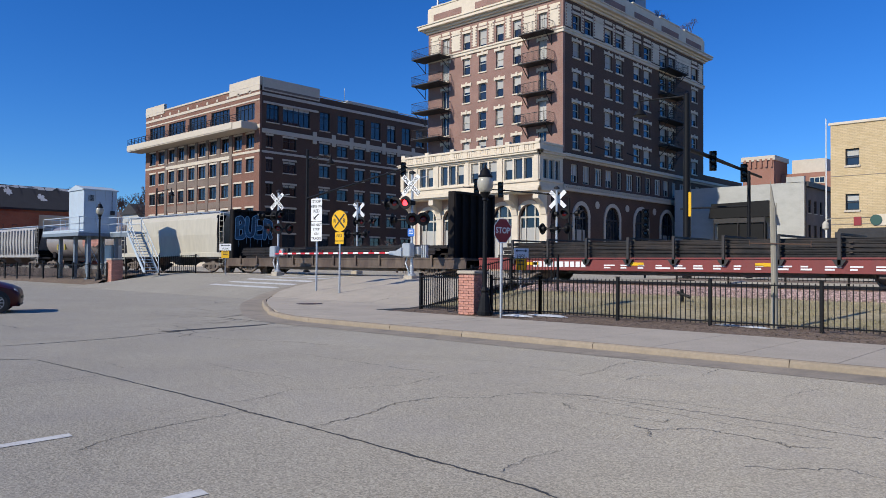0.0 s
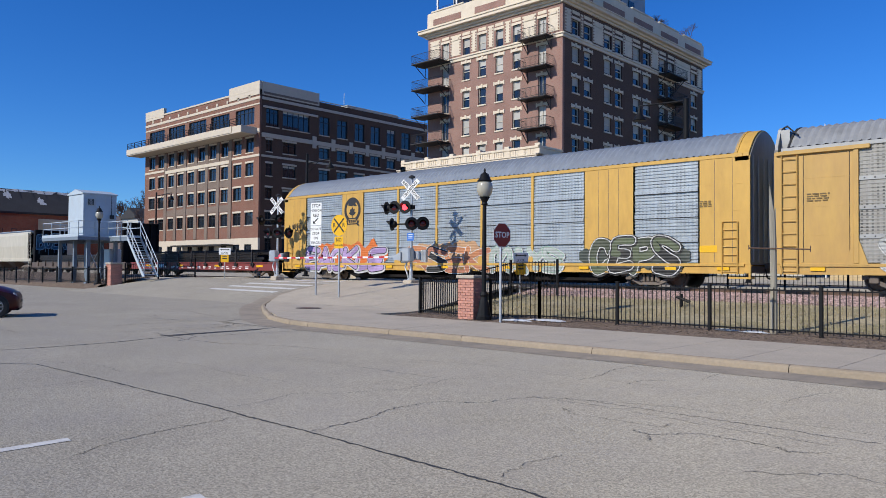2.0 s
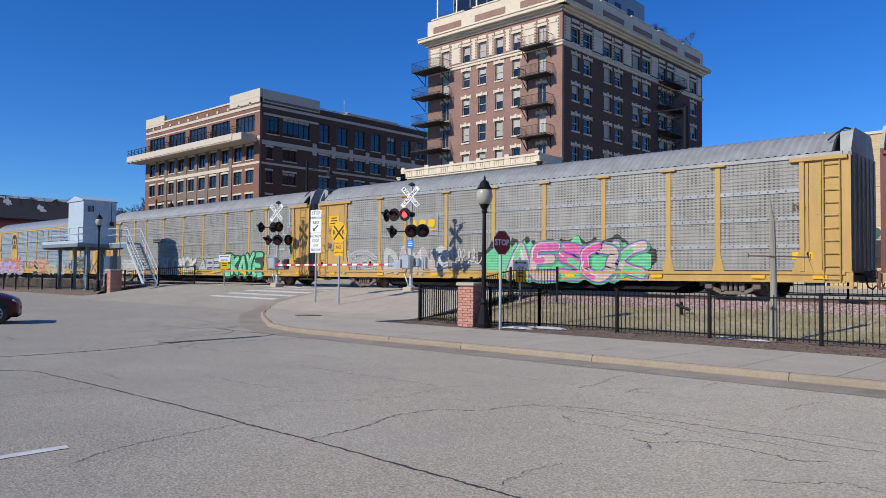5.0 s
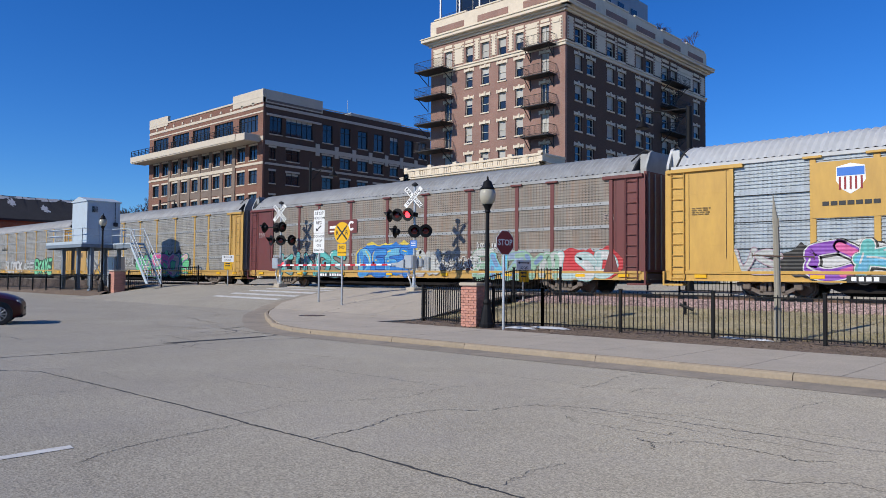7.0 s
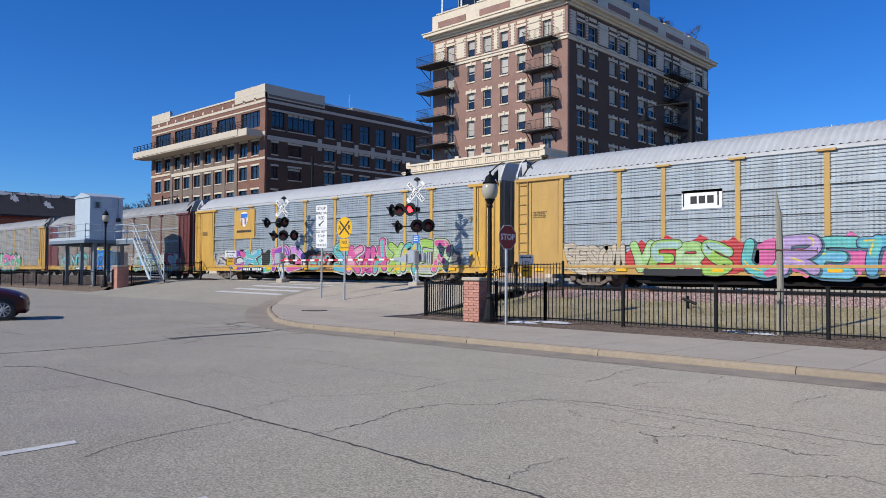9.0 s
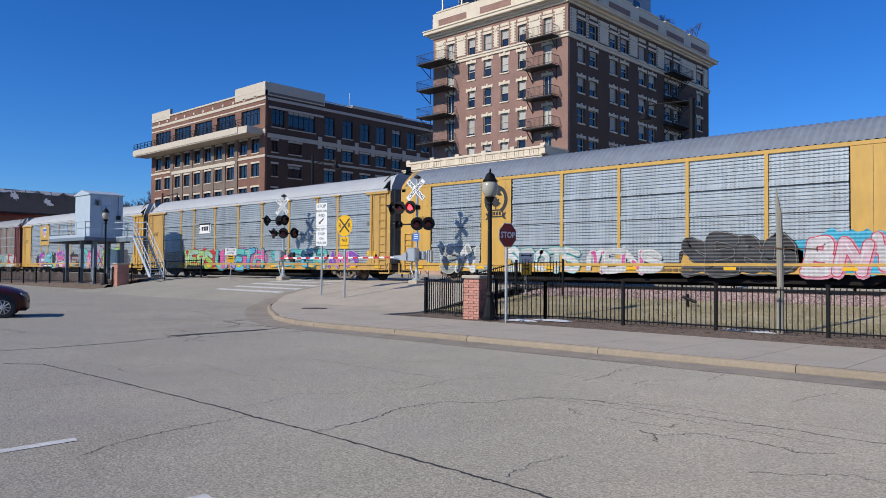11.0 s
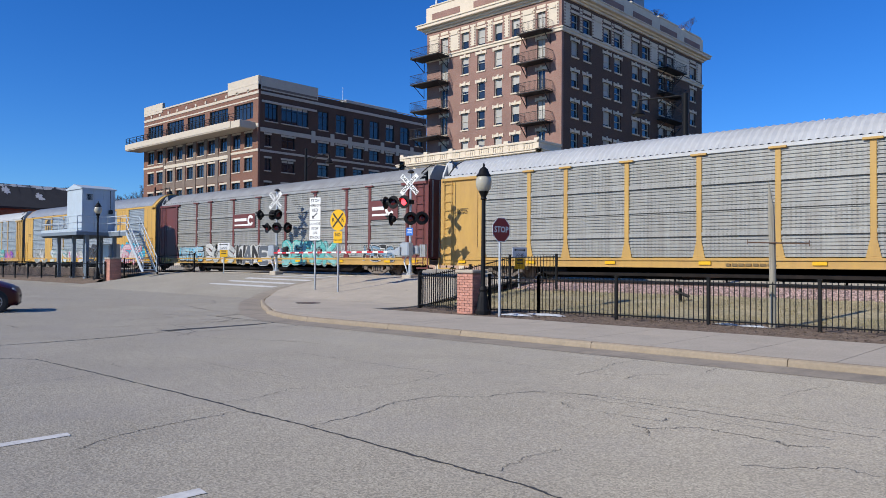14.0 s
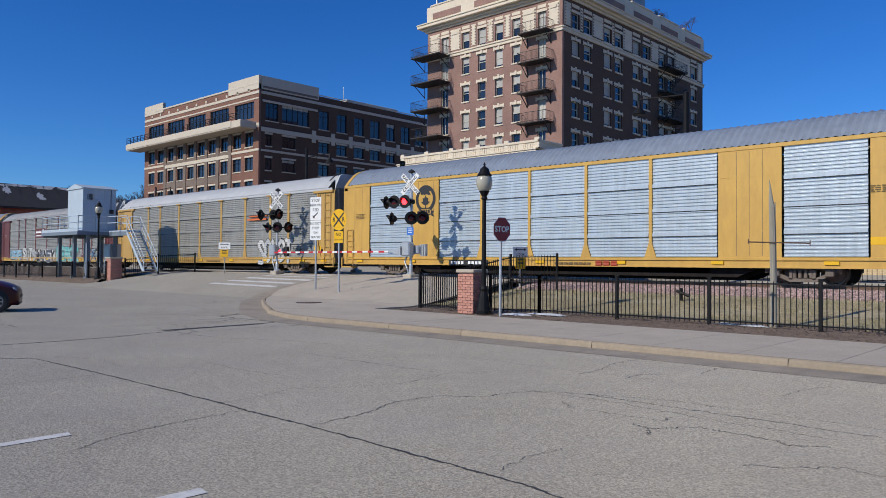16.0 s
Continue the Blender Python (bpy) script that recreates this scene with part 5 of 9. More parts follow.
    for a, b in sol:
        mb = MB().box(a, b, -HW, -HW + 0.05, 0.93, 4.75)
        ss = part("side_sheet", mb, frame, car)
        for k in range(1, 4):
            z = 0.93 + 3.82 * k / 4
            part("weld_seam", MB().box(a + 0.03, b - 0.03, -HW - 0.005, -HW + 0.002, z - 0.007, z + 0.007), frame, ss)
    punched = panel in (PANEL_PERF, PANEL_RUST)
    for a, b in pan:
        part("side_panel", ribbed(a, b, 0.98, 4.74, -HW + 0.01, deep=0.012 if punched else 0.034), panel, car)
        for z in (1.75, 2.68, 3.62):
            part("panel_seam", MB().box(a, b, -HW - 0.01, -HW + 0.03, z, z + 0.13), ROOF_GREY if punched else panel, car)
            if punched:
                bolts = MB()
                for k in range(int((b - a) / 0.3)):
                    bolts.box(a + 0.15 + k * 0.3, a + 0.19 + k * 0.3, -HW - 0.02, -HW - 0.008, z + 0.045, z + 0.085)
                part("bolt_row", bolts, RUBBER, car, kind="stuff")
            else:
                # thin black strip for the gap and its shadow under the seam
                part("seam_gap", MB().box(a + 0.01, b - 0.01, -HW - 0.006, -HW + 0.04, z - 0.028, z), RUBBER, car)
    for p in pst:
        if solid_style:
            part("post", MB().box(p - 0.07, p + 0.07, -HW - 0.02, -HW + 0.06, 0.93, 4.75, 0.01).prism([(p - 0.26, 0.92), (p + 0.26, 0.92), (p + 0.07, 1.5), (p - 0.07, 1.5)], "y", -HW - 0.015, -HW + 0.02), frame, car)
        else:
            mb = MB().box(p - 0.1, p + 0.1, -HW - 0.012, -HW + 0.05, 0.98, 4.72, 0.015)
            mb.prism([(p - 0.24, 0.9), (p + 0.24, 0.9), (p + 0.1, 1.55), (p - 0.1, 1.55)], "y", -HW - 0.009, -HW + 0.02)
            mb.box(p - 0.3, p + 0.3, -HW - 0.09, -HW + 0.02, 4.70, 4.78, 0.01)
            part("post", mb, frame, car)
    if not solid_style:
        for a, b in ((x0 + 0.1, 3.4), (26.3, x1 - 0.1)):
            part("end_header", MB().box(a, b, -HW - 0.1, -HW + 0.05, 4.62, 4.76, 0.015), frame, car)
        for a in (2.98, 26.68):
            part("post", MB().box(a - 0.08, a + 0.08, -HW - 0.06, -HW + 0.04, 0.95, 4.65, 0.01).prism([(a - 0.35, 0.9), (a + 0.35, 0.9), (a + 0.08, 1.7), (a - 0.08, 1.7)], "y", -HW - 0.04, -HW + 0.02), frame, car)
    # ends: ladders, steps
    if solid_style:
        ladder(car, 0.75, 1.25, 0.55, 2.45, -HW - 0.05, frame, 0.3)
        ladder(car, 27.2, 27.75, 0.55, 2.45, -HW - 0.05, frame, 0.3)
    else:
        ladder(car, 0.7, 1.2, 0.6, 4.6, -HW - 0.06, frame)
        ladder(car, 27.35, 27.85, 0.6, 4.6, -HW - 0.06, frame)
    for xe, w in ((x0, 1), (x1, -1)):
        part("step", MB().box(xe - w * 0.05, xe + w * 0.75, -HW - 0.1, -HW + 0.3, 0.40, 0.47).box(xe - w * 0.05, xe + w * 0.02, -HW - 0.1, -HW - 0.06, 0.47, 0.95), frame, car)
        part("cut_lever", MB().tube((xe - w * 0.12, -1.4, 0.62), (xe - w * 0.12, 1.4, 0.62), 0.025), TRUCK, car)
    # recessed end doors on the side sheets: vertical joints, frames and a lock box
    if not solid_style:
        for a, b in ((1.35, 2.75), (26.85, 27.25)):
            for x in (a, b):
                part("door_joint", MB().box(x - 0.025, x + 0.025, -HW - 0.012, -HW + 0.01, 0.98, 4.6), frame, car)
                part("joint_gap", MB().box(x + 0.03, x + 0.045, -HW - 0.003, -HW + 0.01, 1.0, 4.58), RUBBER, car)
    else:
        for x in (1.35, 1.95, 6.2, 7.25, 22.1, 22.55, 23.0, 26.9, 27.55):
            part("joint_gap", MB().box(x, x + 0.014, -HW - 0.003, -HW + 0.01, 1.0, 4.7), TRUCK, car)
    truck(car, 4.3)
    truck(car, 24.25)
    # reflective strips and stencils along the sill
    for x in (1.6, 5.6, 9.5, 13.4, 17.3, 21.2, 25.0, 27.0):
        part("reflector", MB().box(x, x + 0.45, -HW - 0.034, -HW - 0.0, 0.7, 0.82), SIGN_YELLOW, car)
    ink = FADED_PALE if frame is OXIDE else FADED
    text_bars(car, 14.4, 16.2, 0.6, 0.8, 1, ink, 5)
    text_bars(car, 1.5, 2.2, 3.0, 3.3, 4, ink, 6)
    text_bars(car, 26.35, 26.8, 3.0, 3.25, 4, ink, 7)
    plate(car, "placard", 26.35, 27.0, 1.35, 1.6, SIGN_YELLOW, 0.012)
    return car


def roundel(car, x, z):
    """A round black emblem on the yellow sheet."""
    y = -HW - 0.012
    mb = MB()
    ring_patch(mb, x, z, 0.5, 0.68, y, 36, -60, 240)
    face_patch(mb, blob(x, z + 0.36, 0.34, 0.17, 3, 18, 0.4), y - 0.002)
    leaf = [(0, 0.34), (0.09, 0.18), (0.2, 0.22), (0.17, 0.05), (0.3, 0.0), (0.12, -0.14), (0.03, -0.14), (0.02, -0.28), (-0.02, -0.28), (-0.03, -0.14), (-0.12, -0.14), (-0.3, 0.0), (-0.17, 0.05), (-0.2, 0.22), (-0.09, 0.18)]
    face_patch(mb, [(x + a, z - 0.16 + b) for a, b in leaf], y - 0.002)
    mb.box(x - 0.42, x + 0.42, y - 0.004, y, z - 0.8, z - 0.74).box(x - 0.42, x + 0.42, y - 0.004, y, z - 0.5, z - 0.44)
    mb.box(x - 0.42, x - 0.37, y - 0.004, y, z - 0.74, z - 0.5).box(x + 0.37, x + 0.42, y - 0.004, y, z - 0.74, z - 0.5)
    for k in range(4):
        mb.box(x - 0.3 + k * 0.16, x - 0.19 + k * 0.16, y - 0.004, y, z - 0.7, z - 0.54)
    mb.prism([(x - 0.62, z - 0.9), (x - 0.5, z - 0.76), (x - 0.6, z - 0.6), (x - 0.42, z - 0.6), (x - 0.42, z - 0.86)], "y", y - 0.003, y)
    mb.prism([(x + 0.62, z - 0.9), (x + 0.5, z - 0.76), (x + 0.6, z - 0.6), (x + 0.42, z - 0.6), (x + 0.42, z - 0.86)], "y", y - 0.003, y)
    part("emblem", mb, SIGN_BLACK, car)


POSTS = [5.7, 7.6, 10.45, 13.4, 16.2, 19.1, 21.9, 23.8]
CARS = []
# first carrier: yellow with an orange and lilac piece
c = autorack("yellow autorack wagon, bright steel panels, lilac and orange graffiti", YELLOW, PANEL_NEW, ROOF_STEEL, True, crown=5.82)
roundel(c, 6.72, 3.85)
CARS.append(c)
c = autorack("yellow-framed autorack wagon, weathered grey panels, green graffiti", YELLOW_B, PANEL_PERF, ROOF_GREY, False, POSTS)
CARS.append(c)
c = autorack("yellow-framed autorack wagon, weathered panels, yellow emblem", YELLOW_B, PANEL_PERF, ROOF_GREY, False, POSTS)
CARS.append(c)
c = autorack("oxide-brown autorack wagon with rust-streaked panels and blue graffiti", OXIDE, PANEL_RUST, ROOF_GREY, False, POSTS)
CARS.append(c)
c = autorack("yellow-framed autorack wagon, bright panels, pink and teal graffiti", YELLOW, PANEL_NEW, ROOF_WHITE, False, POSTS)
CARS.append(c)
c = autorack("yellow-framed autorack wagon, bright panels, lime and blue graffiti", YELLOW_B, PANEL_NEW, ROOF_WHITE, False, POSTS)
CARS.append(c)
c = autorack("yellow autorack wagon, round black emblem, pink graffiti", YELLOW, PANEL_NEW, ROOF_STEEL, True, crown=5.82)
roundel(c, 6.72, 3.85)
CARS.append(c)
c = autorack("oxide-brown framed autorack wagon, pale panels, teal graffiti", OXIDE, PANEL_GREY, ROOF_GREY, False, POSTS, crown=5.62)
CARS.append(c)
c = autorack("yellow-framed autorack wagon, grey panels, white bubble graffiti", YELLOW_B, PANEL_GREY, ROOF_WHITE, False, POSTS)
CARS.append(c)
c = autorack("clean yellow autorack wagon with round black emblem", YELLOW, PANEL_CLEAN, ROOF_CLEAN, True, crown=5.82)
roundel(c, 6.72, 3.85)
CARS.append(c)

# ---- wagons ahead of the car carriers ----
AHEAD = []


def flat_base(label, colour, x0, x1, group="flat wagons of the train"):
    car = thing("flat_wagon", (0, 0, 0), label, "railway wagon", group)
    mb = MB().box(x0, x1, -1.5, -1.42, 0.48, 0.98, 0.01).box(x0, x1, 1.42, 1.5, 0.48, 0.98, 0.01)
    mb.box(x0, x1, -1.54, -1.40, 0.93, 0.99).box(x0, x1, -1.54, -1.40, 0.46, 0.51)
    part("side_sill", mb, colour, car)
    part("deck", MB().box(x0, x1, -1.42, 1.42, 0.86, 0.96), TIE, car)
    part("underframe", MB().box(x0 + 2, x1 - 2, -0.4, 0.4, 0.3, 0.86).box(x0 + 5, x1 - 5, -1.2, -0.8, 0.3, 0.6, 0.05), TRUCK, car)
    for xe, w in ((x0, 1), (x1, -1)):
        coupler(car, xe, -w)
    truck(car, x0 + 2.4)
    truck(car, x1 - 2.4)
    return car


def pipe_load(car, x0, x1, seed, rows=4):
    rnd = random.Random(seed)
    for r in range(rows):
        for k in range(9):
            y = -1.28 + k * 0.32
            a, b = x0 + rnd.uniform(-0.9, 0.3), x1 + rnd.uniform(-0.3, 0.9)
            z = 1.06 + r * 0.17
            prof = [(y - 0.07, z - 0.07), (y + 0.07, z - 0.07), (y + 0.07, z - 0.05), (y + 0.015, z - 0.03), (y + 0.015, z + 0.03), (y + 0.04, z + 0.045), (y + 0.04, z + 0.075), (y - 0.04, z + 0.075), (y - 0.04, z + 0.045), (y - 0.015, z + 0.03), (y - 0.015, z - 0.03), (y - 0.07, z - 0.05)]
            part("rail_length", MB().prism(prof, "x", a, b), LOAD, car)
        for x in (x0 + 2, (x0 + x1) / 2, x1 - 2):
            part("dunnage", MB().box(x - 0.06, x + 0.06, -1.4, 1.4, 0.965 + r * 0.17, 0.99 + r * 0.17), TIE, car)


LOAD = mat("dark_steel_lengths", (0.022, 0.02, 0.02), 0.5, 0.4, vary=0.35, grain=6, dirt=(0.09, 0.06, 0.045), dirt_amount=0.5, per_object=0.4)
# red flat wagon: from 20.3 m to 0.3 m before the first car carrier
L1 = 20.6
red = flat_base("dark red flat wagon loaded with black steel lengths", FLAT_RED, 0.4, L1 - 0.4)
pipe_load(red, 2.0, L1 - 2.6, 3)
for k in range(9):
    x = 2.4 + k * 1.9
    mb = MB().box(x - 0.05, x + 0.05, -1.6, -1.52, 0.75, 1.75).box(x - 0.05, x + 0.05, 1.5, 1.58, 0.75, 1.75).box(x - 0.06, x + 0.06, -1.58, 1.58, 1.72, 1.79)
    mb.prism([(x - 0.22, 0.92), (x + 0.22, 0.92), (x + 0.08, 0.7), (x - 0.08, 0.7)], "y", -1.6, -1.54)
    part("stake", mb, DARK_STEEL, red)
mb = MB()
for x in (3.0, 8.0, 13.0, 18.0):
    mb.box(x, x + 0.75, -1.512, -1.502, 0.68, 0.8)
part("reflector", mb, SIGN_YELLOW, red)
mb = MB()
rnd = random.Random(8)
for x0, x1, z0, z1 in ((3.5, 4.7, 0.6, 0.83), (4.85, 6.1, 0.6, 0.83)):
    x = x0
    while x < x1 - 0.1:
        mb.box(x, x + 0.2, -1.512, -1.502, z0, z1)
        x += 0.27
for k in range(14):
    x = 7.0 + k * 0.75
    mb.box(x, x + rnd.uniform(0.2, 0.6), -1.512, -1.502, 0.56, 0.62).box(x, x + rnd.uniform(0.2, 0.5), -1.512, -1.502, 0.66, 0.71)
part("stencil", mb, SIGN_WHITE, red)
AHEAD.append((red, -L1))
# brown flat wagon with bulkheads
L2 = 21.9
br = flat_base("rusty brown bulkhead flat wagon loaded with steel lengths", RUST_BROWN, 0.4, L2 - 0.4)
pipe_load(br, 2.6, L2 - 3.4, 5)
for x, w in ((0.9, 1), (L2 - 1.4, -1)):
    mb = MB().box(x, x + 0.14, -1.5, 1.5, 0.96, 4.1)
    b = part("bulkhead", mb, DULL_BLACK, br, "dull black steel bulkhead")
    for k in range(6):
        part("rib", MB().box(x - 0.16, x + 0.02, -1.5 + k * 0.58, -1.4 + k * 0.58, 0.96, 4.1), DULL_BLACK, b)
        part("rib", MB().box(x + 0.12, x + 0.3, -1.5 + k * 0.58, -1.4 + k * 0.58, 0.96, 4.1), DULL_BLACK, b)
    part("cap_rail", MB().box(x - 0.16, x + 0.3, -1.52, 1.52, 4.08, 4.2, 0.02), DULL_BLACK, b)
    part("bulkhead_edge", MB().box(x - 0.12, x + 0.26, -1.535, -1.505, 0.96, 4.1), DULL_BLACK, b)
for k in range(10):
    x = 2.2 + k * 1.9
    part("stake", MB().box(x - 0.06, x + 0.06, -1.6, -1.5, 0.6, 1.12, 0.01), RUST_BROWN, br)
across = Matrix(((0, -1, 0, 1.345 - HW), (1, 0, 0, -1.42), (0, 0, 1, 0), (0, 0, 0, 1)))
for letter in piece(br, "BUER", 0.05, 2.8, 2.3, 3.72, [(0.02, 0.07, 0.12)], (0.3, 0.55, 0.72), second=[(0.03, 0.14, 0.24)], seed=50, fat=0.24, rim=0.05, wild=0.05):
    for o in (letter, *letter.children):
        o.data.transform(across)
drips = MB()
for k in range(9):
    drips.box(1.36, 1.364, -1.2 + k * 0.29, -1.175 + k * 0.29, 1.75 + 0.22 * ((k * 5) % 3), 2.4)
part("paint_drips", drips, spray((0.3, 0.55, 0.72)), br)
AHEAD.append((br, -L1 - L2))


def hopper(label, colour, length, ribs):
    car = thing("hopper_wagon", (0, 0, 0), label, "railway wagon", "hopper wagons of the train")
    a, b = 0.5, length - 0.5
    mb = MB()
    sect = [(-1.45, 1.35), (-1.55, 2.6), (-1.5, 3.7), (-1.2, 4.05), (1.2, 4.05), (1.5, 3.7), (1.55, 2.6), (1.45, 1.35)]
    n = 10
    vs, fs = [], []
    for x, top in ((a + 0.9, True), (b - 0.9, True)):
        vs += [(x, y, z) for y, z in sect]
    m = len(sect)
    fs += [(k, (k + 1) % m, m + (k + 1) % m, m + k) for k in range(m)]
    mb.add(vs, fs)
    for x, s in ((a + 0.9, -1), (b - 0.9, 1)):
        mb.add([(x, -1.53, 3.0), (x, -1.2, 4.05), (x, 1.2, 4.05), (x, 1.53, 3.0), (x - s * 2.2, 1.44, 1.36), (x - s * 2.2, -1.44, 1.36)], [(0, 1, 2, 3, 4, 5)])
    part("body", mb, colour, car)
    if ribs:
        for k in range(16):
            x = a + 1.2 + k * (b - a - 2.4) / 15
            part("rib", MB().box(x - 0.06, x + 0.06, -1.64, -1.5, 1.35, 3.8), colour, car)
    mb = MB()
    for k in range(3):
        x = a + 3.2 + k * (b - a - 6.4) / 2
        mb.add([(x - 1.7, -1.3, 1.36), (x + 1.7, -1.3, 1.36), (x + 1.7, 1.3, 1.36), (x - 1.7, 1.3, 1.36), (x - 0.4, -0.5, 0.45), (x + 0.4, -0.5, 0.45), (x + 0.4, 0.5, 0.45), (x - 0.4, 0.5, 0.45)], [(0, 1, 5, 4), (1, 2, 6, 5), (2, 3, 7, 6), (3, 0, 4, 7), (4, 5, 6, 7)])
    # chutes take the dark bogie colour, standing for black gaps under the body
    part("hopper_chute", mb, TRUCK, car)
    part("side_sill", MB().box(a, b, -1.52, -1.4, 1.05, 1.36, 0.02).box(a, b, 1.4, 1.52, 1.05, 1.36), colour, car)
    mb = MB().box(a + 1, b - 1, -0.45, 0.45, 4.08, 4.2, 0.02)
    for k in range(13):
        x = a + 1 + k * (b - a - 2) / 12
        mb.box(x - 0.03, x + 0.03, -1.3, 1.3, 4.1, 4.16)
    mb.box(a + 0.8, b - 0.8, -1.32, -1.26, 4.14, 4.2)
    part("roof_walk", mb, GALV, car)
    for xe, w in ((a, 1), (b, -1)):
        coupler(car, xe, -w)
        part("end_platform", MB().box(xe, xe + w * 2.2, -1.45, 1.45, 0.95, 1.06).box(xe + w * 0.85, xe + w * 0.95, -1.5, -1.4, 1.0, 3.9).box(xe + w * 0.85, xe + w * 0.95, 1.4, 1.5, 1.0, 3.9), DARK_STEEL, car)
        ladder(car, xe + w * 0.1, xe + w * 0.6, 0.5, 4.0, -1.52, colour, 0.36)
        part("end_sheet", MB().add([(xe + w * 0.9, -1.5, 3.9), (xe + w * 0.9, 1.5, 3.9), (xe + w * 2.9, 1.4, 1.3), (xe + w * 2.9, -1.4, 1.3)], [(0, 1, 2, 3)]), DULL_BLACK, car)
        truck(car, xe + w * 1.9)
    return car


L3 = 16.6
wh = hopper("cream covered hopper wagon, dark below the sill", CREAM_CAR, L3, False)
text_bars(wh, 3.0, 5.0, 2.6, 3.0, 2, SIGN_BLACK, 12)
AHEAD.append((wh, -L1 - L2 - L3 + 0.6))
# tank wagon
L4 = 17.5
tk = thing("tank_wagon", (0, 0, 0), "grey weathered tank wagon with rust and graffiti", "railway wagon")
pro = [(0.0, 0.0), (0.7, 0.03), (1.15, 0.16), (1.4, 0.4), (1.48, 0.75), (1.48, 8.0), (1.52, 8.02), (1.52, 8.12), (1.48, 8.14), (1.48, 15.0), (1.4, 15.35), (1.15, 15.6), (0.7, 15.72), (0.0, 15.75)]
part("tank", MB().lathe((0.9, 0, 2.55), pro, 32, (1, 0, 0)), TANK_GREY, tk, smooth=True)
part("sill", MB().box(0.5, L4 - 0.5, -0.5, 0.5, 0.75, 1.05).box(0.5, 2.5, -1.45, 1.45, 0.95, 1.05).box(L4 - 2.5, L4 - 0.5, -1.45, 1.45, 0.95, 1.05), DULL_BLACK, tk)
part("saddle", MB().box(2.2, 2.8, -1.1, 1.1, 1.0, 1.9).box(L4 - 2.8, L4 - 2.2, -1.1, 1.1, 1.0, 1.9), DULL_BLACK, tk)
part("dome", MB().lathe((8.8, 0, 3.95), [(0.5, 0), (0.5, 0.4), (0.35, 0.5)], 16), TANK_GREY, tk)
for x in (0.7, L4 - 0.7):
    coupler(tk, x, -1 if x < 5 else 1)
truck(tk, 2.5)
truck(tk, L4 - 2.5)
mb = MB()
for k, x in enumerate((4.3, 6.0, 8.7)):
    mb.box(x, x + 0.14, -1.5, -1.36, 1.75, 2.25)
part("graffiti", mb, spray((0.75, 0.6, 0.08)), tk)
mb = MB()
for k in range(9):
    face_patch(mb, blob(10.4 + k * 0.42, 2.35 + 0.15 * (k % 2), 0.28, 0.42, 40 + k, 12, 0.5), -1.5 - 0.002 * k)
part("graffiti", mb, spray((0.5, 0.24, 0.18)), tk)
AHEAD.append((tk, -L1 - L2 - L3 + 0.6 - L4))
L5 = 17.0
hg = hopper("grey ribbed hopper wagon with rust stains", GREY_CAR, L5, True)
AHEAD.append((hg, -L1 - L2 - L3 + 0.6 - L4 - L5))

# ---- graffiti and marks on the car carriers ----
A, B, C, D, E, F, G_, H_, I_, J_ = CARS
LILAC, ORANGE, WHITE, BLACK, GREEN, DGREEN = (0.55, 0.4, 0.7), (0.8, 0.2, 0.04), (0.72, 0.72, 0.7), (0.015, 0.015, 0.015), (0.16, 0.62, 0.3), (0.02, 0.07, 0.04)
TEAL, BLUE, PINK, LIME, RED, GREY, PURPLE, SKY, PALE = (0.14, 0.55, 0.52), (0.02, 0.2, 0.62), (0.75, 0.14, 0.38), (0.35, 0.6, 0.12), (0.6, 0.04, 0.05), (0.35, 0.35, 0.35), (0.28, 0.08, 0.5), (0.16, 0.5, 0.72), (0.56, 0.58, 0.56)
DARKISH, CREAM, SAGE, RUST_O, MAUVE, YEL, SLATE = (0.06, 0.075, 0.06), (0.6, 0.52, 0.4), (0.3, 0.5, 0.36), (0.62, 0.26, 0.12), (0.42, 0.3, 0.55), (0.8, 0.62, 0.1), (0.12, 0.14, 0.17)
haze(A, 3.0, 9.6, 0.75, 2.0, ORANGE, 2, wild=0.3)
piece(A, "EACKLE", 2.75, 9.3, 0.6, 1.75, [LILAC], BLACK, second=[MAUVE], halo=WHITE, seed=2, shine=WHITE, fat=0.25)
tag_line(A, 0.9, 2.5, 2.75, 3.3, BLACK, 3, 0.05)
haze(A, 10.9, 16.6, 0.7, 1.9, (0.6, 0.36, 0.2), 5, wild=0.3)
piece(A, "RSEK", 11.2, 16.4, 0.55, 1.75, [RUST_O, BLACK, RUST_O, RUST_O], WHITE, second=[(0.5, 0.2, 0.12)], seed=5, rim=0.03)
piece(A, "MAYS", 16.6, 20.4, 0.58, 1.6, [(0.5, 0.55, 0.52)], SAGE, halo=WHITE, seed=6, rim=0.03, fat=0.2)
haze(A, 21.2, 26.0, 0.75, 1.75, DARKISH, 7, wild=0.35)
piece(A, "CEPS", 21.8, 25.5, 0.62, 1.95, [(0.07, 0.085, 0.05), BLACK], WHITE, second=[(0.12, 0.15, 0.08)], halo=BLACK, seed=7, rim=0.04, fat=0.27)
haze(B, 18.9, 23.6, 0.65, 1.9, DGREEN, 9, wild=0.12)
piece(B, "EKAYE", 19.05, 23.4, 0.58, 1.95, [GREEN], BLACK, second=[(0.26, 0.72, 0.42)], halo=DGREEN, seed=9, fat=0.27, rim=0.05, shine=(0.5, 0.85, 0.6))
piece(B, "SER", 3.7, 6.0, 0.75, 1.75, [PALE], GREY, seed=11, rim=0.03, halo=WHITE)
piece(B, "GM", 6.4, 8.6, 0.75, 1.7, [(0.3, 0.34, 0.32)], WHITE, seed=12, rim=0.03)
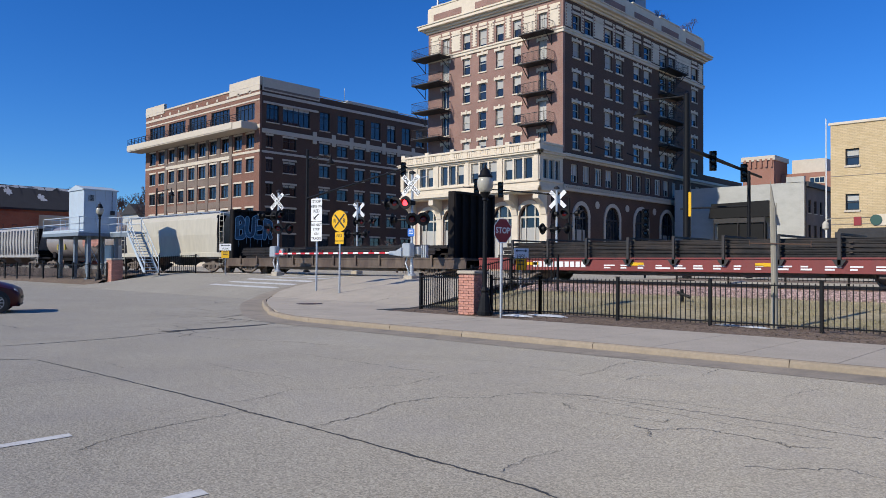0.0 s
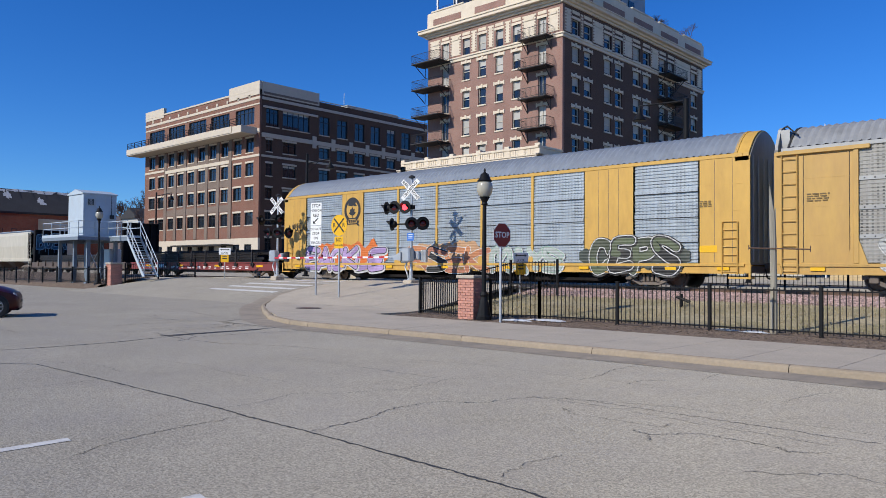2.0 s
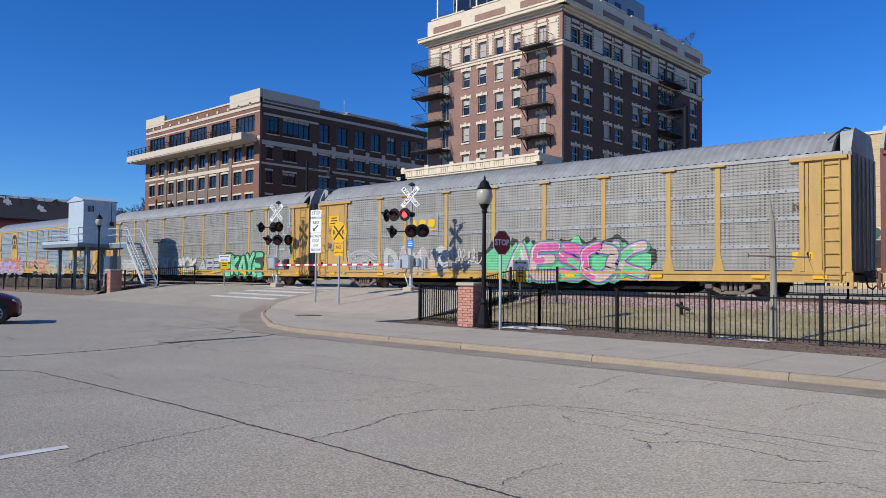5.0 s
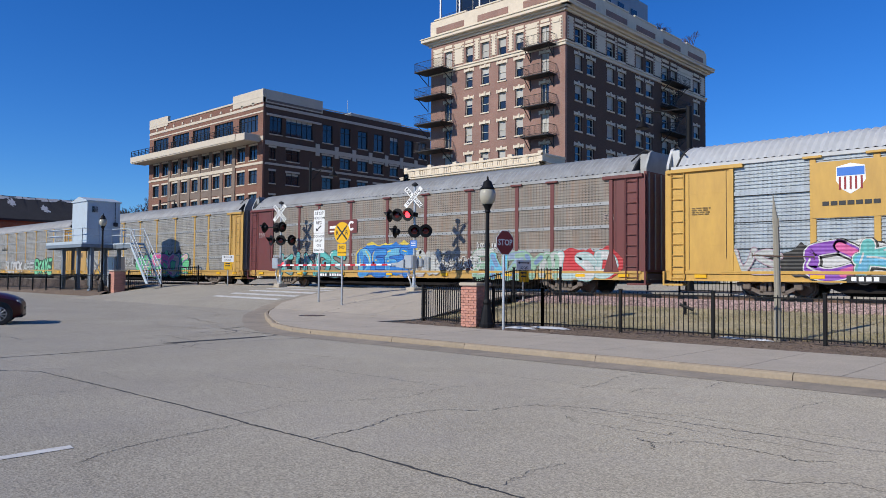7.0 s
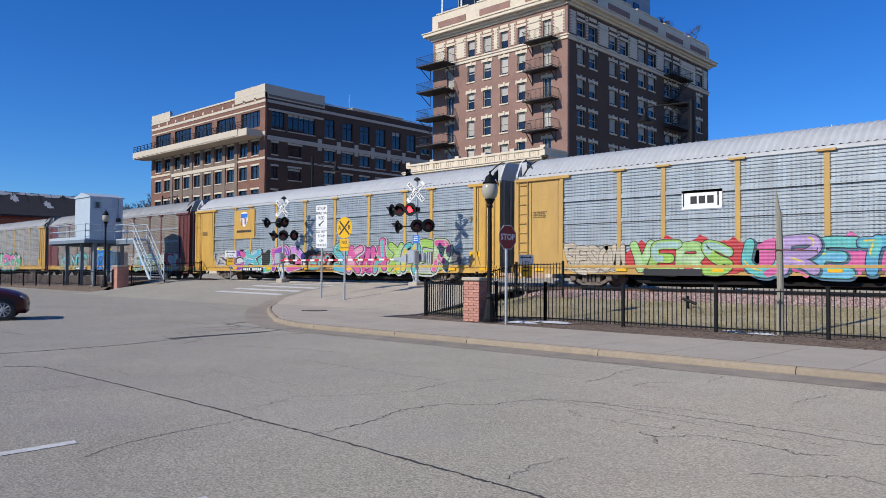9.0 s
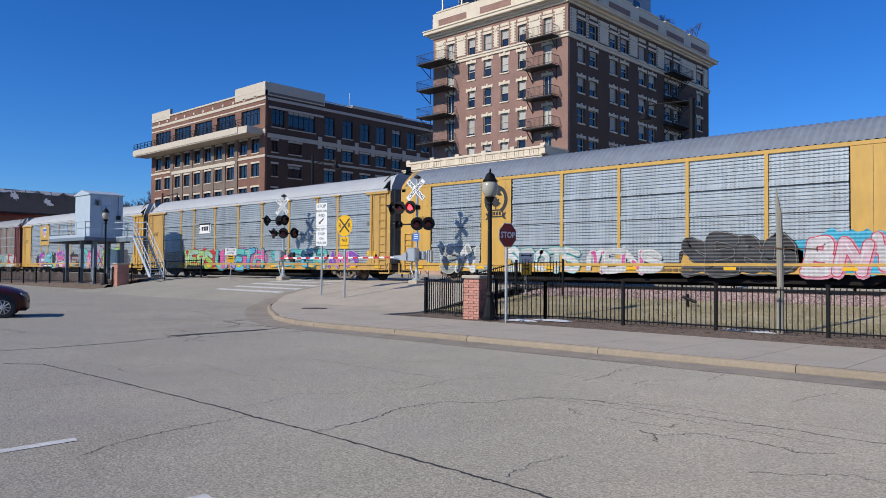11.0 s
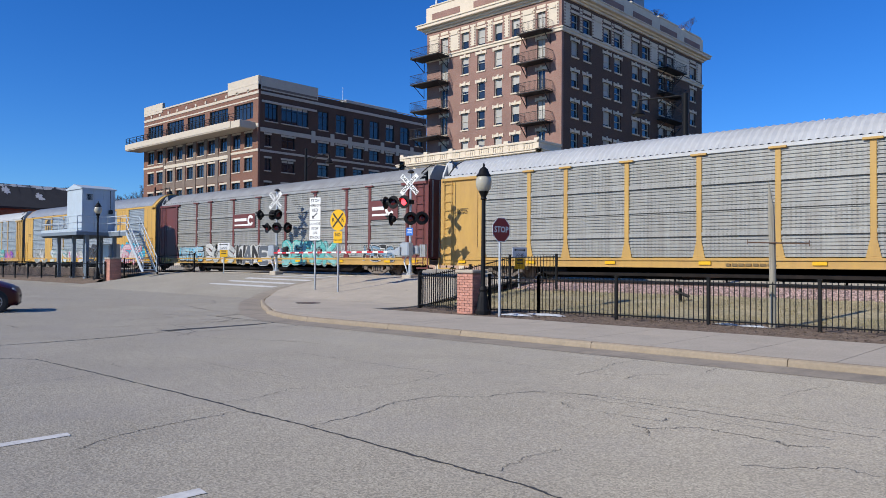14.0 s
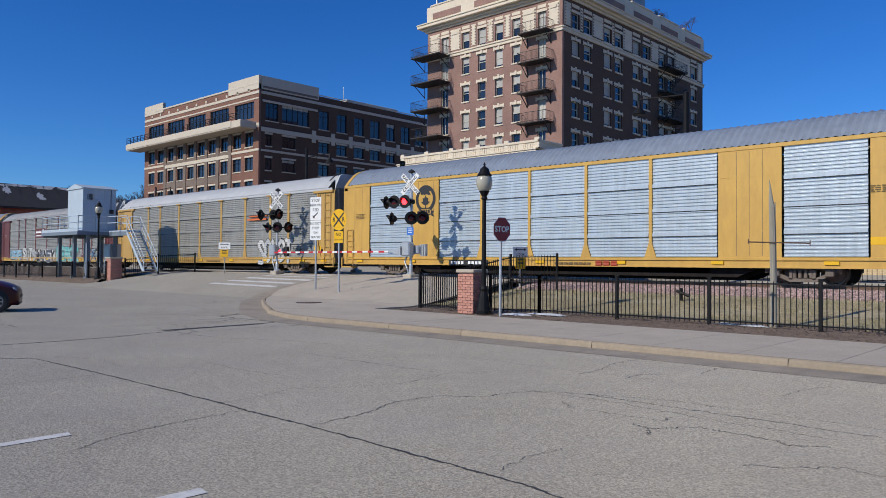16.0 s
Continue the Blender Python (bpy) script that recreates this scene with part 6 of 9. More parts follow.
piece(B, "SLOMOK", 10.3, 15.4, 0.72, 1.85, [PALE, WHITE], GREY, second=[WHITE], seed=14, rim=0.035)
piece(B, "APE", 15.8, 18.6, 0.8, 1.65, [PALE], (0.1, 0.1, 0.1), seed=13, rim=0.03, fat=0.25, wild=0.04)
tag_line(B, 24.1, 25.9, 0.95, 1.75, (0.55, 0.55, 0.53), 15, 0.03)
for pts in ([(24.05, 4.6), (24.15, 1.9)], [(24.45, 2.45), (24.45, 3.0), (24.65, 3.3), (24.85, 3.0), (24.85, 2.45), (24.45, 2.45)],
            [(26.3, 4.6), (26.3, 3.55), (26.05, 3.55), (26.05, 3.1), (25.65, 3.1), (25.65, 3.45), (25.15, 3.45), (25.15, 2.95), (25.5, 2.95), (25.5, 2.55), (25.15, 2.55), (25.15, 2.2), (25.85, 2.2), (25.85, 2.6), (26.3, 2.6), (26.3, 1.9)]):
    part("graffiti_line", stroke(MB(), pts, 0.1, -HW - 0.022), spray((0.56, 0.6, 0.6)), B)
text_bars(B, 8.9, 10.6, 2.95, 3.25, 2, SIGN_BLACK, 14)
piece(C, "MRS", 2.9, 5.4, 0.9, 1.95, [(0.42, 0.42, 0.4)], WHITE, seed=15, rim=0.03, fat=0.16)
piece(C, "DAYNS", 6.2, 10.6, 0.8, 2.05, [PALE, (0.55, 0.46, 0.46)], WHITE, seed=16, rim=0.03, fat=0.2)
tag_line(C, 10.8, 12.6, 1.2, 2.0, WHITE, 17, 0.05)
tag_line(C, 1.0, 2.2, 1.9, 2.6, SLATE, 18, 0.045)
haze(C, 12.5, 21.4, 0.85, 2.25, BLACK, 16, wild=0.3)
haze(C, 12.8, 21.2, 0.6, 2.1, GREEN, 17, 0.002, wild=0.35)
piece(C, "AESOK", 14.3, 20.9, 0.58, 2.15, [(0.62, 0.5, 0.42), (0.62, 0.5, 0.42), PINK], PURPLE, second=[GREEN, PINK], halo=(0.08, 0.36, 0.2), seed=19, fat=0.24, shine=WHITE)
part("emblem", MB().box(7.85, 9.95, -HW - 0.012, -HW - 0.004, 2.85, 3.62), PANEL_GREY, C)
for k, x in enumerate((8.25, 8.87, 9.5)):
    y = -HW - 0.03
    mb = MB()
    face_patch(mb, blob(x, 3.28, 0.25, 0.2, 5 + k, 24, 0.05), y)
    part("emblem_mark", mb, SIGN_YELLOW, C, "yellow rounded mark")
part("emblem_mark", MB().box(7.98, 9.8, -HW - 0.034, -HW - 0.024, 2.91, 2.98), SIGN_YELLOW, C)
part("notice", MB().box(1.5, 2.35, -HW - 0.02, -HW - 0.005, 3.45, 4.0), SIGN_YELLOW, C, "yellow notice plate")
for k in range(3):
    part("notice_bar", MB().box(1.6 + 0.05 * k, 2.25 - 0.04 * k, -HW - 0.026, -HW - 0.018, 3.54 + 0.15 * k, 3.6 + 0.15 * k), SIGN_BLACK, C)
piece(D, "KINGS", 3.9, 9.9, 0.62, 1.95, [TEAL, (0.1, 0.4, 0.42)], BLACK, second=[(0.3, 0.32, 0.32), TEAL], seed=18, fat=0.24, shine=WHITE)
haze(D, 10.9, 15.9, 0.75, 2.35, YEL, 20, wild=0.14)
haze(D, 11.0, 15.8, 0.7, 2.3, BLUE, 19, 0.002, wild=0.14)
piece(D, "DEFT", 11.3, 15.4, 0.65, 2.05, [SKY, BLUE], (0.01, 0.06, 0.3), second=[(0.05, 0.3, 0.7)], seed=19, fat=0.25, shine=YEL)
piece(D, "OW", 15.4, 17.2, 0.75, 1.95, [PALE], GREY, seed=22, rim=0.03)
tag_line(D, 16.9, 19.8, 0.95, 1.65, WHITE, 20, 0.04, 22)
tag_line(D, 19.6, 21.0, 1.85, 2.25, WHITE, 23, 0.04)
piece(D, "ENZYM", 19.5, 24.2, 0.6, 1.8, [PALE, SKY, (0.3, 0.4, 0.55), SAGE], SAGE, second=[SAGE, (0.2, 0.3, 0.5)], seed=20, fat=0.25, rim=0.04)
haze(D, 24.0, 27.2, 0.65, 1.85, RED, 21, wild=0.2)
piece(D, "LSD", 24.1, 26.9, 0.6, 1.75, [WHITE], (0.35, 0.6, 0.58), second=[(0.5, 0.66, 0.64)], seed=21, fat=0.27)
part("emblem", MB().box(8.5, 11.0, -HW - 0.03, -HW - 0.02, 3.0, 3.75), OXIDE, D)
mb = MB().box(8.65, 9.9, -HW - 0.04, -HW - 0.03, 3.3, 3.45).box(8.65, 10.4, -HW - 0.04, -HW - 0.03, 3.1, 3.18)
ring_patch(mb, 10.55, 3.4, 0.14, 0.27, -HW - 0.04, 20, 40, 320)
part("emblem_mark", mb, SIGN_WHITE, D)
haze(E, 4.2, 16.4, 0.62, 1.85, BLACK, 60, wild=0.3)
haze(E, 5.4, 8.2, 0.6, 1.9, WHITE, 66, 0.002, wild=0.2)
haze(E, 10.4, 13.5, 0.6, 1.95, WHITE, 67, 0.002, wild=0.2)
piece(E, "OKUPS", 5.6, 13.2, 0.6, 2.0, [PURPLE, TEAL, TEAL, PINK, (0.65, 0.3, 0.7)], WHITE, second=[PINK, SKY, LIME, PURPLE, PINK], halo=BLACK, seed=61, fat=0.28, rim=0.04, shine=WHITE, wild=0.12)
piece(E, "EM", 13.9, 15.7, 0.75, 1.5, [(0.3, 0.36, 0.36)], RED, second=[TEAL], seed=65, rim=0.04)
piece(E, "VS", 3.0, 4.6, 0.9, 1.7, [PALE], (0.5, 0.34, 0.4), seed=27, rim=0.03)
haze(E, 16.0, 25.8, 0.6, 1.95, (0.14, 0.14, 0.15), 22, wild=0.35)
haze(E, 16.6, 25.2, 0.55, 1.9, LIME, 24, 0.002, wild=0.35)
piece(E, "SKWAXMER", 16.3, 25.1, 0.58, 2.15, [TEAL, PINK, (0.5, 0.08, 0.3), PINK, LIME, TEAL, LIME, (0.5, 0.62, 0.4)], BLACK, second=[SKY, (0.8, 0.4, 0.55), PINK, TEAL, (0.5, 0.7, 0.3), YEL, PALE, PINK], halo=PALE, seed=23, fat=0.26, shine=CREAM, wild=0.13, lean=0.25)
# shield on a yellow sheet
part("side_sheet", MB().box(5.66, 8.05, -HW - 0.03, -HW + 0.02, 2.7, 4.55), YELLOW, E)
mb = MB()
sh_ = [(-0.42, 0.35), (0, 0.45), (0.42, 0.35), (0.44, -0.1), (0.25, -0.4), (0, -0.55), (-0.25, -0.4), (-0.44, -0.1)]
face_patch(mb, [(6.85 + a, 4.0 + b) for a, b in sh_], -HW - 0.036)
part("emblem", mb, SIGN_WHITE, E)
part("emblem_mark", MB().box(6.45, 7.25, -HW - 0.044, -HW - 0.036, 4.05, 4.32), SIGN_BLUE, E)
mb = MB()
for k in range(5):
    mb.box(6.5 + k * 0.16, 6.56 + k * 0.16, -HW - 0.044, -HW - 0.036, 3.6, 4.02)
part("emblem_mark", mb, SIGN_RED, E)
mb = MB()
for k in range(7):
    mb.box(6.0 + k * 0.25, 6.2 + k * 0.25, -HW - 0.044, -HW - 0.036, 3.1, 3.24)
part("emblem_mark", mb, SIGN_BLACK, E)
haze(F, 3.0, 6.0, 0.65, 1.7, CREAM, 24, wild=0.12)
piece(F, "RESOW", 3.15, 5.95, 0.68, 1.75, [CREAM], BLACK, seed=24, fat=0.28, rim=0.02)
haze(F, 6.0, 11.2, 0.62, 1.85, RED, 25, wild=0.3)
piece(F, "VERS", 6.2, 10.2, 0.62, 1.85, [(0.4, 0.66, 0.24), LIME], BLACK, second=[(0.5, 0.7, 0.4), (0.4, 0.6, 0.55)], seed=25, fat=0.28, rim=0.03, wild=0.05)
haze(F, 10.6, 16.8, 0.65, 1.85, PINK, 26, wild=0.25)
piece(F, "URETH", 10.8, 16.5, 0.62, 1.85, [TEAL, MAUVE, TEAL, (0.1, 0.4, 0.62)], BLACK, second=[PINK, LILAC, SKY, TEAL], halo=(0.03, 0.12, 0.2), seed=26, fat=0.28, rim=0.03, shine=YEL)
piece(F, "SUPER", 17.4, 22.8, 0.7, 1.75, [TEAL, SKY], (0.05, 0.3, 0.3), second=[PALE], seed=28)
piece(F, "ANS", 23.0, 25.6, 0.7, 1.6, [PURPLE, PINK], PALE, seed=29, rim=0.03)
part("emblem", MB().box(8.35, 9.9, -HW - 0.01, -HW + 0.0, 3.02, 3.72), SIGN_WHITE, F)
mb = MB()
for x in (8.7, 9.02, 9.34):
    mb.box(x, x + 0.24, -HW - 0.02, -HW - 0.01, 3.22, 3.5)
for x in (8.4, 9.72):
    mb.box(x, x + 0.05, -HW - 0.02, -HW - 0.01, 3.12, 3.62)
part("emblem_mark", mb, SIGN_BLACK, F)
part("number_board", MB().box(6.8, 9.15, -HW - 0.05, -HW - 0.03, 0.55, 0.8), SIGN_BLACK, F)
text_bars(F, 6.9, 9.05, 0.58, 0.78, 1, SIGN_WHITE, 41)
piece(G_, "GAL", 3.3, 6.6, 0.55, 1.75, [(0.45, 0.47, 0.45), WHITE], WHITE, second=[(0.3, 0.33, 0.3)], seed=30, rim=0.03, fat=0.26)
piece(G_, "SPOTS", 7.4, 11.2, 0.6, 1.6, [WHITE, PALE], TEAL, seed=33, rim=0.03)
piece(G_, "MENS", 11.6, 14.9, 0.58, 1.5, [WHITE], PALE, second=[PINK, PALE], seed=34, rim=0.03)
haze(G_, 15.6, 20.0, 0.55, 1.75, BLACK, 31, wild=0.2)
piece(G_, "SEBO", 15.8, 19.7, 0.58, 1.95, [(0.02, 0.02, 0.025)], (0.2, 0.2, 0.21), second=[(0.04, 0.045, 0.055)], halo=BLACK, seed=31, fat=0.27, rim=0.025)
haze(G_, 19.6, 26.6, 0.62, 2.0, (0.06, 0.46, 0.66), 32, wild=0.3)
piece(G_, "BNYEAK", 20.1, 25.8, 0.6, 1.85, [(0.7, 0.62, 0.64), (0.7, 0.54, 0.58)], (0.6, 0.03, 0.08), second=[(0.66, 0.64, 0.64), (0.7, 0.5, 0.56)], halo=(0.66, 0.3, 0.38), seed=32, fat=0.25, rim=0.03, shine=WHITE, lean=0.3)
haze(H_, 3.3, 6.8, 0.72, 1.7, (0.35, 0.52, 0.62), 33, wild=0.06)
piece(H_, "LTTE", 3.5, 6.6, 0.78, 1.65, [SKY], WHITE, halo=BLACK, second=[(0.4, 0.6, 0.7)], seed=35, rim=0.03, wild=0.04)
piece(H_, "SOTS", 7.1, 10.6, 0.65, 1.8, [WHITE, PALE], BLACK, seed=36, fat=0.28, rim=0.025)
haze(H_, 10.6, 15.7, 0.6, 1.7, WHITE, 35, wild=0.2)
piece(H_, "WANEY", 10.9, 15.4, 0.62, 1.75, [BLACK, SLATE], WHITE, seed=37, rim=0.03, fat=0.25)
piece(H_, "DEROK", 16.0, 21.0, 0.6, 1.95, [TEAL], BLACK, second=[(0.3, 0.6, 0.58)], halo=(0.3, 0.45, 0.45), seed=38, fat=0.29, rim=0.03, shine=WHITE)
tag_line(H_, 21.1, 22.6, 1.0, 1.7, WHITE, 39, 0.035)
piece(H_, "HERB", 23.4, 25.8, 0.8, 1.6, [BLACK], WHITE, second=[(0.2, 0.32, 0.42)], seed=40, fat=0.24, rim=0.03)
for x0, x1, z0, z1, xr, side in ((10.5, 13.0, 2.85, 3.75, 12.5, 1), (23.9, 26.0, 2.95, 3.95, 25.4, 1)):
    part("emblem", MB().box(x0, x1, -HW - 0.03, -HW - 0.02, z0, z1), OXIDE, H_)
    m = (z0 + z1) / 2
    mb = MB().box(x0 + 0.15, xr - 0.45, -HW - 0.04, -HW - 0.03, m, m + 0.18).box(x0 + 0.15, xr - 0.1, -HW - 0.04, -HW - 0.03, m - 0.3, m - 0.2)
    ring_patch(mb, xr, m + 0.03, 0.17, 0.34, -HW - 0.04, 20, 30, 330)
    part("emblem_mark", mb, SIGN_WHITE, H_)
piece(I_, "SOUOT", 20.7, 24.2, 0.6, 2.05, [WHITE], BLACK, second=[(0.6, 0.62, 0.64)], seed=41, fat=0.3, rim=0.025, wild=0.04)
tag_line(I_, 24.3, 25.3, 1.2, 1.6, BLACK, 42, 0.03)
mb = MB().box(19.5, 21.6, -HW - 0.09, -HW - 0.02, 3.28, 3.4).box(19.7, 21.7, -HW - 0.09, -HW - 0.02, 3.5, 3.58)
part("emblem", mb, spray((0.8, 0.2, 0.06)), I_)
mb = MB()
for x in (16.4, 16.75, 17.1):
    mb.box(x, x + 0.28, -HW - 0.044, -HW - 0.034, 0.62, 0.82)
part("emblem_mark", mb, spray((0.5, 0.06, 0.02)), J_)
for car_, a_ in ((J_, 8.35), (E, 6.7), (D, 7.5)):
    part("number_board", MB().box(a_, a_ + 2.4, -HW - 0.05, -HW - 0.03, 0.58, 0.82), SIGN_BLACK, car_)
    for k in range(10):
        if k != 4:
            part("stencil", MB().box(a_ + 0.14 + k * 0.215, a_ + 0.29 + k * 0.215, -HW - 0.058, -HW - 0.048, 0.63, 0.77), SIGN_WHITE, car_)


# ---- street furniture ----
def fence(path, label, post_every=2.54, h=1.1, base=None, end_posts=True, picket=0.125):
    """Black steel railings along a line of (x, y)."""
    base = base or (lambda x, y: bank(y))
    fx, fy = path[0]
    f = thing("fence", (fx, fy, base(fx, fy)), label, "fence", "black railings")
    for (xa, ya), (xb, yb) in zip(path, path[1:]):
        ln = math.hypot(xb - xa, yb - ya)
        n = max(1, round(ln / post_every))
        for k in range(n):
            p0 = (xa + (xb - xa) * k / n, ya + (yb - ya) * k / n)
            p1 = (xa + (xb - xa) * (k + 1) / n, ya + (yb - ya) * (k + 1) / n)
            z0, z1 = base(*p0), base(*p1)
            part("post", MB().box(p0[0] - 0.04, p0[0] + 0.04, p0[1] - 0.04, p0[1] + 0.04, z0 - 0.15, z0 + h + 0.05, 0.008).box(p0[0] - 0.05, p0[0] + 0.05, p0[1] - 0.05, p0[1] + 0.05, z0 + h + 0.05, z0 + h + 0.075), BLACK_METAL, f)
            for dz in (h - 0.06, 0.12):
                part("rail", MB().tube((*p0, z0 + dz), (*p1, z1 + dz), 0.024, n=4), BLACK_METAL, f)
            m = int(ln / n / picket)
            for j in range(1, m):
                t = j / m
                x, y, z = p0[0] + (p1[0] - p0[0]) * t, p0[1] + (p1[1] - p0[1]) * t, z0 + (z1 - z0) * t
                part("picket", MB().box(x - 0.0095, x + 0.0095, y - 0.0095, y + 0.0095, z + 0.06, z + h), BLACK_METAL, f)
    x, y = path[-1]
    z = base(x, y)
    if end_posts:
        part("post", MB().box(x - 0.04, x + 0.04, y - 0.04, y + 0.04, z - 0.15, z + h + 0.05, 0.008), BLACK_METAL, f)
    return f


FENCE_Y = 17.9
fence([(-12.75, FENCE_Y), (5.04, FENCE_Y)], "black steel picket railings along the pavement verge", 2.54)
fence([(-14.1, FENCE_Y - 0.6), (-12.75, FENCE_Y)], "short black steel railing beside the brick pier", 1.5, 1.1)
fence([(-17.3, 17.55), (-14.85, 16.9)], "black steel railing between the path and brick pier", 2.6, 1.12)
fence([(-17.3, 17.6), (-17.7, 20.6), (-17.9, 23.2), (-16.0, 23.6)], "black steel railing beside the path to the crossing", 2.9, 1.15, base=lambda x, y: max(bank(y), rise(y)) * 0.5 + rise(y) * 0.5)


def pier(x, y, z, w, h, label, group="brick gate piers"):
    p = thing("brick_pier", (x, y, z), label, "pier", group)
    part("core", MB().box(x - w / 2 + 0.02, x + w / 2 - 0.02, y - w / 2 + 0.02, y + w / 2 - 0.02, z - 0.15, z + h - 0.1), MORTAR, p)
    part("cap", MB().box(x - w / 2 - 0.05, x + w / 2 + 0.05, y - w / 2 - 0.05, y + w / 2 + 0.05, z + h - 0.1, z + h, 0.02), CONCRETE, p)
    rows = int((h - 0.1) / 0.078)
    bl, d = w / 3, 0.05
    shared = {}
    for r in range(rows):
        zz = z + r * 0.078 + 0.004
        for side in range(4):
            off = (bl / 2 if r % 2 else 0)
            for k in range(-1, 3):
                a0, a1 = -w / 2 + off + k * bl + 0.005, -w / 2 + off + (k + 1) * bl - 0.005
                a0, a1 = max(a0, -w / 2), min(a1, w / 2)
                if a1 - a0 < 0.03:
                    continue
                key = (side % 2, round(a1 - a0, 3))
                if key not in shared:
                    me = bpy.data.meshes.new("brick")
                    b = MB()
                    half = (a1 - a0) / 2
                    b.box(-half, half, -d / 2, d / 2, 0, 0.068, 0.004) if side % 2 == 0 else b.box(-d / 2, d / 2, -half, half, 0, 0.068, 0.004)
                    me.from_pydata(b.v, [], b.f)
                    me.materials.append(PIER_BRICK)
                    shared[key] = me
                ob = new("brick", shared[key])
                ob.parent = p
                c = (a0 + a1) / 2
                e = w / 2 - d / 2 + 0.004
                px, py = ((c, -e), (e, c), (c, e), (-e, c))[side]
                ob.location = (px, py, zz - z)
    return p


PIER_LIST = ((-14.44, 16.85, 0.11, 0.6, 1.3, "pinkish brick pier with a concrete cap beside the pavement"), (-48.85, 21.1, 0.36, 0.75, 1.45, "red brick pier with a concrete cap beside the crossing"))


def street_lamp(x, y, z, h, label):
    s = thing("street_lamp", (x, y, z), label, "street lamp", "ornamental street lamps")
    k = h / 4.4
    part("base", MB().lathe((x, y, z), [(0.23, 0), (0.23, 0.1), (0.2, 0.14), (0.14, 0.5), (0.1, 0.66), (0.12, 0.72), (0.085, 0.82)], 12), BLACK_METAL, s)
    part("pole", MB().lathe((x, y, z + 0.8), [(0.07, 0), (0.056, 2.55 * k), (0.1, 2.58 * k), (0.07, 2.64 * k), (0.12, 2.74 * k), (0.16, 2.8 * k)], 12), BLACK_METAL, s, smooth=True)
    g = z + 0.8 + 2.8 * k
    part("globe", MB().lathe((x, y, g), [(0.12, 0), (0.19, 0.06), (0.235, 0.2), (0.235, 0.34), (0.2, 0.42), (0.17, 0.46)], 18), LAMP_GLASS, s, "frosted cream glass globe", smooth=True)
    part("cap", MB().lathe((x, y, g + 0.44), [(0.21, 0), (0.22, 0.03), (0.16, 0.1), (0.12, 0.22), (0.05, 0.27), (0.025, 0.3), (0.035, 0.34), (0.0, 0.42)], 14), BLACK_METAL, s, smooth=True)


street_lamp(-13.86, 16.7, 0.12, 4.35, "black ornamental street lamp with a frosted globe")
street_lamp(-50.1, 20.6, 0.34, 5.6, "black ornamental street lamp beside the crossing pavement")


def sign_axes(nx, ny):
    nrm = Vector((nx, ny, 0)).normalized()
    return nrm, Vector((-nrm.y, nrm.x, 0))  # right as seen from the front


def panel(mb, poly, at, nrm, right, t=0.006, lift=0.0):
    at = Vector(at) + nrm * lift
    n = len(poly)
    up = Vector((0, 0, 1))
    vs = [at + right * a + up * b + nrm * t for a, b in poly] + [at + right * a + up * b for a, b in poly]
    return mb.add(vs, [tuple(range(n)), tuple(reversed(range(n, 2 * n)))] + [(k, n + k, n + (k + 1) % n, (k + 1) % n) for k in range(n)])


def rect(w, h, r=0.03):
    out = []
    for cx, cy, a in ((w / 2 - r, h / 2 - r, 0), (-w / 2 + r, h / 2 - r, 90), (-w / 2 + r, -h / 2 + r, 180), (w / 2 - r, -h / 2 + r, 270)):
        out += [(cx + r * math.cos(radians(a + k * 30)), cy + r * math.sin(radians(a + k * 30))) for k in range(4)]
    return out


def disc(r, n=32, turn=0.0):
    return [(r * math.cos(2 * math.pi * (k + turn) / n), r * math.sin(2 * math.pi * (k + turn) / n)) for k in range(n)]


def words(mb, body, size, at, nrm, right, bold=0.0, lift=0.008):
    vs, fs = lettering(body, size, bold)
    at = Vector(at) + nrm * lift
    return mb.add([at + right * a + Vector((0, 0, b)) for a, b, c in vs], fs)


# stop sign
sx, sy, sz = -12.97, 16.35, 0.12
stop = thing("stop_sign", (sx, sy, sz), "dark red octagonal stop sign on a steel post", "road sign")
part("post", MB().box(sx - 0.028, sx + 0.028, sy - 0.028, sy + 0.028, sz - 0.1, sz + 2.75), GALV, stop)
nrm, rgt = sign_axes(1.0, -0.1)
c = (sx + 0.04, sy, sz + 2.42)
part("plate", panel(MB(), disc(0.365, 8, 0.5), c, nrm, rgt), SIGN_WHITE, stop)
part("face", panel(MB(), disc(0.345, 8, 0.5), c, nrm, rgt, 0.003, 0.006), SIGN_RED, stop)
part("letters", words(MB(), "STOP", 0.235, c, nrm, rgt, 0.006, 0.012), SIGN_WHITE, stop)
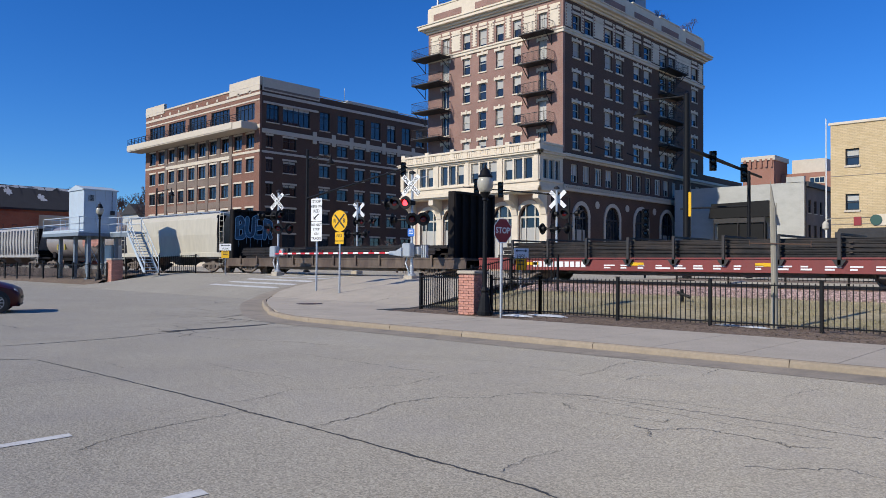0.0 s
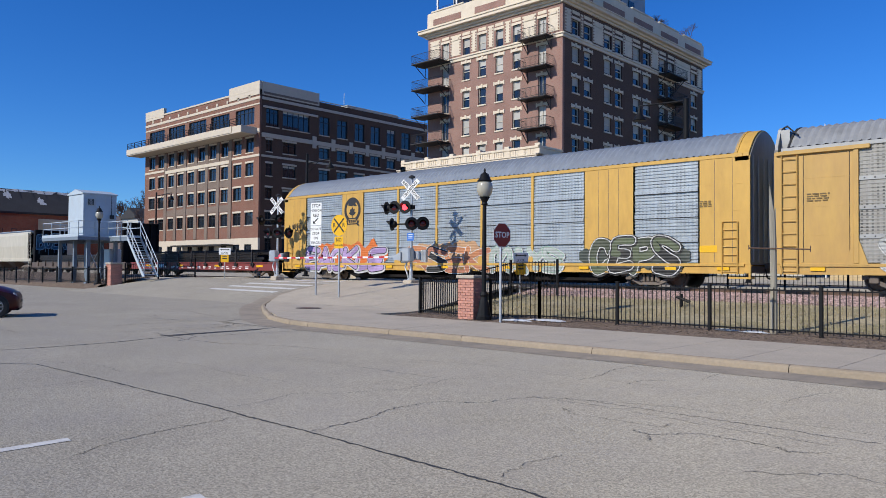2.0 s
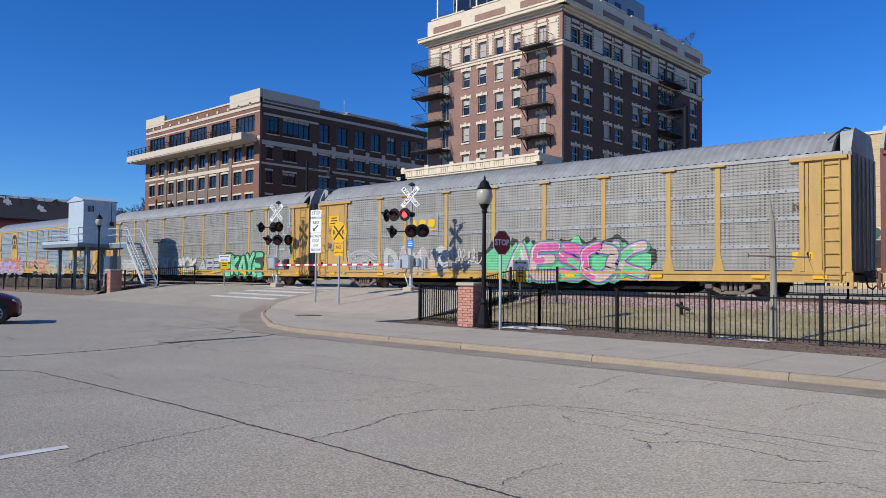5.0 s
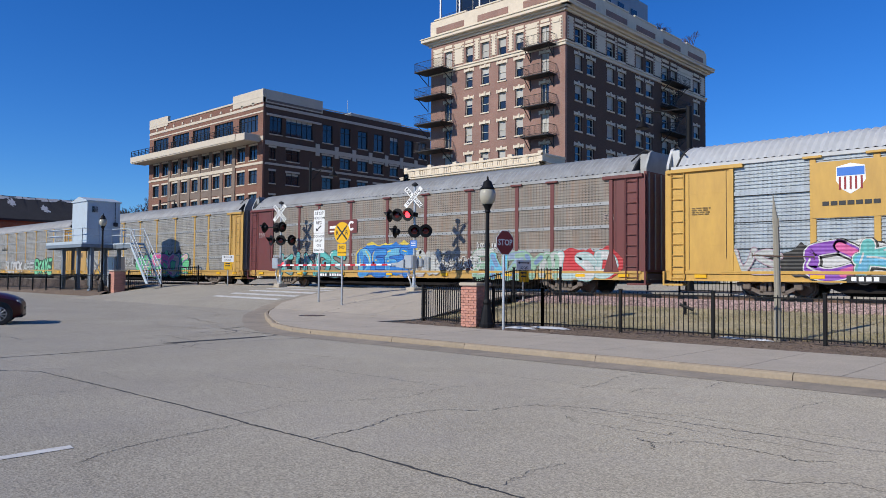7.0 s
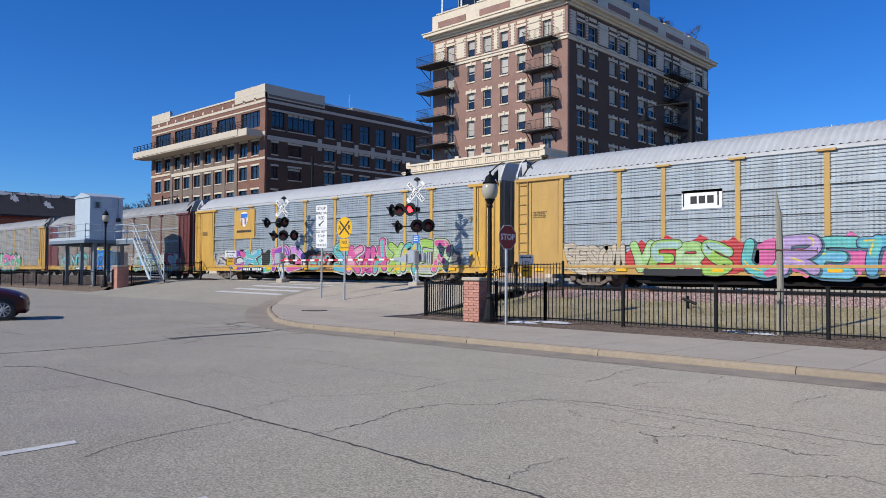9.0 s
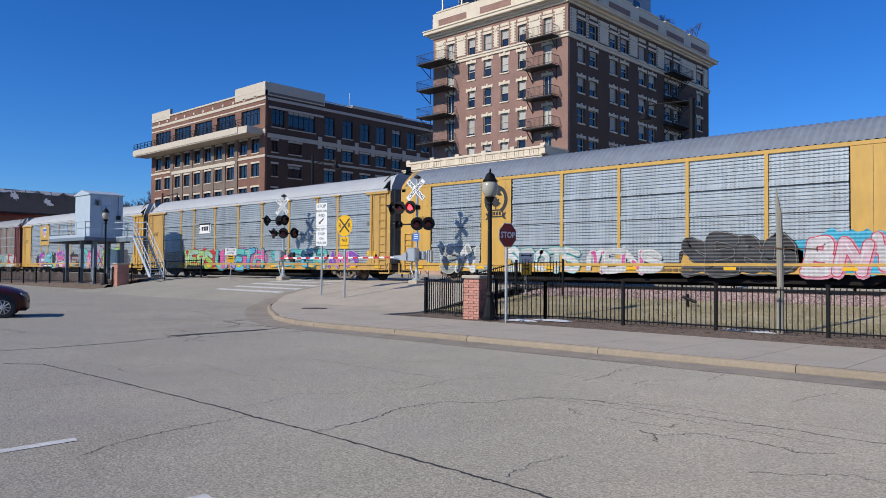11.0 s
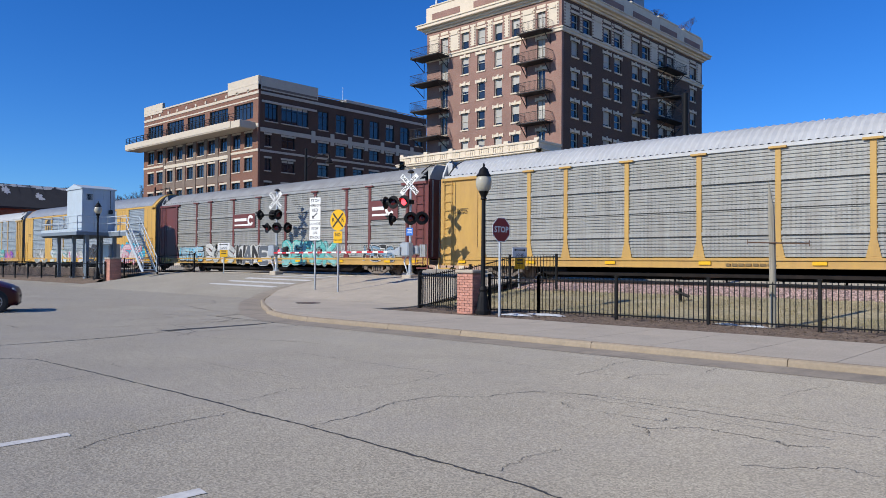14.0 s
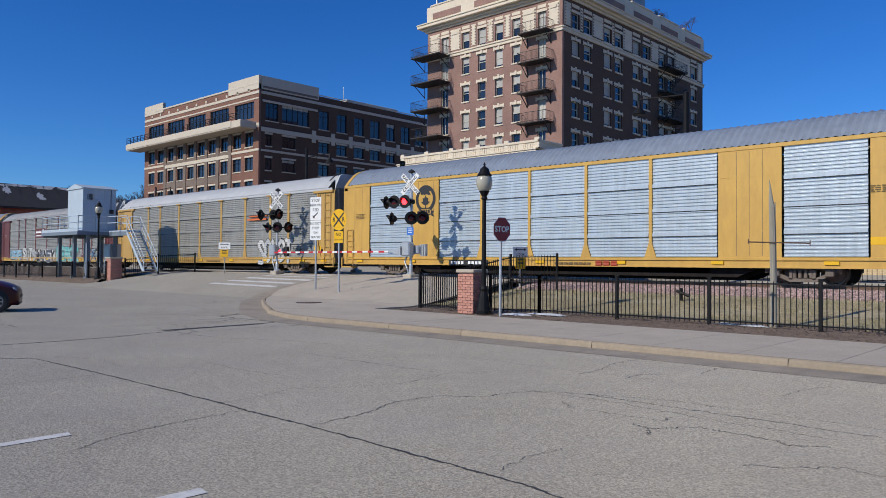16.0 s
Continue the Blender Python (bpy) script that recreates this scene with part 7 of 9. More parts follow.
# instruction signs by the stop line
gx, gy = -26.4, 20.25
gz = rise(gy) + 0.1
sg = thing("traffic_sign", (gx, gy, gz), "tall white stop-here-on-red sign on a steel post", "road sign")
part("post", MB().box(gx - 0.03, gx + 0.03, gy - 0.03, gy + 0.03, gz - 0.2, gz + 4.1), GALV, sg)
nrm, rgt = sign_axes(0.22, -0.97)
rx = rgt
for cz, h, rows, sizes in ((gz + 3.55, 1.0, ("STOP", "HERE ON", "RED"), (0.2, 0.15, 0.19)), (gz + 2.6, 0.86, ("DO NOT", "STOP", "ON", "TRACKS"), (0.15, 0.16, 0.15, 0.15))):
    at = Vector((gx, gy, cz)) + nrm * 0.035
    pl = part("plate", panel(MB(), rect(0.61, h), at, nrm, rgt), SIGN_WHITE, sg)
    mb = MB()
    n = len(rows)
    for k, (r, s) in enumerate(zip(rows, sizes)):
        z = h / 2 - 0.14 - k * (0.2 if n == 4 else 0.21)
        words(mb, r, s, at + Vector((0, 0, z)), nrm, rgt, 0.002, 0.01)
    if n == 3:
        o = at + Vector((0, 0, -0.3))
        panel(mb, [(-0.16, -0.12), (-0.02, -0.12), (-0.075, -0.07), (0.14, 0.1), (0.11, 0.14), (-0.11, -0.03), (-0.16, 0.02)], o, nrm, rgt, 0.003, 0.006)
    part("legend", mb, SIGN_BLACK, pl)
gx, gy = -24.5, 20.0
gz = rise(gy) + 0.1
sg = thing("warning_sign", (gx, gy, gz), "round yellow railroad crossing warning sign on a steel post", "road sign")
part("post", MB().box(gx - 0.03, gx + 0.03, gy - 0.03, gy + 0.03, gz - 0.2, gz + 3.4), GALV, sg)
nrm, rgt = sign_axes(0.12, -0.99)
at = Vector((gx, gy, gz + 3.02)) + nrm * 0.035
pl = part("plate", panel(MB(), disc(0.45, 32), at, nrm, rgt), SIGN_YELLOW, sg)
mb = MB()
for s in (1, -1):
    panel(mb, [(-0.31, -s * 0.26), (-0.26, -s * 0.31), (0.31, s * 0.26), (0.26, s * 0.31)], at, nrm, rgt, 0.003, 0.006 + 0.001 * s)
for s in (-1, 1):
    words(mb, "R", 0.26, at + rgt * (0.27 * s), nrm, rgt, 0.004, 0.011)
part("legend", mb, SIGN_BLACK, pl)
at = Vector((gx, gy, gz + 2.3)) + nrm * 0.035
pl = part("plate", panel(MB(), rect(0.5, 0.5), at, nrm, rgt), SIGN_YELLOW, sg)
mb = MB()
words(mb, "NO", 0.2, at + Vector((0, 0, 0.1)), nrm, rgt, 0.003, 0.01)
words(mb, "TRAIN HORN", 0.085, at + Vector((0, 0, -0.12)), nrm, rgt, 0.001, 0.01)
part("legend", mb, SIGN_BLACK, pl)


def look_sign(x, y, z, h, nx, ny, label):
    s = thing("look_sign", (x, y, z), label, "road sign", "look both ways signs")
    part("post", MB().box(x - 0.025, x + 0.025, y - 0.025, y + 0.025, z - 0.2, z + h), GALV, s)
    nrm, rgt = sign_axes(nx, ny)
    at = Vector((x, y, z + h - 0.2)) + nrm * 0.03
    pl = part("plate", panel(MB(), rect(0.75, 0.42), at, nrm, rgt), SIGN_WHITE, s)
    mb = words(MB(), "LOOK", 0.15, at + Vector((0, 0, -0.1)), nrm, rgt, 0.002, 0.01)
    panel(mb, [(-0.3, 0.1), (-0.2, 0.16), (-0.2, 0.12), (0.2, 0.12), (0.2, 0.16), (0.3, 0.1), (0.2, 0.04), (0.2, 0.08), (-0.2, 0.08), (-0.2, 0.04)], at, nrm, rgt, 0.003, 0.006)
    part("legend", mb, SIGN_BLACK, pl)
    pl = part("plate", panel(MB(), rect(0.5, 0.45), at + Vector((0, 0, -0.45)), nrm, rgt), SIGN_YELLOW, s)
    mb = MB()
    for k in range(2):
        panel(mb, [(-0.15, 0.03), (-0.15, 0.09), (0.15, 0.09), (0.15, 0.03)], at + Vector((0, 0, -0.5 + k * 0.14)), nrm, rgt, 0.003, 0.006)
    part("legend", mb, SIGN_BLACK, pl)


look_sign(-41.2, 24.6, 0.85, 1.9, 0.6, -0.8, "white look sign with arrows over a yellow plate")
look_sign(-18.2, 24.2, 0.75, 1.5, 0.97, -0.25, "white look sign beside the path over the tracks")


def flasher(parent, x, y, z, nx, ny, lit=False):
    """One red lamp with its black disc and hood."""
    nrm, rgt = sign_axes(nx, ny)
    f = part("flasher", MB().lathe(Vector((x, y, z)) + nrm * 0.1, [(0.295, 0), (0.305, 0.015), (0.295, 0.03)], 24, nrm), BLACK_METAL, parent, "black round lamp backing with hood")
    part("housing", MB().lathe(Vector((x, y, z)) - nrm * 0.12, [(0.08, 0), (0.15, 0.06), (0.17, 0.22)], 14, nrm), BLACK_METAL, f)
    part("lens", MB().lathe(Vector((x, y, z)) + nrm * 0.13, [(0.15, 0), (0.13, 0.02), (0.07, 0.035), (0.0, 0.04)], 18, nrm), RED_LIT if lit else RED_LENS, f, smooth=True)
    hood, o, rings = MB(), Vector((x, y, z)) + nrm * 0.12, []
    for k in range(11):
        t = radians(-10 + 20 * k)
        out = rgt * math.cos(t) + Vector((0, 0, 1)) * math.sin(t)
        ln = nrm * (0.1 + 0.2 * max(0.0, math.sin(t)))
        rings += [o + out * 0.165, o + out * 0.165 + ln, o + out * 0.173 + ln, o + out * 0.173]
    hood.add(rings, [(4 * k + j, 4 * k + (j + 1) % 4, 4 * k + 4 + (j + 1) % 4, 4 * k + 4 + j) for k in range(10) for j in range(4)] + [(0, 1, 2, 3), (43, 42, 41, 40)])
    part("hood", hood, BLACK_METAL, f)


def crossbuck(parent, at, nx, ny, lettered=True):
    nrm, rgt = sign_axes(nx, ny)
    cb = None
    for s in (1, -1):
        d = (rgt * 0.7071 + Vector((0, 0, 0.7071 * s)))
        u = Vector((0, 0, 1)) * 0.7071 - rgt * 0.7071 * s
        o = Vector(at) + nrm * (0.05 + 0.008 * s)
        mb = MB()
        vs = [o + d * a + u * b + nrm * t for t in (0.006, 0) for a, b in ((-0.61, -0.11), (0.61, -0.11), (0.61, 0.11), (-0.61, 0.11))]
        mb.add(vs, [(0, 1, 2, 3), (7, 6, 5, 4), (0, 4, 5, 1), (1, 5, 6, 2), (2, 6, 7, 3), (3, 7, 4, 0)])
        pl = part("crossbuck", mb, SIGN_WHITE, parent, "white crossbuck blade")
        mb = MB()
        if s == 1:
            vs, fs = lettering("CROSSING", 0.2, 0.003)
            mb.add([o + d * a + u * b + nrm * 0.012 for a, b, c_ in vs], fs)
        else:
            for body, off in (("RAIL", -0.36), ("ROAD", 0.36)):
                vs, fs = lettering(body, 0.2, 0.003)
                mb.add([o + d * (a + off) + u * b + nrm * 0.012 for a, b, c_ in vs], fs)
        part("legend", mb, SIGN_BLACK, pl)


SIX = ((0, -1.0, -80), (0, -0.55, 178), (0, -0.12, 80), (1, -0.45, -25), (1, 0.1, 20), (1, 0.6, 80))


def crossing_signal(x, y, z, h, front, label, gate=None, lit=-1, blue=False, lamps=SIX):
    """Mast with crossbuck, two crossarms of flashers (arm, offset, turn) facing several ways and, where it has one, a lowered gate."""
    s = thing("crossing_signal", (x, y, z), label, "crossing signal", "level crossing signals")
    part("foundation", MB().box(x - 0.28, x + 0.28, y - 0.28, y + 0.28, z - 0.3, z + 0.22, 0.03), CONCRETE, s)
    part("mast", MB().tube((x, y, z + 0.2), (x, y, z + h), 0.065, 0.06, 12).lathe((x, y, z + 0.2), [(0.2, 0), (0.2, 0.06), (0.1, 0.12), (0.09, 0.45), (0.07, 0.5)], 12).lathe((x, y, z + h), [(0.075, 0), (0.05, 0.05), (0.0, 0.07)], 10), GALV, s)
    nx, ny = front
    nrm, rgt = sign_axes(nx, ny)
    crossbuck(s, Vector((x, y, z + h - 0.48)) + nrm * 0.08, nx, ny)
    levels = (z + h - 1.28, z + h - 2.05)
    for level, zz in enumerate(levels):
        a, own = Vector((x, y, zz)), [o for lv, o, _ in lamps if lv == level]
        part("crossarm", MB().tube(a + rgt * (min(own) - 0.05), a + rgt * (max(own) + 0.05), 0.035, n=8).box(x - 0.12, x + 0.12, y - 0.12, y + 0.12, zz - 0.1, zz + 0.1, 0.02), BLACK_METAL, s)
    for k, (level, off, face) in enumerate(lamps):
        way = nrm * math.cos(radians(face)) + rgt * math.sin(radians(face))
        p = Vector((x, y, levels[level])) + rgt * off + way * 0.12
        flasher(s, p.x, p.y, p.z, way.x, way.y, lit=(k == lit))
    part("bell", MB().lathe((x, y, z + h + 0.05), [(0.03, 0), (0.15, 0.02), (0.16, 0.08), (0.08, 0.14), (0.02, 0.17)], 14), DARK_STEEL, s)
    # bell arm
    part("bell_arm", MB().tube((x, y, z + h - 0.15), Vector((x, y, z + h - 0.1)) + rgt * 0.8, 0.018, n=6), GALV, s)
    if blue:
        part("notice", panel(MB(), rect(0.36, 0.36), Vector((x, y, z + 2.2)) + nrm * 0.08, nrm, rgt), SIGN_BLUE, s, "small blue emergency notice")
        mb = MB()
        for k in range(3):
            panel(mb, [(-0.11, 0.02), (-0.11, 0.05), (0.11, 0.05), (0.11, 0.02)], Vector((x, y, z + 2.11 + 0.08 * k)) + nrm * 0.08, nrm, rgt, 0.003, 0.007)
        part("notice_bar", mb, SIGN_WHITE, s)
    gm = part("gate_machine", MB().box(x - 0.28, x + 0.28, y - 0.42, y - 0.06, z + 1.05, z + 1.7, 0.05).box(x - 0.2, x + 0.5, y - 0.05, y + 0.35, z + 1.15, z + 1.55, 0.04), GALV, s, "grey gate motor box")
    mb = MB()
    for k in range(3):
        mb.box(x + 0.5 + k * 0.12, x + 0.58 + k * 0.12, y + 0.1, y + 0.25, z + 1.05, z + 1.6)
    part("counterweight", mb, GALV if gate else DARK_STEEL, gm)
    mb = MB()
    pts = [(x - 0.15, y - 0.1, z + 1.1), (x - 0.25, y - 0.15, z + 0.8), (x - 0.1, y - 0.15, z + 0.5), (x - 0.05, y - 0.1, z + 0.25)]
    for p, q in zip(pts, pts[1:]):
        mb.tube(p, q, 0.035, n=8)
    part("conduit", mb, GALV, gm)
    if gate:
        gx_, gz_ = gate
        mb = MB().prism([(x - 0.2, z + 1.5), (x - 0.2, z + 1.1), (x - 1.0, z + 1.18), (x - 1.0, z + 1.34), (x - 0.55, z + 1.36)], "y", y - 0.5, y - 0.43)
        part("gate_arm_bracket", mb, GALV, gm)
        n = 24
        z0 = z + 1.26
        arm = part("gate_arm", MB().box(gx_, x - 0.9, y - 0.49, y - 0.45, z0 - 0.042, z0 + 0.042, 0.01), SIGN_WHITE, gm, "white and red striped gate arm")
        w = (x - 0.9 - gx_) / n
        for k in range(0, n, 2):
            part("stripe", MB().prism([(gx_ + w * k, z0 - 0.044), (gx_ + w * (k + 1), z0 - 0.044), (gx_ + w * (k + 1), z0 + 0.044), (gx_ + w * k, z0 + 0.044)], "y", y - 0.497, y - 0.443), GATE_RED, arm)
        for t in (0.05, 0.45, 0.85):
            xx = gx_ + (x - 0.9 - gx_) * t
            part("arm_lamp", MB().lathe((xx, y - 0.47, z0 + 0.042), [(0.05, 0), (0.055, 0.08), (0.03, 0.12)], 10), RED_LIT if t < 0.1 else RED_LENS, arm)
    return s


crossing_signal(-24.45, 24.2, 0.84, 4.85, (0.25, -0.97), "galvanised crossing signal with crossbuck and lowered striped gate", gate=(-34.6, 0), lit=1, blue=True,
                lamps=((0, -0.80, 0), (0, -0.22, 0), (0, -1.12, -85), (1, -0.8, -80), (1, 0.02, 28), (1, 0.58, 34)))
crossing_signal(-36.2, 25.0, 0.86, 4.75, (0.25, -0.97), "galvanised crossing signal with crossbuck beside the far lane")
crossing_signal(-37.9, 32.4, 0.88, 4.75, (-0.2, 0.98), "galvanised crossing signal with crossbuck beyond the tracks")
crossing_signal(-22.6, 33.2, 0.88, 4.7, (-0.2, 0.98), "galvanised crossing signal beyond the tracks with crossbuck")

# weathered broken pole with an iron bar by the railings
px, py = -6.3, 18.35
pz = bank(py)
pole = thing("broken_pole", (px, py, pz), "split grey timber pole standing by the railings", "pole")
mb = MB()
rings = [(0, 0.085, 0, 0), (1.2, 0.08, 0.005, 0.0), (2.3, 0.078, -0.01, 0), (2.95, 0.075, -0.03, 0.01), (3.15, 0.05, -0.06, 0.02), (3.35, 0.03, -0.075, 0.03), (3.62, 0.004, -0.1, 0.035)]
vs, fs = [], []
n = 10
for z, r, ox, oy in rings:
    for k in range(n):
        t = 2 * math.pi * k / n
        rr = r * (1 + 0.12 * noise.noise((k * 1.3, z * 0.7, 5)))
        vs.append((px + ox + rr * math.cos(t), py + oy + rr * math.sin(t), pz - 0.1 + z))
for i in range(len(rings) - 1):
    for k in range(n):
        fs.append((i * n + k, i * n + (k + 1) % n, i * n + n + (k + 1) % n, i * n + n + k))
part("shaft", mb.add(vs, fs), WOOD_GREY, pole)
part("splinter", MB().tube((px + 0.03, py, pz + 2.7), (px + 0.045, py + 0.02, pz + 2.98), 0.03, 0.006, 6), WOOD_GREY, pole)
mb = MB().tube((px - 0.55, py - 0.09, pz + 2.03), (px + 0.85, py - 0.09, pz + 1.98), 0.016, n=6)
mb.tube((px - 0.55, py - 0.09, pz + 1.98), (px - 0.55, py - 0.09, pz + 2.1), 0.012, n=5).tube((px + 0.85, py - 0.09, pz + 1.92), (px + 0.85, py - 0.09, pz + 2.06), 0.012, n=5)
part("iron_bar", mb, RAIL, pole)

# railings on the far side of the track
fence([(-16.5, 34.6), (34.5, 34.6)], "black steel railings beyond the track", base=lambda x, y: rise(y), picket=0.17)

# utility hut on its steel platform
DX0, DX1, DY0, DY1, DZ = -64.4, -57.2, 22.0, 25.4, 3.85
plat = thing("hut_platform", (DX1, DY0, 0.6), "pale blue steel platform on posts with stairs and railings", "platform")
part("deck", MB().box(DX0, DX1, DY0, DY1, DZ - 0.1, DZ, 0.01), PALE_PAINT, plat)
part("deck", MB().box(DX1 + 0.01, DX1 + 3.0, 24.3, DY1, DZ - 0.1, DZ, 0.01), PALE_PAINT, plat)
mb = MB().box(DX0, DX1, DY0 - 0.02, DY0 + 0.1, DZ - 0.34, DZ - 0.1).box(DX1 - 0.1, DX1 + 0.02, DY0 + 0.1, DY1, DZ - 0.34, DZ - 0.1).box(DX0, DX1, DY1 - 0.1, DY1, DZ - 0.45, DZ - 0.1).box(DX0, DX0 + 0.1, DY0 + 0.1, DY1 - 0.1, DZ - 0.45, DZ - 0.1)
mb.box(DX1 + 0.03, DX1 + 3.0, 24.3, 24.4, DZ - 0.4, DZ - 0.1)
part("edge_beam", mb, BLUE_STEEL, plat)
for x in (-63.2, -60.2, -57.7):
    for y in (22.95, 25.0):
        z = 0.3
        part("post", MB().box(x - 0.12, x + 0.12, y - 0.12, y + 0.12, z - 0.6, DZ - 0.34).box(x - 0.2, x + 0.2, y - 0.2, y + 0.2, z - 0.6, z + 0.06), BLUE_STEEL, plat)
mb = MB()
for a, b in (((-63.2, 25.0), (-60.2, 25.0)), ((-60.2, 25.0), (-57.7, 25.0))):
    mb.tube((*a, 0.8), (*b, 3.3), 0.03).tube((*a, 3.3), (*b, 0.8), 0.03)
part("brace", mb, GALV, plat)


def handrail(parent, pts, h=1.07, mids=(0.55,), every=1.6):
    for (p, q) in zip(pts, pts[1:]):
        p, q = Vector(p), Vector(q)
        mb = MB()
        for dz in (h, *(h * m for m in mids)):
            mb.tube(p + Vector((0, 0, dz)), q + Vector((0, 0, dz)), 0.03, n=6)
        n = max(1, round((q - p).length / every))
        for k in range(n + 1):
            o = p + (q - p) * (k / n)
            mb.tube(o, o + Vector((0, 0, h)), 0.03, n=6)
        part("handrail", mb, PALE_PAINT, parent)


handrail(plat, [(DX0 + 0.05, DY1 - 0.05, DZ), (DX0 + 0.05, DY0 + 0.05, DZ), (DX1 - 0.05, DY0 + 0.05, DZ), (DX1 - 0.05, 24.25, DZ), (DX1 + 2.95, 24.35, DZ)])
handrail(plat, [(DX1 - 2.0, DY1 - 0.05, DZ), (DX1 + 2.95, DY1 - 0.05, DZ)])
mb = MB().box(DX0 + 0.02, DX0 + 0.04, DY0, DY1, DZ, DZ + 0.12).box(DX0, DX1, DY0 + 0.0, DY0 + 0.02, DZ, DZ + 0.12)
part("toe_board", mb, PALE_PAINT, plat)
SX0, SX1, sy0, sy1 = DX1 + 3.0, -51.5, 24.3, 25.35
st = part("stair_string", MB().prism([(SX0, DZ - 0.3), (SX0, DZ), (SX1 + 0.2, 0.85), (SX1 - 0.15, 0.85)], "y", sy0, sy0 + 0.05).prism([(SX0, DZ - 0.3), (SX0, DZ), (SX1 + 0.2, 0.85), (SX1 - 0.15, 0.85)], "y", sy1 - 0.05, sy1), PALE_PAINT, plat)
for k in range(15):
    t = (k + 0.7) / 15.5
    x, z = SX0 + (SX1 - SX0) * t, DZ + (0.85 - DZ) * t
    part("tread", MB().box(x - 0.14, x + 0.14, sy0 + 0.05, sy1 - 0.05, z - 0.03, z + 0.01), PALE_PAINT, plat)
handrail(plat, [(SX0, sy0 + 0.02, DZ), (SX1 + 0.1, sy0 + 0.02, 0.9)], 1.0, (0.5,), 1.3)
handrail(plat, [(SX0, sy1 - 0.02, DZ), (SX1 + 0.1, sy1 - 0.02, 0.9)], 1.0, (0.5,), 1.3)
hut = thing("utility_hut", (-59.4, 23.85, DZ), "pale blue metal equipment hut with a door and louvre", "hut")
hx0, hx1, hy0, hy1, hz = -60.85, -58.0, 22.65, 25.15, DZ + 3.2
part("body", MB().box(hx0, hx1, hy0, hy1, DZ, hz, 0.02), PALE_PAINT, hut)
mid = (hx0 + hx1) / 2
part("roof", MB().prism([(hx0 - 0.08, hz - 0.03), (hx1 + 0.08, hz - 0.03), (hx1 + 0.08, hz + 0.05), (mid, hz + 0.38), (hx0 - 0.08, hz + 0.05)], "y", hy0 - 0.08, hy1 + 0.08), PALE_PAINT, hut)
part("door", MB().box(hx1, hx1 + 0.05, hy0 + 0.95, hy0 + 1.85, DZ + 0.1, DZ + 2.4, 0.01), PALE_PAINT, hut)
for k in range(4):
    part("seam", MB().box(hx1, hx1 + 0.02, hy0 + 0.1 + k * 0.75, hy0 + 0.13 + k * 0.75, DZ, hz), GALV, hut)
lv = part("louvre", MB().box(hx1, hx1 + 0.06, hy0 + 0.28, hy0 + 0.78, DZ + 2.3, DZ + 2.85, 0.01), GALV, hut)
for k in range(5):
    part("slat", MB().box(hx1 + 0.06, hx1 + 0.08, hy0 + 0.32 + k * 0.09, hy0 + 0.37 + k * 0.09, DZ + 2.35, DZ + 2.8), DARK_STEEL, lv)
part("meter", MB().box(hx1, hx1 + 0.22, hy0 + 1.98, hy0 + 2.25, DZ + 1.35, DZ + 1.65, 0.02).tube((hx1 + 0.05, hy0 + 2.1, DZ + 1.6), (hx1 + 0.05, hy0 + 2.1, hz), 0.02), DARK_STEEL, hut)

# shrunk in proportion about the eye: nearer, still fitted to the camera's view
for o in (plat, hut):
    o.scale = (0.9, 0.9, 0.9)
    o.location = Vector(EYE) + (Vector(o.location) - Vector(EYE)) * 0.9
cab = thing("equipment_cabinet", (-52.6, 22.6, 0.2), "pale grey steel equipment cabinet under the platform", "cabinet")
part("body", MB().box(-53.1, -52.1, 22.2, 23.0, 0.0, 2.75, 0.03), GALV, cab)
part("door", MB().box(-53.0, -52.2, 22.17, 22.2, 0.5, 2.65, 0.01), GALV, cab)
part("handle", MB().box(-52.34, -52.28, 22.14, 22.17, 1.5, 1.75), DARK_STEEL, cab)

west_base = lambda x, y: rise(y) + 0.08
fence([(-49.0, 20.65), (-72.0, 19.9), (-100.0, 19.3)], "black steel railings along the western pavement", 2.6, 1.05, base=west_base, picket=0.16)
fence([(-48.1, 21.5), (-47.0, 23.2), (-45.9, 25.2)], "black steel railing at the foot of the stairs", 2.2, 1.15, base=west_base)
slab("west_pavement", [(-52.6, 12.0), (-52.7, 18.4), (-51.5, 19.6), (-49.0, 20.35), (-47.4, 22.2), (-46.2, 24.4), (-48.2, 24.6), (-49.5, 20.75), (-110, 20.0), (-110, 8)], 0.1, None).parent = pav

# traffic poles beyond the tracks
def traffic_head(parent, at, nx, ny, red=False):
    nrm, rgt = sign_axes(nx, ny)
    o = Vector(at)
    mb = MB()
    up = Vector((0, 0, 1))
    vs = [o + rgt * a + nrm * b + up * c_ for c_ in (-0.55, 0.55) for a, b in ((-0.18, -0.1), (0.18, -0.1), (0.18, 0.1), (-0.18, 0.1))]
    mb.add(vs, [(3, 2, 1, 0), (4, 5, 6, 7), (0, 1, 5, 4), (1, 2, 6, 5), (2, 3, 7, 6), (3, 0, 4, 7)])
    hd = part("signal_head", mb, BLACK_METAL, parent)
    for k, z in enumerate((0.36, 0.0, -0.36)):
        part("lens", MB().lathe(o + up * z + nrm * 0.1, [(0.14, 0), (0.1, 0.03), (0.0, 0.04)], 14, nrm), RED_LIT if (red and k == 0) else GREEN_LENS, hd)
        part("visor", MB().lathe(o + up * (z + 0.02) + nrm * 0.1, [(0.16, 0), (0.16, 0.2), (0.15, 0.2), (0.15, 0.01)], 12, nrm), BLACK_METAL, hd)
    return hd


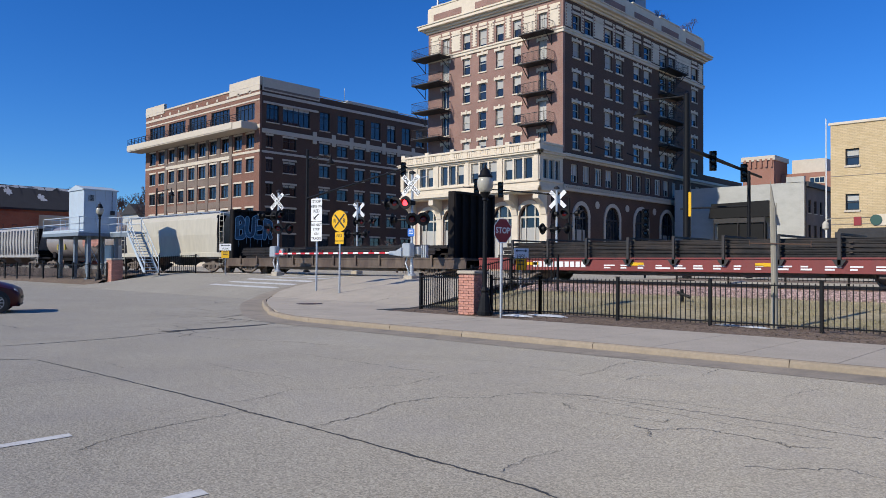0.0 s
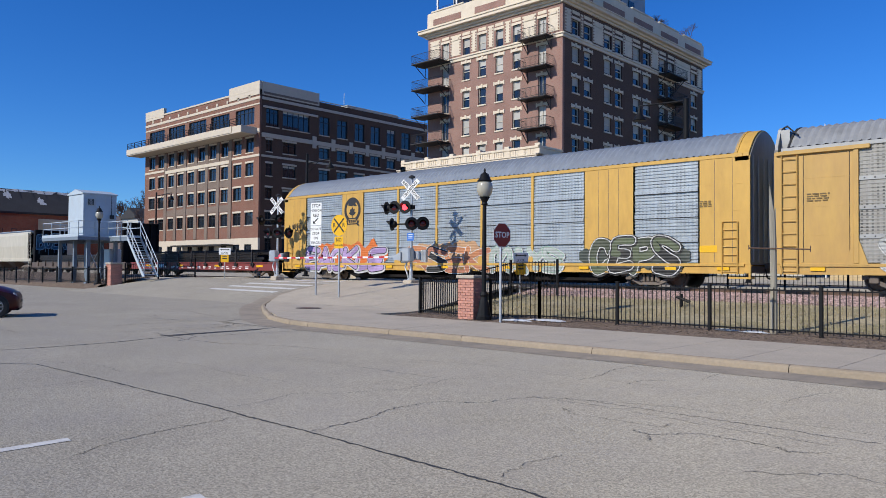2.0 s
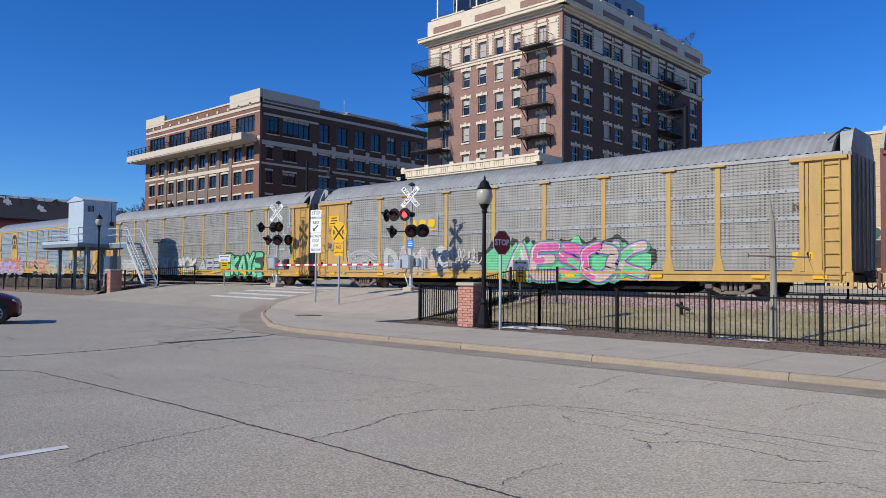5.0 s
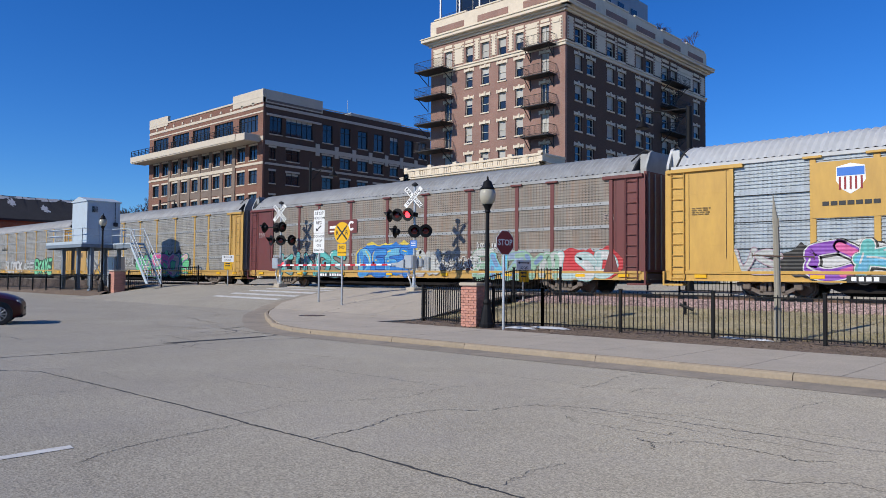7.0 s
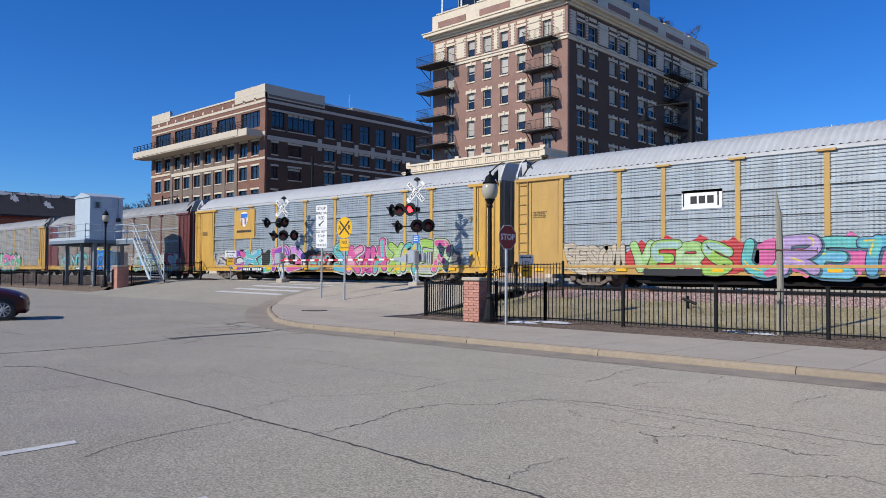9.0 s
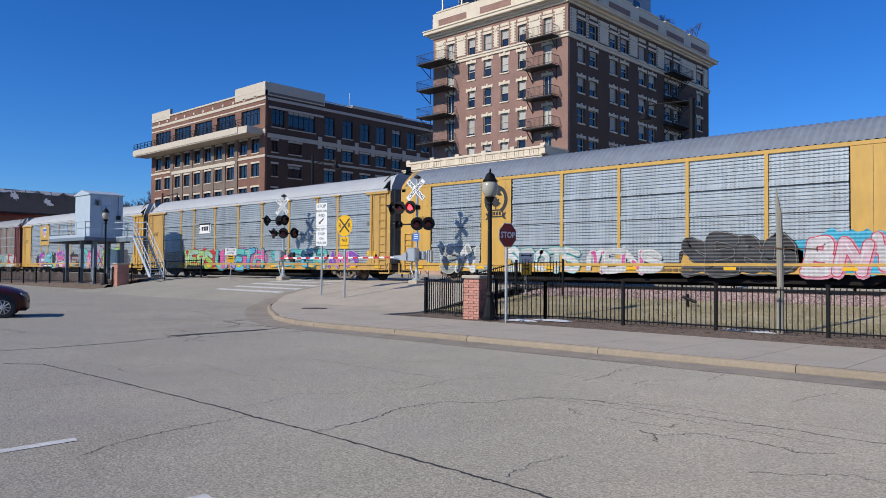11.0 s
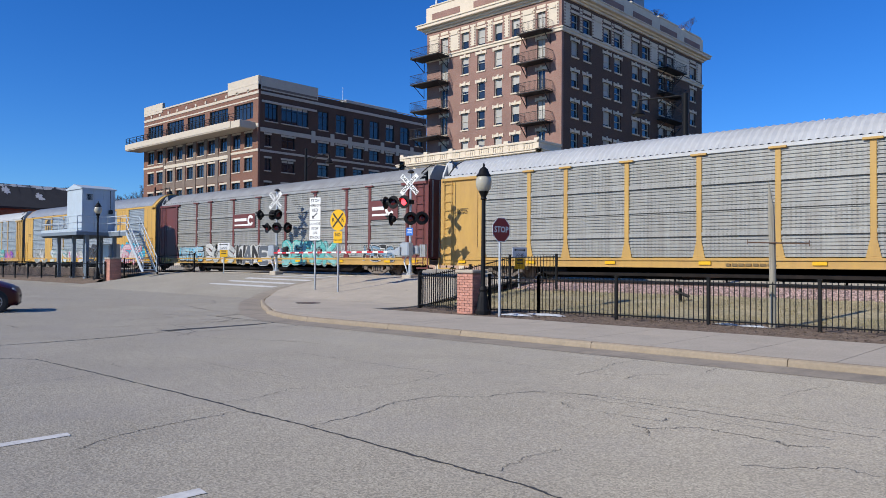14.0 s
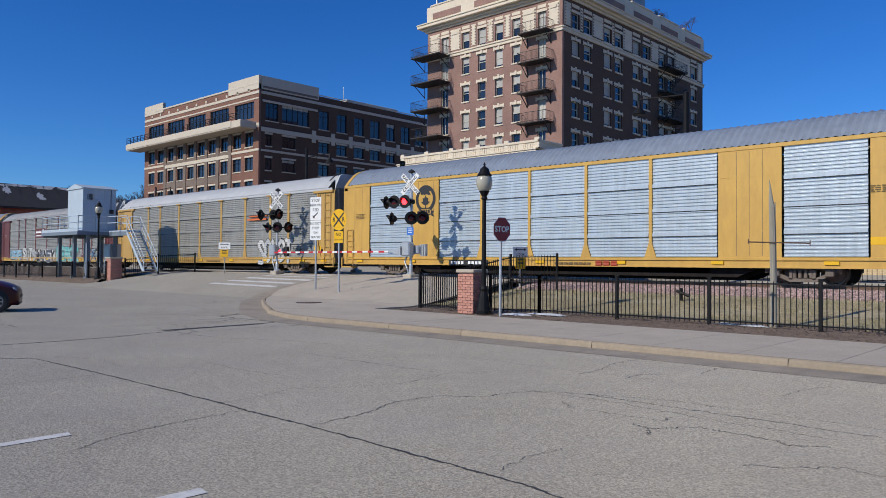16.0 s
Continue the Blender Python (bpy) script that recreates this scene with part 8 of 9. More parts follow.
def traffic_pole(x, y, h, arm_to, heads, label, lamp=None, r=0.16, arm_z=None):
    p = thing("traffic_pole", (x, y, 0.88), label, "traffic signal", "traffic signals")
    part("pole", MB().lathe((x, y, 0.8), [(r * 1.9, 0), (r * 1.9, 0.1), (r * 1.2, 0.18), (r, 0.6), (r * 0.75, h - 0.9), (r * 0.8, h - 0.8), (0.02, h - 0.72)], 14), BLACK_METAL, p, smooth=True)
    if arm_to:
        az = arm_z
        part("arm", MB().tube((x, y, az), arm_to, r * 0.62, r * 0.35, 12), BLACK_METAL, p)
        for t, drop, red in heads:
            q = Vector((x, y, az)).lerp(Vector(arm_to), t)
            traffic_head(p, q + Vector((0.1, -0.12, drop)), 0.55, -0.83, red)
    if lamp:
        lx, ly, lz = lamp
        part("lamp_arm", MB().tube((x, y, lz + 0.4), (lx, ly, lz + 0.55), 0.05, 0.04, 8).tube((x, y, lz - 0.6), (x + (lx - x) * 0.5, y + (ly - y) * 0.5, lz + 0.47), 0.03, n=6), BLACK_METAL, p)
        part("lamp_shade", MB().lathe((lx, ly, lz - 0.3), [(0.36, 0), (0.38, 0.05), (0.3, 0.2), (0.14, 0.36), (0.1, 0.55), (0.03, 0.8), (0.03, 0.95)], 16), BLACK_METAL, p, smooth=True)
    return p


traffic_pole(-17.55, 38.0, 10.8, (-17.55, 48.8, 7.3), ((0.3, -0.2, False), (0.72, -0.2, False)), "tall black traffic pole with signals and a bell lamp", lamp=(-20.4, 38.2, 10.3), arm_z=7.9, r=0.21)
traffic_pole(-16.9, 45.0, 7.2, (-21.2, 45.0, 5.2), (), "black traffic pole with a horizontal arm", r=0.12, arm_z=5.2)
tp = traffic_pole(-53.6, 40.0, 11.6, (-41.0, 40.0, 9.0), ((0.97, -0.1, False),), "black traffic pole with a long rising signal arm", lamp=(-50.6, 40.2, 10.4), arm_z=7.3)
tp = traffic_pole(-27.6, 42.0, 6.0, (-37.0, 42.0, 7.4), ((0.62, 0.0, False), (0.86, 0.1, False)), "black traffic pole with a signal arm by the hotel", r=0.11, arm_z=6.2)
traffic_pole(-90.0, 44.0, 10.8, None, (), "black street pole with a bell lamp before the office block", lamp=(-86.2, 44.0, 10.0), r=0.12)
yp = thing("marker_plate", (-17.3, 37.8, 4.4), "narrow yellow marker plate fixed to the pole", "marker")
part("plate", MB().box(-17.36, -17.2, 37.76, 37.8, 4.2, 5.5, 0.01), SIGN_YELLOW, yp)
# pedestrian signal and controller by the tall pole
pd = thing("pedestrian_signal", (-20.2, 38.4, 0.88), "dark pedestrian signal on a short post", "traffic signal")
part("post", MB().tube((-20.2, 38.4, 0.8), (-20.2, 38.4, 4.4), 0.06), BLACK_METAL, pd)
traffic_head(pd, (-20.1, 38.25, 4.2), 0.55, -0.83, False)
traffic_head(pd, (-20.1, 38.25, 3.0), 0.55, -0.83, False)

# parked dark red saloon on the street
car = thing("red_saloon_car", (0, 0, 0), "dark maroon saloon car waiting on the street", "car")
MAROON = mat("maroon_car_paint", (0.05, 0.004, 0.005), 0.35, 0.0, vary=0.05, grain=3, bump=0.0, spec=0.35)
STATIONS = ((0.85, 0.50, 0.34, 0.50, 0.56, 0.42), (0.82, 0.66, 0.27, 0.58, 0.66, 0.55), (0.72, 0.79, 0.22, 0.66, 0.75, 0.63), (0.5, 0.86, 0.2, 0.74, 0.84, 0.68), (0.1, 0.90, 0.2, 0.82, 0.93, 0.71),
            (-0.35, 0.905, 0.2, 0.88, 1.0, 0.72), (-0.6, 0.905, 0.2, 0.90, 1.06, 0.70), (-1.15, 0.905, 0.2, 0.93, 1.40, 0.58), (-1.6, 0.905, 0.2, 0.94, 1.45, 0.56),
            (-2.3, 0.905, 0.2, 0.95, 1.42, 0.56), (-2.9, 0.90, 0.2, 0.95, 1.10, 0.66), (-3.4, 0.86, 0.24, 0.92, 1.02, 0.66), (-3.62, 0.76, 0.3, 0.8, 0.9, 0.6))
vs, fs = [], []
for a, w, low, sh, top, wt in STATIONS:
    a = a * 0.74 if a > 0 else a
    half = [(w * 0.86, low), (w * 0.97, low + 0.08), (w, (low + sh) / 2), (w * 0.985, sh), (wt + 0.06, top - 0.06 - 0.1 * max(0.0, top - 1.1)), (wt * 0.8, top - 0.01), (0.0, top)]
    vs += [(a, -y, z) for y, z in half] + [(a, y, z) for y, z in reversed(half[:-1])]
m = 13
for j in range(len(STATIONS) - 1):
    for k in range(m):
        fs.append((j * m + k, j * m + (k + 1) % m, (j + 1) * m + (k + 1) % m, (j + 1) * m + k))
fs += [tuple(range(m)), tuple(range((len(STATIONS) - 1) * m, len(STATIONS) * m))]
part("body", MB().add(vs, fs), MAROON, car, smooth=True)
part("grille", MB().box(0.58, 0.64, -0.36, 0.36, 0.42, 0.53, 0.02), BLACK_METAL, car)
part("bumper_lip", MB().box(0.36, 0.62, -0.62, 0.62, 0.2, 0.3, 0.04), BLACK_METAL, car)
part("windscreen", MB().add([(-0.63, -0.6, 1.09), (-0.63, 0.6, 1.09), (-1.12, 0.5, 1.405), (-1.12, -0.5, 1.405)], [(0, 1, 2, 3)]), GLASS, car)
CLEAR_LAMP = mat("clear_lamp_lens", (0.3, 0.31, 0.33), 0.12, vary=0.2, grain=20)
for s in (-1, 1):
    part("side_window", MB().add([(-0.8, s * 0.86, 1.0), (-2.75, s * 0.86, 1.02), (-2.25, s * 0.68, 1.3), (-1.25, s * 0.68, 1.31)], [(0, 1, 2, 3)]), GLASS, car)
    part("headlamp", MB().lathe((0.43, s * 0.66, 0.655), [(0.085, 0), (0.085, 0.06), (0.06, 0.12), (0.0, 0.14)], 14, (1, s * 0.75, 0.35)), CLEAR_LAMP, car, "clear headlamp")
    part("sill_trim", MB().box(-3.2, 0.35, s * 0.87, s * 0.9, 0.22, 0.3, 0.01), BLACK_METAL, car)
    part("wing_mirror", MB().box(-0.62, -0.42, s * 0.9, s * 1.06, 0.98, 1.12, 0.04), MAROON, car)
    for wx in (0.0, -2.65):
        w = part("wheel", MB().lathe((wx, s * 0.725, 0.325), [(0.2, 0), (0.31, 0.0), (0.325, 0.03), (0.325, 0.17), (0.31, 0.2), (0.22, 0.2), (0.2, 0.15)], 26, (0, s, 0)), RUBBER, car, smooth=True)
        mb = MB().lathe((wx, s * 0.86, 0.325), [(0.215, 0), (0.215, 0.05), (0.2, 0.055), (0.19, 0.0)], 24, (0, s, 0))
        for k in range(10):
            t = 2 * math.pi * k / 10
            mb.tube((wx, s * 0.905, 0.325), (wx + 0.2 * math.cos(t), s * 0.90, 0.325 + 0.2 * math.sin(t)), 0.022, 0.016, 6)
        mb.lathe((wx, s * 0.88, 0.325), [(0.05, 0), (0.05, 0.04), (0.03, 0.05)], 12, (0, s, 0))
        part("rim", mb, GALV, w)
        part("wheel_arch", MB().lathe((wx, s * 0.60, 0.34), [(0.37, 0), (0.37, 0.306), (0.36, 0.309), (0.0, 0.309)], 24, (0, s, 0)), RUBBER, car)
car.location = (-26.12, 7.69, 0.0)
car.rotation_euler = (0, 0, math.atan2(0.93, 0.37))

# ---- buildings further off ----
cb = thing("cream_brick_building", (-18.2, 66.0, 0.88), "cream brick building with small sash windows", "building")
H = [(-17.1, -16.1, 9.75, 11.1), (-17.1, -16.1, 6.15, 7.45), (-11.5, -10.5, 9.75, 11.1), (-11.5, -10.5, 6.15, 7.45)]
part("front_wall", wall(MB(), "F", 66.0, -18.2, 6.0, 0.8, 13.1, H), CREAM_BRICK, cb)
for h in H:
    window(cb, "F", 66.0, *h, sill=STONE_PALE, frame_mat=DARK_STEEL, blind=0.4)
part("side_wall", MB().box(-18.2, -17.85, 66.36, 90, 0.8, 13.1).box(-17.84, 6.0, 89.6, 90, 0.8, 13.1).box(5.6, 6.0, 66.36, 89.59, 0.8, 13.1), CREAM_BRICK, cb)
part("roof", MB().box(-17.84, 5.6, 66.37, 89.6, 12.4, 12.7), ROOF_DARK, cb)
band(cb, "coping", "F", 66.0, -18.35, 6.1, 13.1, 13.32, 0.1, STONE_CREAM)
for z in (8.9, 5.5, 5.0):
    band(cb, "course", "F", 66.0, -18.2, 6.0, z, z + 0.06, 0.03, GUTTER)
aw = part("awning", MB().prism([(-17.6, 3.3), (-17.6, 4.35), (6, 4.35), (6, 3.3)], "y", 64.9, 65.0), ROOF_DARK, cb)
part("awning_roof", MB().add([(-17.6, 64.9, 4.0), (6, 64.9, 4.0), (6, 65.98, 4.7), (-17.6, 65.98, 4.7)], [(0, 1, 2, 3)]), ROOF_DARK, cb)
part("sign_board", MB().fbox("F", 66.0, -14.9, -8.0, -0.06, 0.0, 4.85, 5.75), STONE_CREAM, cb)
mb = MB().lathe((-14.9, 65.93, 5.3), [(0.42, 0), (0.42, 0.05), (0.0, 0.05)], 20, (0, -1, 0))
part("emblem", mb, mat("dark_green", (0.02, 0.08, 0.06), 0.5), cb)
mb = MB()
for k in range(6):
    mb.fbox("F", 66.0, -14.2 + k * 0.6, -13.75 + k * 0.6, -0.1, -0.06, 5.05, 5.65)
part("sign_bar", mb, mat("navy_lettering", (0.04, 0.06, 0.1), 0.5), cb)
part("notice", MB().fbox("F", 66.0, -16.5, -15.95, -0.05, 0.0, 4.9, 5.6), SIGN_RED, cb)
lp = part("wall_lamp", MB().lathe((-18.5, 65.7, 4.6), [(0.12, 0), (0.25, 0.12), (0.25, 0.5), (0.1, 0.7)], 10).tube((-18.2, 66, 5.5), (-18.5, 65.7, 5.4), 0.04), FRAME_PALE, cb)

gb = thing("grey_rendered_building", (-38.3, 125.0, 0.88), "grey rendered building with a shade-black stair and brick side", "building")
part("front_wall", MB().box(-60.0, -38.3, 125, 125.4, 0.8, 15.0).box(-41.0, -38.28, 124.9, 125.5, 15.0, 15.9), CONC_GREY, gb)
sideh = [(127 + k * 3.0, 128.2 + k * 3.0, z, z + 2.1) for k in range(7) for z in (6.2, 10.2)]
part("side_wall", wall(MB(), "R", -38.3, 125.41, 150, 0.8, 14.6, sideh), GREY_BRICK, gb)
for h in sideh:
    window(gb, "R", -38.3, *h, sill=STONE_PALE, frame_mat=DARK_STEEL)
band(gb, "cornice", "R", -38.3, 125.5, 150.3, 14.3, 15.1, 0.5, DARK_STEEL)
part("roof", MB().box(-60, -38.7, 125.41, 150, 14.2, 14.5).box(-60, -59.6, 125.41, 150, 0.8, 14.2).box(-59.6, -38.7, 149.6, 150, 0.8, 14.2), ROOF_DARK, gb)
# canopy and enclosure are black to carry the porch's inner shade
part("stair_canopy", MB().prism([(-53.0, 9.6), (-42.5, 9.6), (-43.2, 12.2), (-52.5, 12.0)], "y", 123.0, 124.99), BLACK_METAL, gb)
for x in (-51.0, -46.0):
    window(gb, "F", 122.86, x, x + 1.5, 10.2, 11.2, sash=0, sill=None, mullions=1)
part("stair_enclosure", MB().box(-51.5, -44.0, 123.2, 124.99, 5.6, 8.6), BLACK_METAL, gb)
mb = MB().box(-52, -43.6, 122.9, 123.05, 8.7, 9.5)
for x in (-52, -48, -43.7):
    mb.tube((x, 123, 0.9), (x, 123, 9.6), 0.12)
part("stair_frame", mb, DARK_STEEL, gb)
part("downpipe", MB().tube((-38.15, 125.2, 1), (-38.15, 125.2, 14.5), 0.12), DARK_STEEL, gb)

ap = thing("brick_apartments", (-66.0, 200.0, 0.88), "distant red-brown brick apartment slab with pale window bands", "building")
AP_BRICK = brick_mat("apartment_brick", (0.29, 0.125, 0.085), (0.32, 0.145, 0.1), (0.3, 0.18, 0.13), stains=(0.9, 1.08))
part("stair_tower", MB().box(-76.0, -68.0, 198, 208, 0.8, 29.0), AP_BRICK, ap)
part("stair_crown", MB().box(-76.3, -67.7, 197.7, 208.3, 29.0, 30.2), STONE_PALE, ap)
for k in range(6):
    part("crown_slot", MB().box(-75.6 + k * 1.35, -75.0 + k * 1.35, 197.6, 197.72, 27.2, 29.4), AP_BRICK, ap)
part("wing", MB().box(-67.99, -40.0, 203, 216, 0.8, 25.6), AP_BRICK, ap)
part("plant_room", MB().box(-65.5, -57.5, 204, 212, 25.6, 29.2), STONE_PALE, ap)
for r in range(5):
    z = 23.0 - r * 3.0
    for k in range(5):
        x = -66.5 + k * 5.6
        w = part("window", MB().box(x, x + 3.6, 202.9, 202.98, z - 0.3, z + 1.4), STONE_PALE, ap)
        for j in range(3):
            part("pane", MB().box(x + 0.2 + j * 1.15, x + 1.15 + j * 1.15, 202.82, 202.89, z, z + 1.2), GLASS, w)
fp = thing("flagpole", (-26.28, 93.6, 0.88), "tall white flagpole beside the rendered building", "flagpole")
part("pole", MB().tube((-26.28, 93.6, 0.85), (-26.28, 93.6, 18.8), 0.12, 0.06, 8), SIGN_WHITE, fp)

# rendered building shrunk about the eye to fit the camera's view, behind podium end
for o in (gb,):
    o.scale = (0.72, 0.72, 0.72)
    o.location = Vector(EYE) + (Vector(o.location) - Vector(EYE)) * 0.72

# old red warehouse with a patched dark roof, west of the tracks
ow = thing("old_brick_warehouse", (-146.0, 50.0, 0.88), "old red brick warehouse, dark roof with snow patches", "building")
part("main_wall", MB().box(-175, -146, 38, 62, 0.8, 11.0), RED_BRICK, ow)
part("roof", MB().prism([(-145.6, 10.8), (-145.6, 11.1), (-151.5, 15.6), (-175, 15.6), (-175, 10.8)], "y", 37.6, 62.4), ROOF_DARK, ow)
part("gutter", MB().box(-145.9, -145.5, 37.6, 62.4, 10.75, 11.0), DARK_STEEL, ow)
for k in range(11):
    part("roof_seam", MB().add([(-145.7, 38.5 + k * 2.2, 11.08), (-145.7, 38.62 + k * 2.2, 11.08), (-151.4, 38.62 + k * 2.2, 15.62), (-151.4, 38.5 + k * 2.2, 15.62)], [(0, 1, 2, 3)]), DARK_STEEL, ow)
for k, (y, x, d, w) in enumerate(((43.0, -151.0, 2.6, 0.5), (47.5, -151.1, 2.0, 0.35), (51.5, -151.0, 2.2, 0.45), (56.5, -151.1, 2.5, 0.35), (45.0, -149.6, 0.6, 1.0), (50.4, -148.6, 0.8, 0.9), (41.5, -149.8, 0.8, 0.8))):
    pts = blob(y, x, d, w, 60 + k, 22, 0.6)
    n = len(pts)
    zf = lambda xx: 11.1 + (-145.6 - xx) * 4.5 / 5.9 + 0.06
    mb = MB().add([(max(b_, -151.5), a_, zf(max(b_, -151.5))) for a_, b_ in pts] + [(x, y, zf(x) + 0.02)], [(i, (i + 1) % n, n) for i in range(n)])
    part("snow_patch", mb, SNOW, ow)
part("annexe", MB().box(-145.9, -139, 36, 46.8, 0.8, 9.6).box(-145.9, -138.9, 36, 46.9, 9.6, 9.9), RED_BRICK, ow)
part("annexe", MB().box(-145.9, -140.5, 46.95, 53.5, 0.8, 9.2).box(-145.9, -140.3, 46.95, 53.7, 9.2, 9.7), STONE_PALE, ow)
for k in range(4):
    window(ow, "R", -138.98, 38.4 + k * 2.1, 39.2 + k * 2.1, 6.0, 7.8, frame_mat=DARK_STEEL, sill=None, depth=-0.05)
part("loading_door", MB().box(-140.5, -140.42, 48.0, 52.0, 3.0, 7.2), ROOF_DARK, ow)
part("chimney", MB().tube((-143.5, 54.5, 9), (-143.5, 54.5, 12.6), 0.2), DARK_STEEL, ow)
hs = thing("white_house", (-282.0, 128.0, 14.0), "small white house with a dark roof on the hillside", "house")
part("wall", MB().box(-290, -276, 128, 136, 6, 20.0), CONC_GREY, hs)
part("roof", MB().prism([(-290.8, 19.8), (-275.2, 19.8), (-283, 24.0)], "y", 127.2, 136.8), ROOF_DARK, hs)
hs = thing("white_house", (-262.0, 130.0, 14.0), "small white house with a steep roof on the hillside", "house")
part("wall", MB().box(-267, -259, 128, 136, 6, 23.0), SIGN_WHITE, hs)
part("roof", MB().prism([(-267.5, 23.0), (-258.5, 23.0), (-263, 28.0)], "y", 127.5, 136.5), CONC_GREY, hs)

# wooded hill in the distance
def hill_z(x, y):
    ramp = min(1.0, max(0.0, (y - 95) / 40)) * min(1.0, max(0.0, (-150 - x) / 70))
    return 0.5 + ramp * (13 + max(0.0, -x - 260) * 0.075 + 2.0 * noise.noise((x * 0.02, y * 0.02, 1)))


vs, fs = [], []
nx_, ny_ = 60, 14
for j in range(ny_ + 1):
    for i in range(nx_ + 1):
        x, y = -900 + 780 * i / nx_, 93 + 330 * j / ny_
        vs.append((x, y, hill_z(x, y)))
for j in range(ny_):
    for i in range(nx_):
        k = j * (nx_ + 1) + i
        fs.append((k, k + 1, k + nx_ + 2, k + nx_ + 1))
solid("hill", MB().add(vs, fs), HILL, "low brown wooded hill in the distance", "hill", kind="structure", smooth=True)


def bare_tree(x, y, z, h, seed, name="bare_tree", label="leafless winter tree with fine reddish twigs", spread=0.5, levels=5, r0=None):
    rnd = random.Random(seed)
    t = thing(name, (x, y, z), label, "tree", "leafless trees")
    trunk, twigs = MB(), MB()

    def grow(p, d, ln, r, lvl):
        q = p + d * ln
        (trunk if lvl < 2 else twigs).tube(p, q, r, r * 0.68, 6 if lvl < 2 else 3, caps=False)
        if lvl >= levels:
            return
        for k in range(3 if lvl < levels - 1 else 4):
            a = Vector((rnd.gauss(0, 1), rnd.gauss(0, 1), rnd.gauss(0.15, 0.6))).normalized()
            nd = (d + a * spread * rnd.uniform(0.6, 1.25)).normalized()
            grow(p + d * ln * rnd.uniform(0.55, 1.0), nd, ln * rnd.uniform(0.58, 0.8), r * 0.58, lvl + 1)
    grow(Vector((x, y, z - 0.2)), Vector((0, 0, 1)), h * 0.3, r0 or h * 0.022, 0)
    part("trunk", trunk, BARK, t)
    part("crown", twigs, TWIG, t)


rnd = random.Random(5)
for k in range(46):
    y = rnd.uniform(122, 160)
    ratio = rnd.choice((rnd.uniform(-2.48, -2.02), rnd.uniform(-2.48, -2.02), rnd.uniform(-3.6, -3.0), rnd.uniform(-2.75, -2.5)))
    x = ratio * y
    bare_tree(x, y, hill_z(x, y), rnd.uniform(14, 21), 100 + k, spread=0.62)
# planted trees by the street beyond the tracks and on the hotel roof
bare_tree(-43.6, 37.0, 0.88, 5.0, 7, label="young leafless street tree beyond the tracks", spread=0.6)
bare_tree(-41.5, 39.5, 0.88, 4.2, 8, label="young leafless street tree beyond the tracks", spread=0.6)
bare_tree(-11.5, 60.0, 0.88, 5.5, 9, label="young leafless street tree before the cream building", spread=0.55)
bare_tree(-45.6, 99.4, 32.4, 5.2, 21, "potted_tree", "leafless potted tree on the hotel roof", spread=0.6)
bare_tree(-45.7, 90.0, 32.4, 4.3, 22, "potted_shrub", "leafless shrub on the hotel roof terrace", spread=0.6)
bare_tree(-45.8, 91.4, 32.4, 3.9, 23, "potted_shrub", "leafless shrub on the hotel roof terrace", spread=0.7)
# reddish dormant shrubs behind the tracks
for k, (x, y) in enumerate(((-39.0, 38.0), (-37.6, 38.4), (-36.0, 38.2), (-40.2, 38.9))):
    bare_tree(x, y, 0.88, 2.6, 40 + k, "dormant_shrub", "reddish dormant shrub beyond the tracks", spread=0.9, levels=5, r0=0.04)

# ---- road details ----
def mark(name, poly, lift, material, label, cat):
    mb = MB()
    n = len(poly)
    mb.v += [(x, y, rise(y) + lift) for x, y in poly]
    mb.f.append(tuple(range(n)))
    return solid(name, mb, material, label, cat, kind="structure")


def strip(name, pts, width, lift, material, label, cat, seed=0, jag=0.02, split=14):
    """A thin ragged line on the road."""
    rnd = random.Random(seed)
    fine = []
    for (xa, ya), (xb, yb) in zip(pts, pts[1:]):
        for k in range(split):
            t = k / split
            fine.append((xa + (xb - xa) * t + rnd.uniform(-jag, jag), ya + (yb - ya) * t + rnd.uniform(-jag, jag)))
    fine.append(pts[-1])
    vs, fs = [], []
    for k, p in enumerate(fine):
        a, b = Vector(fine[max(k - 1, 0)]), Vector(fine[min(k + 1, len(fine) - 1)])
        d = (b - a).normalized()
        w = width * rnd.uniform(0.35, 1.0) / 2
        vs += [(p[0] - d.y * w, p[1] + d.x * w, rise(p[1]) + lift), (p[0] + d.y * w, p[1] - d.x * w, rise(p[1]) + lift)]
    fs = [(2 * k, 2 * k + 1, 2 * k + 3, 2 * k + 2) for k in range(len(fine) - 1)]
    return solid(name, MB().add(vs, fs), material, label, cat, kind="structure")


mark("lane_dash", [(-7.17, -0.6), (-7.03, -0.6), (-7.13, 2.72), (-7.27, 2.74)], 0.005, PAINT_WHITE, "worn white bar painted on the asphalt", "road marking")
mark("lane_dash", [(-4.92, -0.6), (-4.78, -0.6), (-4.70, 2.70), (-4.84, 2.72)], 0.005, PAINT_WHITE, "worn white bar painted on the asphalt", "road marking")
for k in range(5):
    y0 = 20.9 + k * 0.95
    x0 = -36.6 + k * 0.25
    mark("crossing_stripe", [(x0, y0), (x0 + 6.2 - k * 0.1, y0 - 0.15), (x0 + 6.2 - k * 0.1, y0 + 0.2), (x0, y0 + 0.35)], 0.006, PAINT_WHITE, "worn white stripe before the level crossing", "road marking")
strip("road_crack", [(-13.57, 3.98), (-13.02, 4.40), (-10.72, 4.47), (-7.58, 4.50), (-7.03, 4.46), (-5.90, 4.47), (-4.12, 4.41), (-3.24, 4.38), (-2.36, 4.21)], 0.039, 0.004, CRACK, "long dark crack along a road joint", "crack", 1, 0.012, 22)
